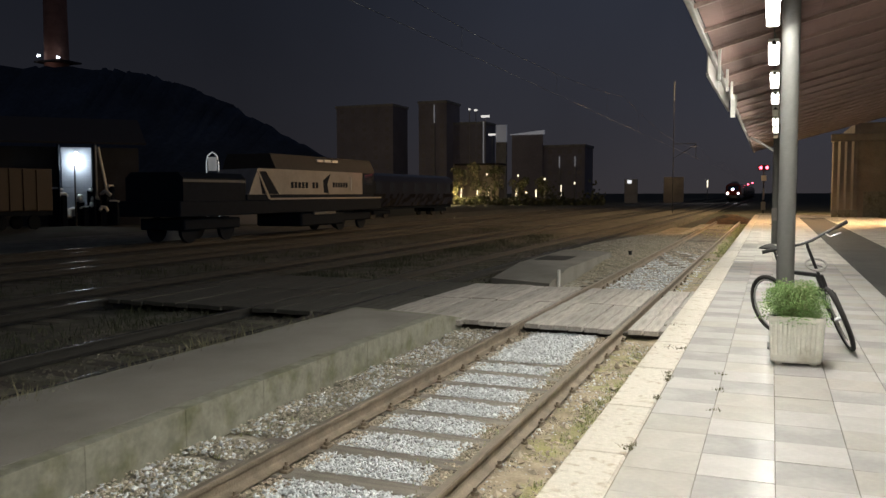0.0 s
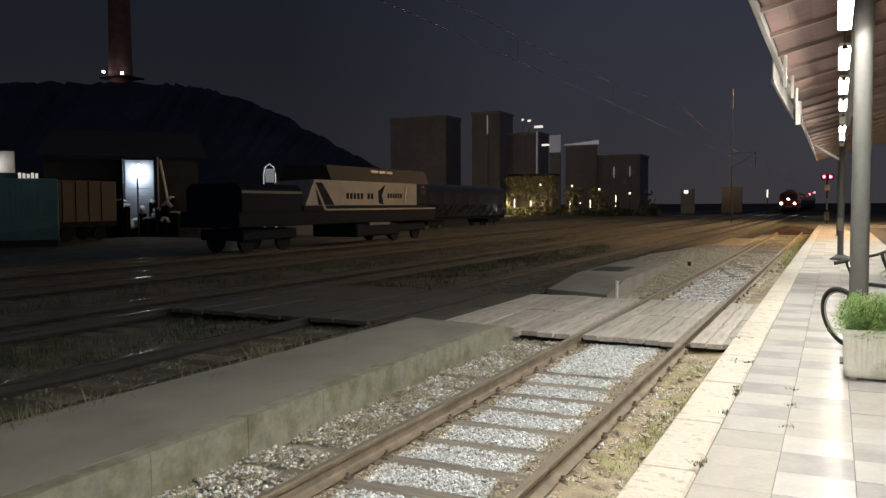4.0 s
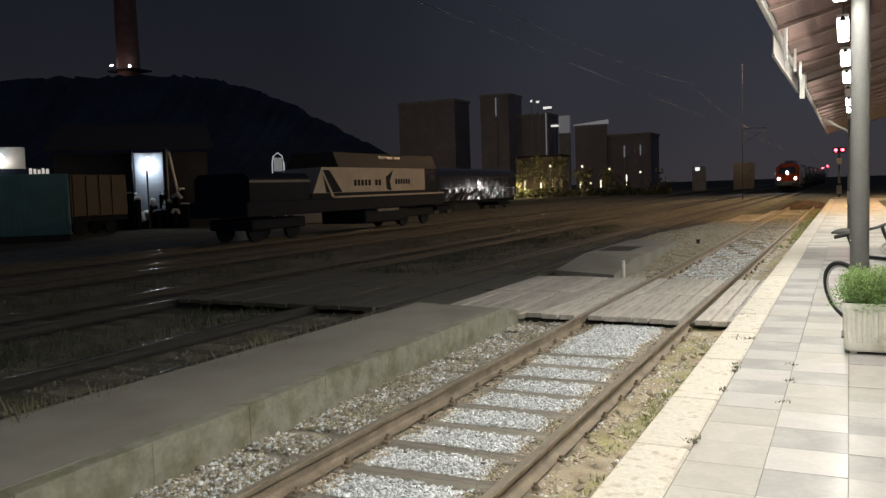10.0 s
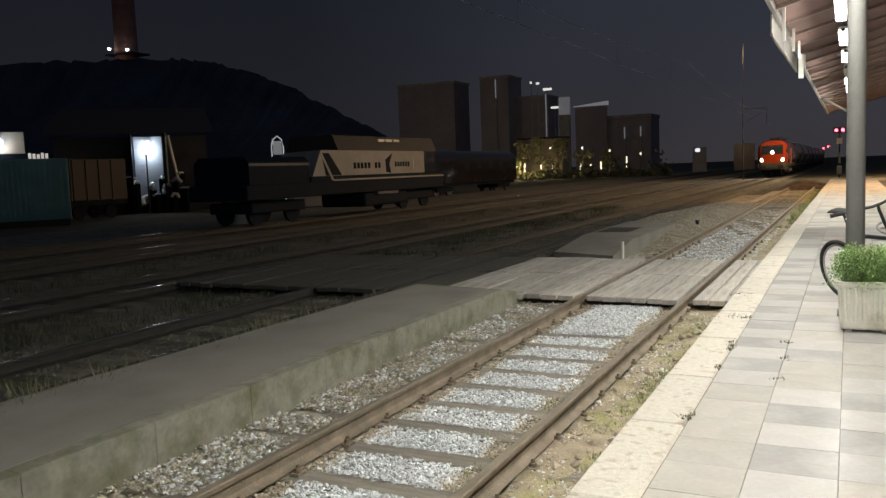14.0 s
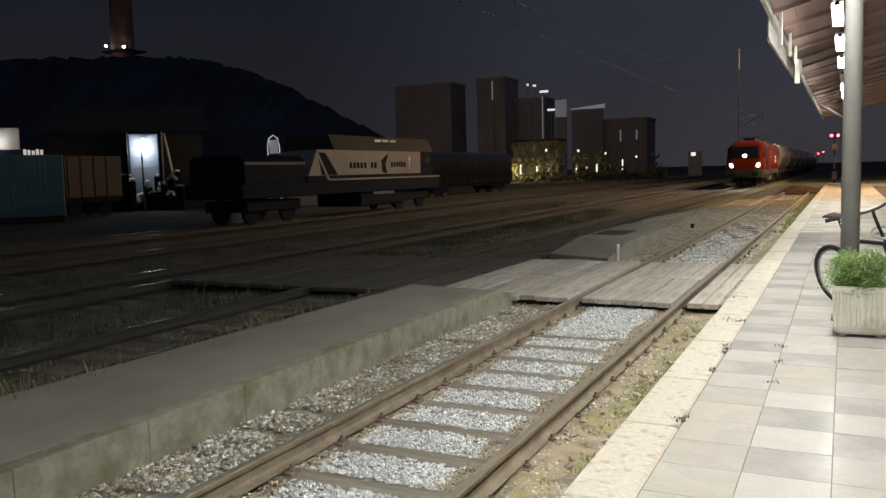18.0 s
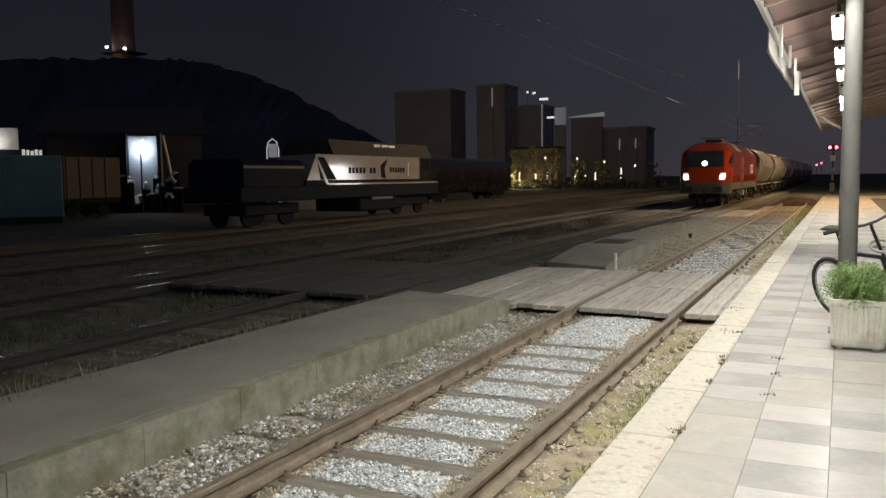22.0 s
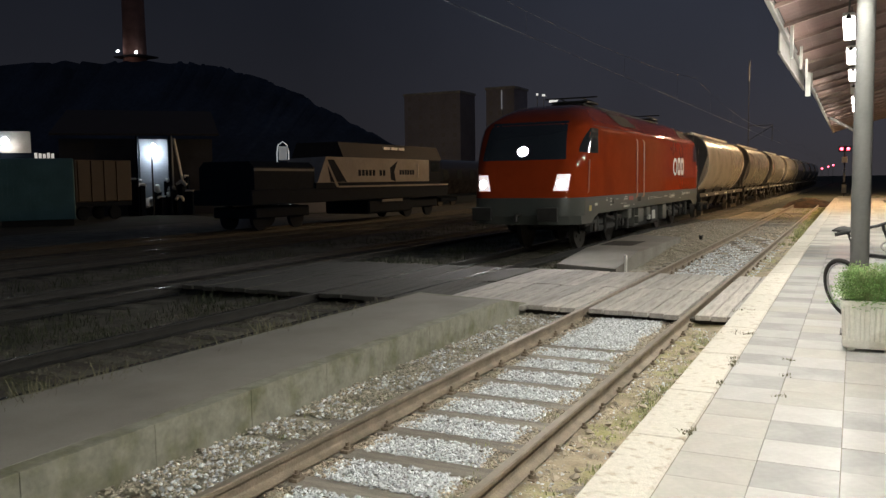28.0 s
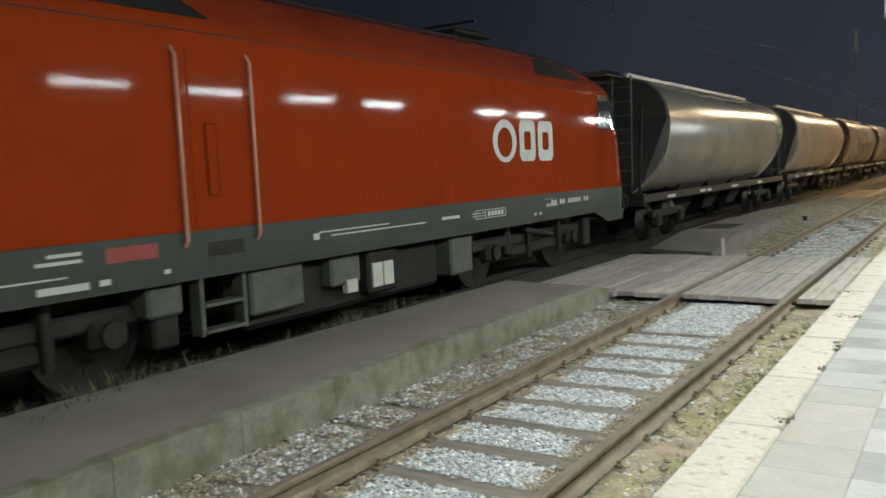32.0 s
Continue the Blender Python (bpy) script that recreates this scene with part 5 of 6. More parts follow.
# brown van and a dark coach further along the sidings
def parked_coach(y0, y1, x=-29.4):
    c = thing("parked_coach", "parked dark glossy railway coach with unlit windows", "coach", pose(x, 0, -0.3))
    side = [(-1.42, 1.1), (1.42, 1.1), (1.44, 2.2), (1.42, 3.3), (1.2, 3.75), (0.6, 4.0), (-0.6, 4.0), (-1.2, 3.75), (-1.42, 3.3), (-1.44, 2.2)]
    part("body", Shape().sweep_y(side, y0, y1), M_TANK, c, "dark glossy coach body")
    g = random.Random(17)
    n = int((y1 - y0) / 0.45)
    rows = [[(1.455 + g.uniform(-0.014, 0.014), y0 + (y1 - y0) * k / n, z) for k in range(n + 1)] for z in (1.14, 1.45, 1.8, 2.2)]
    skin = Shape().grid(rows, False)
    skin.grid([[(1.40, y, z) for _, y, z in row] for row in (rows[0], rows[-1])][::-1], False)
    part("lower_skin", skin, M_TANK, c, "dented glossy lower side")
    for k in range(7):
        y = y0 + 1.3 + k * (y1 - y0 - 2.6) / 6.0
        part("window", Shape().box(1.40, 1.447, y - 0.5, y + 0.5, 2.35, 3.15, 0.006), M_GLASS, c)
    for y in (y0 + 0.45, y1 - 0.45):
        part("door", Shape().box(1.41, 1.45, y - 0.33, y + 0.33, 1.25, 3.2, 0.006), M_LOCO_DARK, c)
    part("underframe", Shape().box(-1.2, 1.2, y0, y1, 0.85, 1.1, 0.02), M_LOCO_DARK, c)
    for yc in (y0 + 2.6, y1 - 2.6):
        bg = part("bogie", Shape().box(-1.1, 1.1, yc - 1.6, yc + 1.6, 0.45, 0.8, 0.04), M_LOCO_DARK, c)
        for dy in (-1.25, 1.25):
            for sx in (-0.85, 0.7):
                part("wheel", Shape().disc(sx, sx + 0.15, yc + dy, 0.46, 0.46, 20), M_WHEEL, bg)


parked_coach(60.5, 79.0)
van = thing("brown_van", "dark reddish brown covered goods van", "wagon", pose(-42.0, 18.3, -0.32))
part("body", Shape().box(-1.4, 1.4, 17.0, 21.5, 1.2, 3.9, 0.05), M_OXIDE, van)
for k in range(4):
    part("side_post", Shape().box(1.4, 1.46, 17.2 + k, 17.3 + k, 1.2, 3.8), M_OXIDE, van)
part("underframe", Shape().box(-1.3, 1.3, 17.0, 21.5, 0.9, 1.2), M_LOCO_DARK, van)
for dy in (18.0, 20.5):
    for sx in (-0.85, 0.7):
        part("wheel", Shape().disc(sx, sx + 0.15, dy, 0.46, 0.46, 20), M_LOCO_DARK, van)

# ---- depot with lit shed bay ----
def at_yaw(x, y, z=0.0, yaw=0.0):
    return pose(x, y, z, 0, 0, yaw)


shed = thing("depot_building", "dark depot shed with one brightly lit white wall bay", "building", at_yaw(-43.5, 44.6, -0.3, 45))
part("lit_wall", Shape().box(-1.0, 1.0, 0.4, 0.7, 0, 5.6, 0.02), M_SHED, shed, "white boarded wall")
for k in range(13):
    part("board", Shape().box(-0.98, 0.98, 0.37, 0.4, 0.3 + k * 0.40, 0.66 + k * 0.40, 0.008), M_SHED, shed)
# walls beside the bay carry their night darkness in the colour
part("dark_wall", Shape().box(-6.4, -1.03, 0.3, 0.8, 0, 5.6), M_UNLIT_WALL, shed, "plaster wall coloured dark, as no light reaches it")
part("dark_wall", Shape().box(1.03, 4.2, 0.3, 0.8, 0, 5.6), M_UNLIT_WALL, shed, "plaster wall coloured dark, as no light reaches it")
rf = Shape().add([(-6.7, -2.2, 5.7), (4.6, -2.2, 5.7), (4.6, 9, 8.2), (-6.7, 9, 8.2), (-6.7, -2.2, 5.85), (4.6, -2.2, 5.85), (4.6, 9, 8.4), (-6.7, 9, 8.4)],
                 [(0, 1, 2, 3), (7, 6, 5, 4), (0, 4, 5, 1), (1, 5, 6, 2), (2, 6, 7, 3), (3, 7, 4, 0)])
part("roof", rf, M_ROOF, shed, "dark sheet roof")
# boards added only to stop the lamp lighting the walls either side
for s in (-1.12, 1.12):
    part("bay_baffle", Shape().box(s - 0.06, s + 0.06, -1.9, 0.3, 0, 5.7, 0.02), M_LOCO_DARK, shed, "added dark board that keeps lamplight in the bay")
part("post", Shape().box(1.25, 1.36, -0.6, -0.48, 0.0, 5.8, 0.02), M_WHITE, shed, "white post")
part("ladder", Shape().tube([(1.45, -0.5, 5.6), (2.0, -1.1, 2.3), (2.05, -1.1, 0.0)], 0.1, 8), M_WHITE, shed, "leaning white beam")
part("lamp_head", Shape().tube([(0.0, 0.36, 5.2), (0.0, 0.12, 5.02)], [0.1, 0.2], 14), M_BULB, shed, "glaring white wall lamp")
lamp("depot_light", "POINT", tuple(at_yaw(-43.5, 44.6, -0.3, 45) @ Vector((0, -0.2, 4.55))), 130, (0.78, 0.9, 1.0), (0.2, 0.2))
for k, (x, y, z, w, h) in enumerate(((-1.5, -1.0, 2.6, 1.2, 0.12), (0.6, -1.4, 1.3, 0.9, 0.1), (1.2, -1.2, 1.9, 0.7, 0.25), (-0.4, -0.9, 0.9, 0.7, 0.6), (1.0, -1.5, 1.5, 0.4, 0.3), (0.2, -1.0, 1.9, 0.4, 0.5), (1.9, -1.3, 2.3, 0.8, 0.3), (2.4, -1.5, 1.7, 1.0, 0.1), (1.7, -1.6, 1.2, 0.5, 0.3), (-0.9, -1.2, 2.2, 0.6, 0.2), (2.2, -1.0, 2.8, 0.5, 0.12), (0.9, -1.1, 2.5, 0.3, 0.2))):
    t = thing("scrap_item", "pale metal part stacked before the depot wall", "scrap", at_yaw(-43.5, 44.6, -0.3, 45) @ pose(x, y, 0, 0, 0, k * 23))
    part("piece", Shape().tube([(-w / 2, 0, z - h / 2), (-w / 4, 0.1, z + h / 3), (w / 5, -0.05, z + h / 2), (w / 2, 0.1, z - h / 3)], 0.05 + 0.25 * h, 8), M_WHITE, t)
    part("crate", Shape().box(-0.3 * w, 0.3 * w, -0.25, 0.25, 0, z - h / 2 + 0.06, 0.02), M_LOCO_DARK, t)
post = thing("dark_post", "thin dark post before the lit wall", "post", at_yaw(-41.6, 42.6, -0.3))
part("shaft", Shape().tube([(0, 0, 0), (0, 0, 4.2)], 0.055, 8), M_BLACK, post)

office = thing("depot_office", "small pale office wall under a warm lamp", "building", at_yaw(-52.8, 39.6, -0.3, 53))
part("wall", Shape().box(-6.0, 1.5, 0, 0.3, 4.7, 6.3, 0.02), M_PLASTER, office)
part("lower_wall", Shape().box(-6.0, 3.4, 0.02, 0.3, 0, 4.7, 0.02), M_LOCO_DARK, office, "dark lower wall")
part("lamp_head", Shape().tube([(-0.2, 0.0, 5.7), (-0.2, -0.35, 5.5)], [0.18, 0.3], 14), M_BULB, office, "white wall lamp")
lamp("office_light", "POINT", tuple(at_yaw(-52.8, 39.6, -0.3, 53) @ Vector((-0.2, -0.6, 5.4))), 110, (1.0, 0.93, 0.82), (0.2, 0.2))
for k, (x, y) in enumerate(((-41.2, 28.0), (-38.3, 30.9))):
    c = thing("freight_container", "teal corrugated freight container in the shade", "container", at_yaw(x, y, -0.3, 52), "teal containers")
    part("box", Shape().box(-1.9, 1.9, -1.2, 1.2, 0.35, 3.75, 0.03), M_TEAL, c)
    for i in range(14):
        part("rib", Shape().box(-1.8 + i * 0.27, -1.68 + i * 0.27, -1.24, -1.2, 0.45, 3.65), M_TEAL, c)
    part("skid", Shape().box(-1.8, 1.8, -1.0, 1.0, 0, 0.35), M_UNDER, c)
# slats glow in place of the office lamp's light on them
rack = thing("slatted_sign", "white slatted shelf on a dark frame above the containers, made to glow", "sign", at_yaw(-51.15, 41.0, -0.3, 50))
part("frame", Shape().box(-1.3, 1.3, 0.0, 0.1, 0, 4.1, 0.02), M_LOCO_DARK, rack)
for k in range(3, 8):
    part("slat", Shape().box(-1.25 + k * 0.28, -1.06 + k * 0.28, -0.06, 0.0, 4.1 + 0.06 * (k % 2), 4.7 - 0.05 * (k % 3), 0.01), M_SLAT_GLOW, rack)
    part("slat_foot", Shape().box(-1.25 + k * 0.28, -1.06 + k * 0.28, 0.0, 0.06, 4.1, 4.3), M_LOCO_DARK, rack)
# arch and panel are given a glow instead of being lamplit
arch = thing("arched_lamp_gate", "small arched white gateway made to glow as if lit", "gate", at_yaw(-34.9, 48.8, -0.3, 36))
ar = Shape().tube([(-0.42, 0, 0), (-0.42, 0, 4.5), (-0.32, 0, 5.0), (0, 0, 5.25), (0.32, 0, 5.0), (0.42, 0, 4.5), (0.42, 0, 0)], 0.045, 8)
part("arch", ar, glow("arch_glow", (0.85, 0.95, 1.0), 0.28), arch, "glowing white arch tube")
part("gate_panel", Shape().box(-0.3, 0.3, 0.05, 0.15, 3.9, 4.9, 0.02), glow("pale_panel", (0.85, 0.95, 1.0), 0.08), arch, "faintly glowing panel")
kiosk = thing("kiosk", "small kiosk with a bright fascia strip", "building", at_yaw(-33.4, 49.4, -0.3, 35))
part("body", Shape().box(-1.0, 2.4, -0.4, 1, 0, 3.3, 0.03), M_PLASTER, kiosk)
part("fascia_strip", Shape().box(-0.45, 0.45, -0.48, -0.4, 3.35, 3.75, 0.01), glow("strip_light", (1.0, 0.95, 0.85), 0.8), kiosk)
rock = thing("white_sack", "pale bulging sack lying on the ground", "sack", pose(-23.2, 30.4, -0.26))
rows = [[(0.55 * s * math.cos(a) * (1 + 0.12 * math.sin(3 * a)), 0.45 * s * math.sin(a), z) for a in [2 * math.pi * i / 14 for i in range(14)]] for z, s in ((0, 0.9), (0.25, 1.0), (0.6, 0.75), (0.85, 0.35), (0.9, 0.05))]
part("bag", Shape().grid(rows, True, True), M_PLASTER, rock)

# ---- distance ----
def block(x, y, w, d, h, yaw, floors, cols, lit, name="apartment_building", label="dim concrete apartment block far behind the tracks"):
    b = thing(name, label, "building", at_yaw(x, y, -0.3, yaw))
    part("wall", Shape().box(-w / 2, w / 2, 0, d, 0, h, 0.05), M_BLOCK, b)
    part("roof", Shape().box(-w / 2 - 0.3, w / 2 + 0.3, -0.3, d + 0.3, h, h + 0.8, 0.05), M_PLASTER, b)
    win = Shape().box(-0.7, 0.7, -0.06, 0.0, -0.7, 0.7).mesh("window")
    lit_win = Shape().box(-0.7, 0.7, -0.06, 0.0, -0.7, 0.7).mesh("window")
    g = random.Random(int(x * 7 + y))
    for i in range(floors):
        for j in range(cols):
            on = g.random() < lit
            part("window", lit_win if on else win, M_WINDOW_LIT if on else M_BLOCK_WINDOW, b, at=pose(-w / 2 + w * (j + 0.5) / cols, 0, h * (i + 0.6) / floors))


block(-126.7, 250, 21.5, 12, 31.5, 0, 10, 5, 0.0)
block(-101.5, 250, 10, 12, 31.8, 0, 10, 3, 0.0)
block(-90.9, 256, 11.5, 10, 25, 0, 8, 3, 0.0)
block(-58.7, 250, 15.8, 12, 16.4, 0, 5, 5, 0.0)
# edge and pale glows stand in for lamplight falling on distant surfaces
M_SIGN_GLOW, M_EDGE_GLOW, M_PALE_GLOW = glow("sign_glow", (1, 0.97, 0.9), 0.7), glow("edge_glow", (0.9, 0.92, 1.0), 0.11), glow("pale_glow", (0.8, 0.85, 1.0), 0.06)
bright = thing("roof_sign", "bright strip sign on a distant roof", "sign", at_yaw(-82.8, 249.0, 26.0, 0))
part("panel", Shape().box(-1.4, 1.4, -0.3, 0, 0.1, 0.8), M_SIGN_GLOW, bright)
part("post", Shape().box(-0.1, 0.1, -0.1, 0.1, -26, 0.4), M_PLASTER, bright)
for x, z, w in ((-86.0, 28.2, 0.5), (-88.2, 28.6, 0.3), (-80.5, 20.3, 1.2)):
    beacon = thing("roof_lamp", "small cold lamp on a distant roof", "lamp", at_yaw(x, 249.0, z, 0), "roof lamps")
    part("head", Shape().box(-w, w, -0.3, 0, 0, 0.6), M_SIGN_GLOW, beacon)
    part("post", Shape().box(-0.08, 0.08, -0.1, 0.1, -z - 0.3, 0.1), M_PLASTER, beacon)
panel = thing("lit_facade", "pale facade panel far off, made to glow as if dimly lit", "building", at_yaw(-77.5, 249, -0.3, 0))
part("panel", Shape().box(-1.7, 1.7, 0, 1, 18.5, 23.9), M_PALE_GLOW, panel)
part("wall", Shape().box(-1.7, 1.7, 0, 1, 0, 18.4), M_PLASTER, panel)
# glowing strips in place of a lamplit pole and bright upright lines
for x, z0, z1 in ((-100.7, 25, 31.0), (-83.6, 11.5, 25.0), (-58.7, 9.8, 13.2), (-53.8, 10.2, 13.2)):
    strip = thing("stair_light", "thin pale glowing strip far off", "light", at_yaw(x, 249.6, 0, 0), "stairwell lights")
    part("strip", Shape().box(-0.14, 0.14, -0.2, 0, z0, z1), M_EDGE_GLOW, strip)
    part("shaft", Shape().box(-0.14, 0.14, -0.2, 0, -0.3, z0), M_PLASTER, strip)
lit_roof = thing("lit_roof_edge", "pale sloping roof edge far off, made to glow as if lit", "building", at_yaw(-68.8, 248, 20, 0))
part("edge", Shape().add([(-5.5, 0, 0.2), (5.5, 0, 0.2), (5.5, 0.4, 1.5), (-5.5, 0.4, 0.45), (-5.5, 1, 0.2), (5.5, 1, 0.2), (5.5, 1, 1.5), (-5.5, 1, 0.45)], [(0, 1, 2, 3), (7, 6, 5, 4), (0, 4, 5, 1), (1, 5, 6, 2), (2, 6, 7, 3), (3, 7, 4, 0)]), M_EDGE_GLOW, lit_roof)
part("prop", Shape().box(-5, 5, 0.5, 1, -20.3, 0.2), M_BLOCK, lit_roof)
low_wall = thing("boundary_building", "low tan building behind the street trees", "building", at_yaw(-53.0, 157, -0.3, 0))
part("wall", Shape().box(-4.6, 4.6, 0, 4, 0, 7.9, 0.05), M_WALL, low_wall)
part("roof", Shape().box(-4.9, 4.9, -0.3, 4.3, 7.9, 8.3, 0.05), M_ROOF, low_wall)


def tree(x, y, h, r, seed, leaves=700):
    g = random.Random(seed)
    t = thing("street_tree", "street tree dimly lit from below by warm lamps", "tree", pose(x, y, -0.3), "street trees")
    tr = Shape().tube([(0, 0, 0), (0.05, 0, h * 0.3), (-0.05, 0.1, h * 0.6), (0, 0, h * 0.85)], [0.2, 0.15, 0.1, 0.04], 8)
    for k in range(6):
        a = k * 1.05
        tr.tube([(0, 0, h * (0.35 + 0.06 * k)), (math.cos(a) * r * 0.4, math.sin(a) * r * 0.4, h * (0.5 + 0.06 * k)), (math.cos(a) * r * 0.75, math.sin(a) * r * 0.75, h * (0.58 + 0.06 * k))], [0.07, 0.05, 0.02], 6)
    part("trunk", tr, M_BARK, t)
    cr = Shape()
    lobes = [(g.uniform(-0.6, 0.6) * r, g.uniform(-0.6, 0.6) * r, h * g.uniform(0.45, 0.9), r * g.uniform(0.35, 0.6)) for _ in range(9)]
    for _ in range(leaves):
        lx, ly, lz, lr = g.choice(lobes)
        d = Vector((g.gauss(0, 1), g.gauss(0, 1), g.gauss(0, 0.8))).normalized() * lr * g.uniform(0.5, 1.05)
        p = Vector((lx, ly, lz)) + d
        a, b2 = Vector((g.uniform(-1, 1), g.uniform(-1, 1), g.uniform(-1, 1))).normalized(), Vector((g.uniform(-1, 1), g.uniform(-1, 1), g.uniform(-1, 1))).normalized()
        s = g.uniform(0.12, 0.32)
        cr.add([p - a * s, p + b2 * s * 0.6, p + a * s, p - b2 * s * 0.6], [(0, 1, 2, 3)])
    part("crown", cr, M_TREE, t, "loose leafy crown")


def street_lamp(x, y, h, colour_mat):
    s = thing("street_lamp", "slim street lamp with a small glowing head", "lamp", pose(x, y, -0.3), "street lamps")
    part("pole", Shape().tube([(0, 0, 0), (0, 0, h)], [0.09, 0.05], 8), M_POLE, s)
    part("head", Shape().tube([(0, 0, h), (0, 0, h + 0.35)], [0.13, 0.17], 10), colour_mat, s)


def bollard(x, y, h):
    s = thing("bollard_lamp", "low glowing post by the hedge", "lamp", pose(x, y, -0.3), "bollard lamps")
    part("base", Shape().tube([(0, 0, 0), (0, 0, 1.5)], 0.12, 8), M_POLE, s)
    part("light", Shape().tube([(0, 0, 1.5), (0, 0, h)], 0.1, 8), M_BULB_WARM, s)


for x, h in ((-48.5, 5.7), (-42.2, 5.4), (-37.0, 4.7), (-31.3, 3.9)):
    street_lamp(x, 150, h, M_BULB_WARM)
# the first three glow in place of tree trunks caught by lamplight
for x, h in ((-53.4, 3.2), (-50.1, 2.8), (-47.7, 3.1), (-42.3, 2.7), (-40.3, 2.5), (-38.4, 2.9), (-33.6, 3.7)):
    bollard(x, 149, h)
for k, (x, h, r) in enumerate(((-54.5, 7.6, 2.2), (-51.2, 8.3, 2.4), (-47.6, 7.8, 2.2), (-42.5, 5.6, 2.0), (-38.0, 5.2, 2.0), (-60.5, 6.0, 2.0))):
    tree(x, 152, h, r, 20 + k)
# the last two belong to no lamp; added to brighten the apartment blocks
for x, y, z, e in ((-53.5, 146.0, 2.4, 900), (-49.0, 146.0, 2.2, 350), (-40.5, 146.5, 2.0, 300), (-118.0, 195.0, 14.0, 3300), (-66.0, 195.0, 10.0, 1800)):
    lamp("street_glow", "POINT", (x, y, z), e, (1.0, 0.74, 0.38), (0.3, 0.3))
hedge = Shape()
gh = random.Random(5)
for _ in range(5200):
    x = gh.uniform(-115, -24)
    y = 152 + gh.uniform(-1.4, 1.4) + (x + 70) * -0.25
    z = -0.3 + 2.6 * abs(gh.gauss(0, 0.5)) * (0.8 + 0.4 * math.sin(x * 0.9))
    s = gh.uniform(0.15, 0.42)
    a, b = Vector((gh.uniform(-1, 1), gh.uniform(-1, 1), gh.uniform(-1, 1))).normalized(), Vector((gh.uniform(-1, 1), gh.uniform(-1, 1), gh.uniform(-1, 1))).normalized()
    p = Vector((x, y, max(z, 0)))
    hedge.add([p - a * s, p + b * s, p + a * s, p - b * s], [(0, 1, 2, 3)])
tagged(part("hedge", hedge, M_TREE), "dark hedge along the far edge of the yard", "hedge", kind="stuff")

white_wall = thing("pale_kiosk", "pale wall with a bright window far down the line", "building", at_yaw(-25.9, 180, -0.3, 8))
part("wall", Shape().box(-1.2, 1.6, 0, 2, 0, 5.2), M_PLASTER, white_wall)
part("window", Shape().box(-0.6, 0.3, -0.05, 0.0, 4.3, 5.0), glow("far_window", (0.95, 0.97, 1.0), 0.9), white_wall)
tanks = thing("silo_wall", "dim warm-lit store wall at the line's end", "building", at_yaw(-17.5, 180, -0.3, 5))
part("wall", Shape().box(-1.3, 2.8, 0, 3, 0, 5.6), M_WALL, tanks)
for k in range(4):
    part("pilaster", Shape().box(-1.3 + k * 1.3, -1.15 + k * 1.3, -0.15, 0, 0, 5.6), M_WALL, tanks)
lamp("store_light", "POINT", (-17.0, 176.5, 6.0), 50, (1.0, 0.78, 0.5), (0.2, 0.2))
far_post = thing("short_lamp_post", "short glowing lamp post beside the line", "lamp", pose(-10.0, 182, -0.3))
part("pole", Shape().tube([(0, 0, 0), (0, 0, 3.4)], 0.08, 8), M_POLE, far_post)
part("light", Shape().tube([(0, 0, 3.4), (0, 0, 4.9)], 0.12, 8), M_BULB_WARM, far_post)

# wooded hill and chimney
hs = Shape()
crest = [(-620, 60), (-346, 60), (-306, 57.5), (-254, 53.5), (-231, 50), (-210, 44), (-193, 37), (-179, 30), (-160, 21), (-140, 9), (-122, -1)]
gk = random.Random(9)
top, mid, foot = [], [], []
for (xa, za), (xb, zb) in zip(crest, crest[1:]):
    for k in range(10):
        u = k / 10
        x, z = xa + (xb - xa) * u, za + (zb - za) * u
        top.append((x, 262 + gk.uniform(-4, 4), max(-0.4, z + gk.uniform(-0.8, 0.6))))
        mid.append((x + 4, 238, max(-0.4, z * 0.55)))
        foot.append((x + 8, 205, -0.4))
back = [(x, 330, -0.4) for x, _, _ in top]
hs.grid([back, top, mid, foot], True)
tagged(part("hill", hs, M_HILL), "dark wooded hill against the night sky", "hill", kind="structure")
chim = thing("factory_chimney", "tall brick factory chimney lit dimly from its foot", "chimney", pose(-318.2, 300, 0))
part("shaft", Shape().tube([(0, 0, -0.4), (0, 0, 66), (0, 0, 150)], [7, 5.6, 4.6], 20), M_CHIMNEY, chim)
for s, z in ((-3.8, 67.2), (8.3, 65.7)):
    part("flood_lamp", Shape().box(s - 0.6, s + 0.6, -7.5, -6.8, z, z + 0.9), M_BULB, chim)
part("gallery", Shape().box(-7, 9.5, -7, 6, 64.6, 65.4), M_ROOF, chim)
lamp("chimney_flood", "POINT", (-316, 283, 60), 420, (1.0, 0.74, 0.66), (1, 1))

# tall yard mast
mast = thing("lighting_mast", "tall slim yard lighting mast with a pale lantern section", "mast", pose(-7.1, 90.0, -0.3))
part("pole", Shape().tube([(0, 0, 0), (0, 0, 12.0)], [0.05, 0.03], 10), M_UNDER, mast)
part("cantilever", Shape().tube([(0, 0, 7.4), (2.3, 0, 7.41)], 0.03, 6).tube([(0, 0, 5.9), (2.3, 0, 7.3)], 0.025, 6).tube([(2.3, 0, 7.45), (2.3, 0, 5.8)], 0.03, 6), M_UNDER, mast, "slim cantilever arm")
part("pale_section", Shape().tube([(0, 0, 12.0), (0, 0, 14.0)], 0.06, 8), M_WIRE, mast)

# high sodium mast beyond the platform's end
yard_mast = thing("sodium_mast", "tall mast lamp with an orange sodium lantern", "lamp", pose(3.0, 90.0, -0.32), "mast lamps")
part("pole", Shape().tube([(0, 0, 0), (0, 0, 15.1)], [0.14, 0.08], 10), M_POLE, yard_mast)
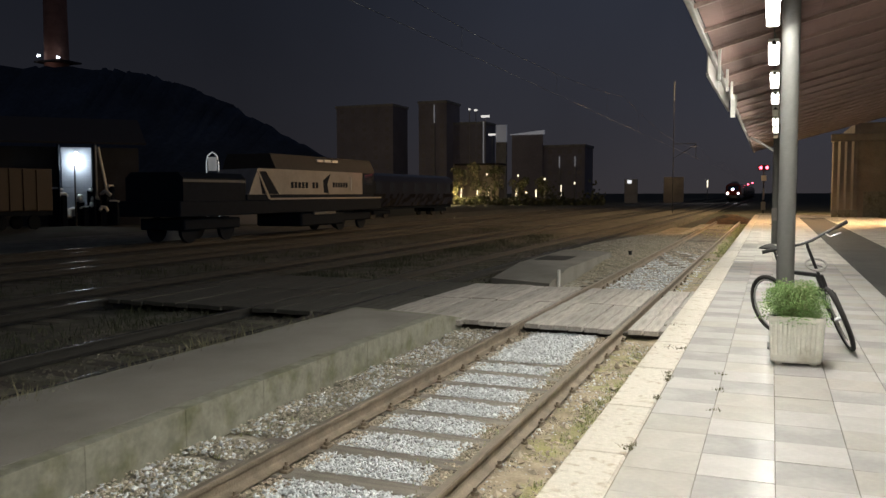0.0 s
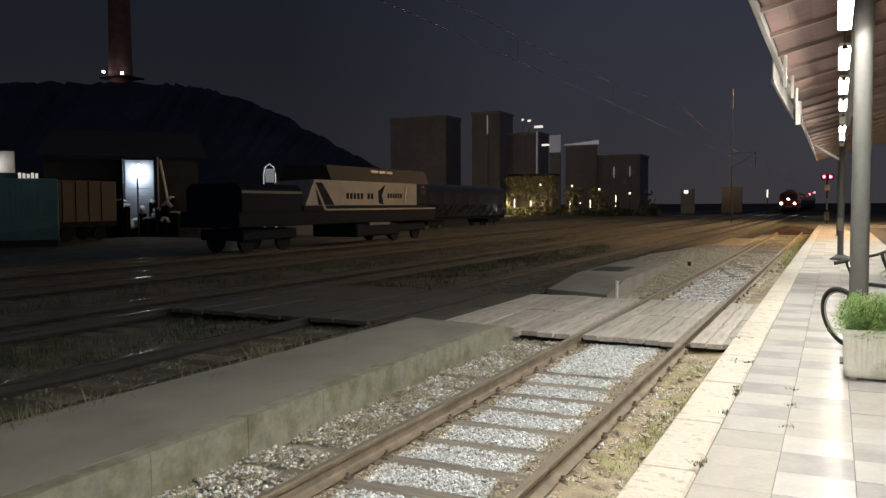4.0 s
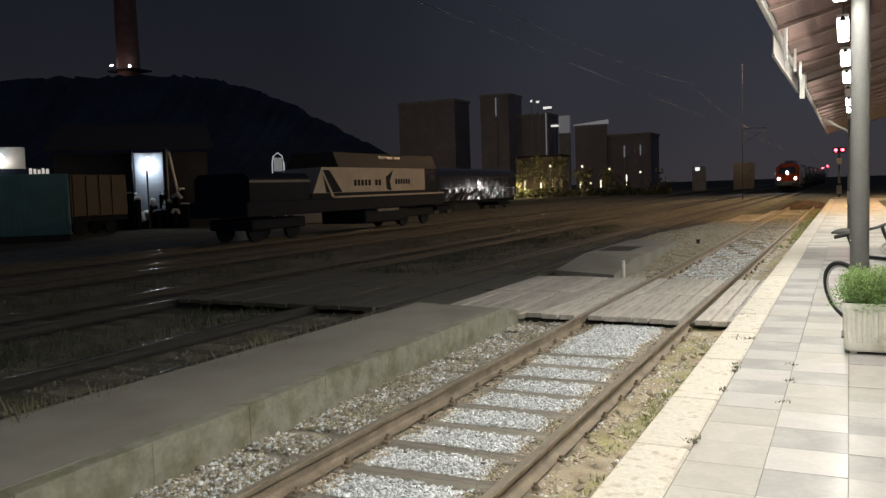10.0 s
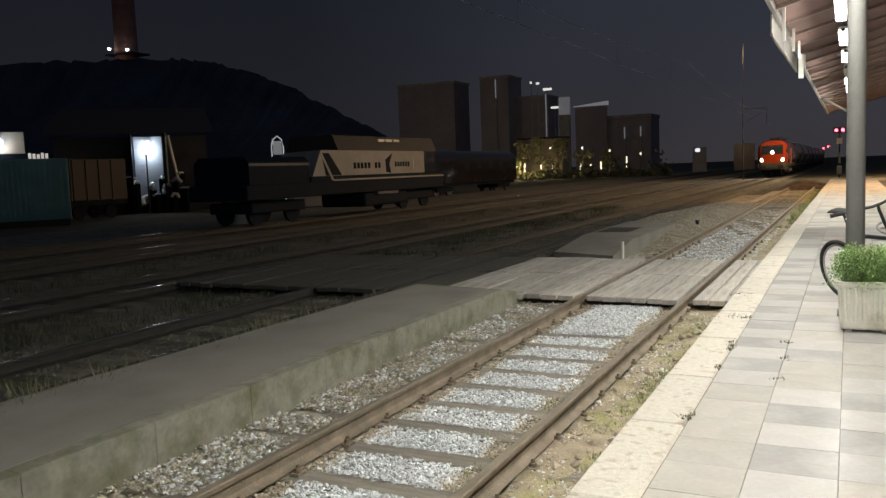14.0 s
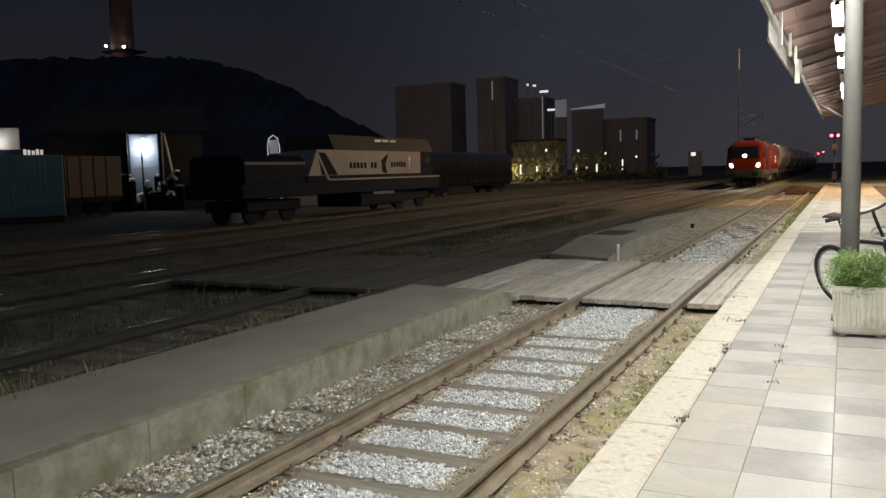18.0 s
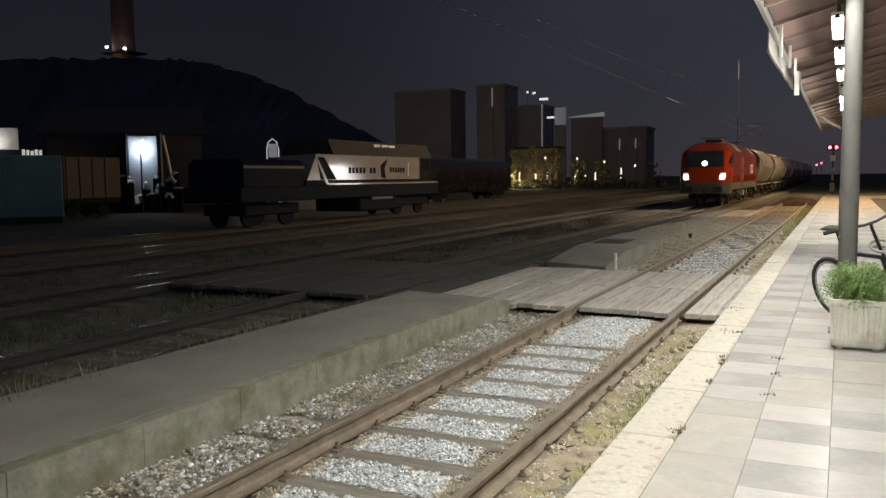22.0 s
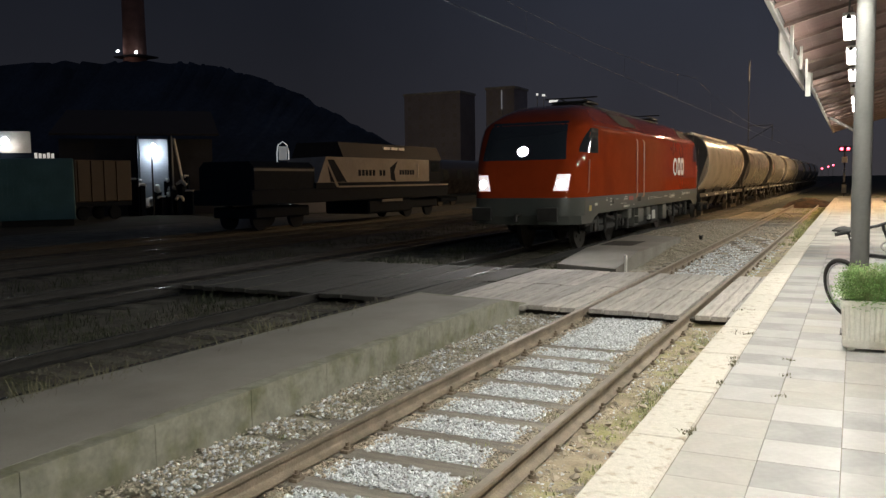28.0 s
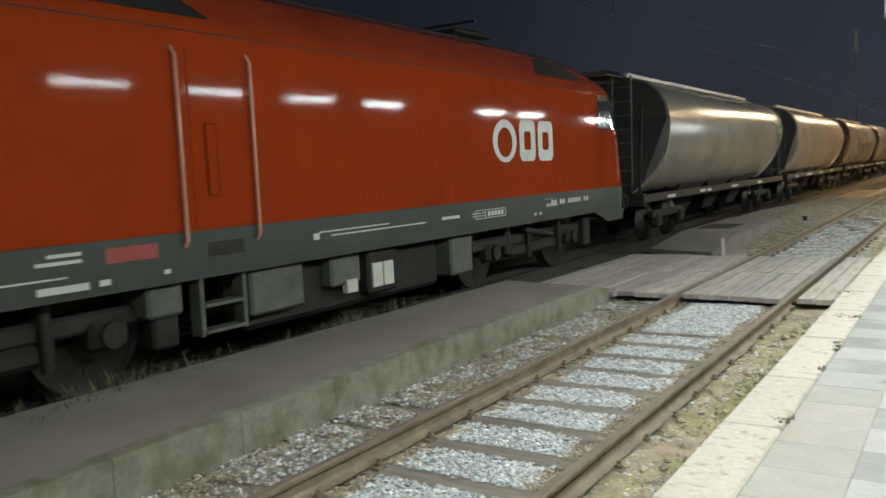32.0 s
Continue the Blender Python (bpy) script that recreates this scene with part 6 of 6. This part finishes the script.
part("lantern", Shape().box(-0.35, 0.35, -0.25, 0.25, 15.3, 15.5, 0.03), M_LANTERN, yard_mast)
part("bracket", Shape().box(-0.05, 0.05, -0.05, 0.05, 15.1, 15.3), M_POLE, yard_mast)
lamp("yard_light", "POINT", (3.0, 89.5, 14.5), 12500, (1.0, 0.68, 0.37), (0.3, 0.3))

# overhead line above the through track
line = thing("overhead_line", "thin grey overhead contact and carrier wires above the through track", "wire")
sag = [(-4.8, y, 6.2 + 0.9 * abs(((y + 5) % 50) / 25 - 1) ** 2) for y in range(-20, 300, 5)]
part("contact_wire", Shape().tube([(-4.8, -20, 5.6), (-4.8, 140, 5.6), (-4.8, 300, 5.6)], 0.006, 5), M_WIRE, line)
part("carrier_wire", Shape().tube(sag, 0.006, 5), M_WIRE, line)
for x, y, z in sag[::2]:
    part("dropper", Shape().tube([(x, y, 5.6), (x, y, z)], 0.004, 4), M_WIRE, line)

# signals at the platform's end
def signal(x, y, s=1.0):
    g = thing("platform_signal", "twin red signal on a slim post with white plates", "signal", pose(x, y, 0.0))
    part("post", Shape().tube([(0, 0, -0.3), (0, 0, 4.0)], 0.06, 8), M_BLACK, g)
    part("backboard", Shape().box(-0.5, 0.5, 0.02, 0.08, 3.95, 4.45, 0.03), M_BLACK, g)
    for d in (-0.26, 0.26):
        part("red_lens", Shape().tube([(d, 0.03, 4.2), (d, -0.05, 4.2)], 0.13, 14), M_RED_LIGHT, g, "glowing red lens")
    part("plate", Shape().box(-0.22, 0.22, -0.06, -0.03, 3.0, 3.5, 0.02), M_WHITE, g)
    part("mast_plate", Shape().box(-0.09, 0.09, -0.08, -0.05, 1.3, 2.3, 0.01), M_WHITE, g)
    part("foot_plate", Shape().box(-0.2, 0.2, -0.08, -0.05, 0.35, 1.1, 0.05), M_WHITE, g)
    return g


signal(2.0, 80.0)
for x, y, z in ((-4.6, 230, 3.65), (-3.2, 230, 4.1), (-2.1, 230, 4.5)):
    d = thing("distant_signal", "small red signal light far down the line", "signal", pose(x, y, 0), "distant red signals")
    part("post", Shape().tube([(0, 0, -0.3), (0, 0, z)], 0.05, 6), M_BLACK, d)
    part("red_lens", Shape().tube([(0, 0, z), (0, -0.15, z)], 0.2, 12), M_RED_LIGHT, d)

# earth mound that ends the platform track
gm = random.Random(4)
rows = []
for i in range(13):
    y = 58.4 + i * 0.45
    rows.append([(-1.5 + j * 0.28, y, -0.25 + max(0.0, 0.62 * math.sin(math.pi * i / 12) * math.sin(math.pi * j / 11) ** 0.6 + gm.uniform(-0.07, 0.07) * (0 < i < 12))) for j in range(12)])
mound = part("earth_mound", Shape().grid(rows, True), M_MOUND)
tagged(mound, "low heap of brown earth at the end of the track", "mound")
stump = thing("marker_stump", "short dark marker post beside the track", "post", pose(-1.45, 26.4, -0.06))
part("post", Shape().tube([(0, 0, -0.1), (0, 0, 0.12)], [0.06, 0.05], 8), M_UNDER, stump)
part("cap", Shape().box(-0.065, 0.065, -0.065, 0.065, 0.12, 0.15, 0.01), M_UNDER, stump)
pipe = thing("drain_pipe", "short pale pipe against the low platform end", "pipe", pose(-1.66, 17.8, -0.20))
part("pipe", Shape().tube([(0, 0, 0), (0, 0, 0.42)], 0.035, 8), M_WHITE, pipe)

# station wing at the far end of the platform
wing = thing("station_wing", "ochre station wing with close-set pilasters", "building", pose(6.4, 60.0, PLAT_Z - 0.01))
part("front_wall", Shape().box(1.3, 12, 0.2, 0.6, 0, 6.2), M_WALL, wing)
part("side_wall", Shape().box(1.3, 1.7, 0.6, 22, 0, 6.2), M_WALL, wing)
part("dado", Shape().box(1.9, 12, 0.14, 0.2, 0, 1.7, 0.01), M_CONCRETE, wing, "dark stained dado")
for x in (0.05, 0.45, 0.85, 1.25, 4.6, 5.0):
    pl = part("pilaster", Shape().box(x, x + 0.26, -0.1, 0.2, 0, 5.0, 0.02), M_WALL, wing)
    part("plinth", Shape().box(x - 0.05, x + 0.31, -0.16, 0.2, 0, 0.5, 0.02), M_CONCRETE, pl)
part("entablature", Shape().box(-0.1, 12, -0.16, 0.6, 5.0, 5.5, 0.04), M_WALL, wing)
for x, y, z, power in MASTS:
    ms = thing("sodium_mast", "tall mast lamp with an orange sodium lantern", "lamp", pose(x, y, z), "mast lamps")
    part("pole", Shape().tube([(0, 0, 0), (0, 0, 9.62 - z)], [0.12, 0.07], 10), M_POLE, ms)
    part("lantern", Shape().box(-0.3, 0.3, -0.2, 0.2, 9.72 - z, 9.95 - z, 0.03), M_LANTERN, ms)
    part("bracket", Shape().box(-0.05, 0.05, 0.2, 0.26, 9.5 - z, 9.9 - z).box(-0.05, 0.05, 0.0, 0.26, 9.5 - z, 9.56 - z), M_POLE, ms)

# ---- stones, weeds and grass ----
def sleeper_gap(x, y):
    d = np.abs((y - 4.50 + 0.315) % 0.63 - 0.315)
    rail = np.minimum(np.abs(x - 0.7525), np.abs(x + 0.7525))
    board = (y > 11.35) & (y < 17.0)
    return (d > 0.105) & (rail > 0.09) & ~board


def bed_z(x, y, g):
    return -0.172 + 0.022 * np.clip((y - 9.5) / 0.5, 0, 1) + g.uniform(-0.012, 0.022, len(x)) - 0.02 * np.abs(x)


def heaps(x, y):
    """Slow uneven pattern in the bed, 0 to 1."""
    return 0.5 + 0.25 * (np.sin(3.1 * x + 1.7 * y) + np.sin(5.3 * y - 2.2 * x + 1.0))


def white_bed(x, y):
    d = np.abs((y - 4.50 + 0.315) % 0.63 - 0.315)
    side = np.abs(x + 0.06) < 0.50 + 0.12 * (heaps(x, y) - 0.5)
    return side & ((d > 0.098 + 0.03 * (heaps(2 * x, 3 * y) - 0.5)) | (y > 9.75))


def brown_bed(x, y):
    d = np.abs((y - 4.50 + 0.315) % 0.63 - 0.315)
    rail = np.minimum(np.abs(x - 0.7525), np.abs(x + 0.7525))
    side = (np.abs(x + 0.06) > 0.42) & (rail > 0.06)
    return side & ((d > 0.10) | ((x > 0.40) & (heaps(x, 2 * y) > 0.45)) | ((x < -0.8) & (heaps(x, 2.3 * y) > 0.32)))


def shoulder(x, y):
    d = np.abs((y - 4.50 + 0.315) % 0.63 - 0.315)
    return (x < -0.84) & ((d > 0.11) | (heaps(x, 2.3 * y) > 0.45))


shoulder_z = lambda x, y, g: -0.172 + g.uniform(-0.012, 0.022, len(x)) + 0.012 * heaps(x, y)
scatter("ballast_stones", 42000, (-0.66, 0.66), (2.0, 11.72), bed_z, (0.010, 0.024), M_STONE, 1, "pale grey crushed stone between the rails", "ballast", keep=white_bed)
scatter("ballast_stones", 9000, (-0.66, 0.66), (-8.0, 2.0), bed_z, (0.014, 0.03), M_STONE, 41, "pale grey crushed stone between the rails", "ballast", keep=white_bed)
scatter("ballast_stones", 26000, (-0.72, 0.70), (2.0, 11.72), bed_z, (0.009, 0.022), M_STONE_BROWN, 12, "brownish dusty stone along the rails", "ballast", keep=brown_bed)
scatter("ballast_stones", 11500, (-1.71, -0.80), (1.0, 11.75), shoulder_z, (0.009, 0.023), M_STONE_DIRT, 2, "dusty brown crushed stone beside the rail", "ballast", keep=shoulder)
scatter("ballast_stones", 4300, (-1.69, -0.82), (1.0, 11.75), shoulder_z, (0.012, 0.028), M_STONE, 13, "scattered pale crushed stone beside the rail", "ballast", keep=lambda x, y: shoulder(x, y) & (heaps(x * 1.4, y * 0.9) > 0.25))
scatter("ballast_stones", 10000, (-1.0, 1.0), (17.0, 31.0), lambda x, y, g: -0.18 + g.uniform(-0.01, 0.03, len(x)), (0.022, 0.042), M_STONE, 3, "pale crushed stone behind the crossing", "ballast", keep=lambda x, y: sleeper_gap(x, y) & (heaps(x * 2.2, y * 1.3) > (y - 20.0) / 11))
scatter("ballast_stones", 6500, (-1.0, 1.2), (17.0, 36.0), lambda x, y, g: -0.185 + g.uniform(-0.01, 0.02, len(x)), (0.02, 0.04), M_STONE_BROWN, 21, "brown dusty stone of the disused track end", "ballast", keep=lambda x, y: heaps(x * 1.7, y) > 0.3)
scatter("bank_stones", 5000, (-3.2, -0.95), (18.2, 44.0), lambda x, y, g: np.array([heap(a, b) for a, b in zip(x, y)]) + g.uniform(-0.006, 0.012, len(x)), (0.012, 0.035), M_STONE_DIRT, 51, "dusty stones trodden into the bank", "stones", keep=lambda x, y: (y > 24.8) | (x > LOW_F + 0.03))
soil_z = lambda x, y, g: -0.15 + g.uniform(-0.012, 0.01, len(x)) - 0.018 * np.sin((x - 0.84) * 4.3)
scatter("verge_stones", 8000, (0.85, 1.56), (2.0, 11.4), soil_z, (0.006, 0.02), M_STONE_BROWN, 4, "brown stones in the soil strip", "stones")
scatter("verge_pebbles", 2600, (0.85, 1.56), (2.0, 11.4), soil_z, (0.008, 0.022), M_STONE, 14, "pale pebbles in the soil strip", "stones", keep=lambda x, y: heaps(x * 2, y) > 0.4)
scatter("verge_cobbles", 420, (0.86, 1.55), (2.2, 11.3), soil_z, (0.016, 0.034), M_STONE_BROWN, 31, "tan stones lying in the soil strip", "stones")
scatter("verge_rocks", 60, (0.88, 1.45), (2.5, 11.0), lambda x, y, g: -0.145 + g.uniform(0, 0.012, len(x)), (0.03, 0.06), M_STONE_BROWN, 5, "larger brown rocks in the soil strip", "stones")
scatter("track_stones", 14000, (-6.9, -3.25), (1.0, 34.0), lambda x, y, g: -0.18 + g.uniform(-0.012, 0.015, len(x)), (0.02, 0.042), M_OLD_BED, 6, "dark oily stones of the through track", "ballast")
gg = random.Random(8)
spots = [(gg.uniform(1.12, 1.54), gg.gauss(7.9, 1.3), -0.155, 0.05, 26) for _ in range(70)]
spots += [(gg.uniform(0.9, 1.5), gg.uniform(2.5, 6.5), -0.16, 0.04, 14) for _ in range(22)]
spots += [(gg.uniform(1.0, 1.5), gg.uniform(9.5, 11.3), -0.155, 0.08, 30) for _ in range(16)]
spots += [(gg.uniform(-1.68, -0.85), gg.uniform(4, 11.3), -0.17, 0.04, 8) for _ in range(46)]
spots += [(gg.uniform(0.3, 0.62), gg.uniform(4, 11.2), -0.17, 0.05, 10) for _ in range(24)]
spots += [(gg.uniform(-0.6, 0.6), gg.uniform(9.2, 11.2), -0.17, 0.05, 10) for _ in range(14)]
blades("verge_grass", spots, M_GRASS, 1, "short green and dry grass in the soil strip", "grass", (0.012, 0.042), 1.3, 0.004)
spots = [(gg.gauss(1.2, 0.18), gg.uniform(26, 57), -0.17, 0.12, 40) for _ in range(110)]
spots += [(gg.uniform(-0.9, 1.4), 36 + 21 * gg.random() ** 0.7, -0.2, 0.2, 22) for _ in range(50)]
blades("far_grass", spots, M_GRASS, 2, "green grass over the disused end of the track", "grass", (0.04, 0.12), 0.8, 0.012)
spots = [(-3.22 - abs(gg.gauss(0, 0.22)), gg.uniform(0.5, 10.5), -0.22, 0.10, 60) for _ in range(110)]
spots += [(gg.uniform(-8.5, -6.2), gg.uniform(2, 40), -0.25, 0.25, 45) for _ in range(240)]
spots += [(gg.uniform(-13.5, -11), gg.uniform(6, 50), -0.27, 0.3, 40) for _ in range(160)]
edge = [(-3.25 - abs(gg.gauss(0, 0.16)), 0.3 + 8.5 * gg.random(), -0.18, 0.09, 34) for _ in range(75)]
edge += [(-3.25 - abs(gg.gauss(0, 0.12)), 8.8 + 1.6 * gg.random(), -0.18, 0.07, 16) for _ in range(14)]
blades("platform_back_weeds", edge, M_DRY, 4, "dry bushy weeds behind the low platform", "weeds", (0.18, 0.45), 0.9, 0.012)
blades("track_weeds", spots, M_WEED, 3, "dry weeds along the back of the low platform and between tracks", "weeds", (0.06, 0.24), 0.9, 0.010)
for x, y in ((1.905, 5.15), (1.91, 5.2), (1.90, 8.75), (1.86, 8.7), (1.905, 7.35), (1.89, 7.5), (1.91, 7.2), (2.348, 7.0), (2.348, 6.3), (2.348, 7.6), (1.905, 6.55)):
    blades("joint_weed", [(x, y, PLAT_Z, 0.022, 18)], M_DRY, int(y * 10), "small weed growing in a paving joint", "weed", (0.010, 0.03), 2.6, 0.005)
blades("edge_weed", [(1.62, 10.3, PLAT_Z - 0.01, 0.06, 20), (1.74, 8.8, PLAT_Z - 0.01, 0.05, 30)], M_DRY, 77, "withered weeds on the kerb", "weed", (0.012, 0.035), 2.2, 0.005)

# ---- kerb stones and marble tiles ----
kerb_y = [-8.8, -7.3, -5.9, -4.5, -3.0, -1.6, -0.2, 1.2, 2.5, 3.75, 5.03, 6.23, 7.68, 9.1, 10.4, 11.8, 13.2, 14.6, 16.0]
while kerb_y[-1] < 64:
    kerb_y.append(kerb_y[-1] + 1.4)
for a, b in zip(kerb_y, kerb_y[1:]):
    part("kerb_stone", Shape().box(EDGE_X, TILE_X - 0.008, a + 0.005, b - 0.005, -0.25, PLAT_Z + rnd.uniform(-0.004, 0.003), 0.014), M_KERB, platform)
half = TILE / 2 - 0.002
tile_mesh = []
for k, m in enumerate(M_TILE):
    me = Shape().box(-half, half, -half, half, -0.03, 0, 0.002).mesh("tile")
    me.materials.append(m)
    tile_mesh.append(me)
# w white, c cream, g grey: near rows from y = 2.68 on, one string a column
PATTERN = ["ccccccccwgwgwgwgwgcwgwgwgwgw", "wcwwgwgwccgwcwgcwcgwgcwcgwcg", "wwwcwgwgwcccgccgwcgwgcwgwcgw", "cwgcwcgcwwgcwcgcwgwcgwcwgcwg", "gcwcwgcwcwcgwcwcgwcgwcwgcwcg", "cwgwcgwcwgcwgcwcwgcwgcwgcwcw"]
Y0 = 4.385 - TILE * 4
rest = Shape()
gt = random.Random(6)
for i in range(17):
    for j in range(-27, 146):
        x, y = TILE_X + TILE * (i + 0.5), Y0 + TILE * (j + 0.5)
        dz = gt.uniform(-0.002, 0.002)
        if i < 6 and -4 <= j < 42:
            k = "wcg".index(PATTERN[i][j]) if 0 <= j < 28 else gt.choice((0, 1, 2, 0))
            part("tile", tile_mesh[k], None, platform, at=pose(x, y, PLAT_Z + dz, gt.uniform(-0.1, 0.1), gt.uniform(-0.1, 0.1), 90 * gt.randrange(4)))
        elif x < 9:
            rest.box(x - half, x + half, y - half, y + half, PLAT_Z - 0.03, PLAT_Z + dz)
tagged(part("far_tiles", rest, M_TILE_REST, platform), "marble tiles further along the platform", kind="stuff")


# ---- what moves ----
NOSE_Y = [(0.0, 179.6), (3.0, 162.3), (6.0, 144.7), (9.0, 127.0), (11.0, 114.8), (13.0, 102.2), (16.0, 84.9), (19.0, 68.0), (21.0, 57.2), (23.0, 46.6), (25.5, 33.0), (28.0, 19.65), (29.0, 14.75), (30.5, 6.98), (31.5, 1.88), (32.0, -0.72)]


def nose_at(t):
    """Where the lamp plane of the locomotive is along the track."""
    for (a, ya), (b, yb) in zip(NOSE_Y, NOSE_Y[1:]):
        if t <= b:
            return ya + (yb - ya) * (t - a) / (b - a)
    return NOSE_Y[-1][1]


def motions():
    walk(loco, [(t, pose(TRAIN_X, y, 0)) for t, y in NOSE_Y])
    for k, w in enumerate(wagons):
        walk(w, [(t, pose(TRAIN_X, y + LEN + 0.92 + WAGON_LEN * k, 0)) for t, y in NOSE_Y])
    steps = [0.1 * i for i in range(321)]
    sets = list(loco_axles) + list(wagon_axles)
    for axle, y, r in sets:
        walk(axle, [(t, pose(0, y, r) @ Matrix.Rotation((NOSE_Y[0][1] - nose_at(t)) / r, 4, "X")) for t in steps])


motions()
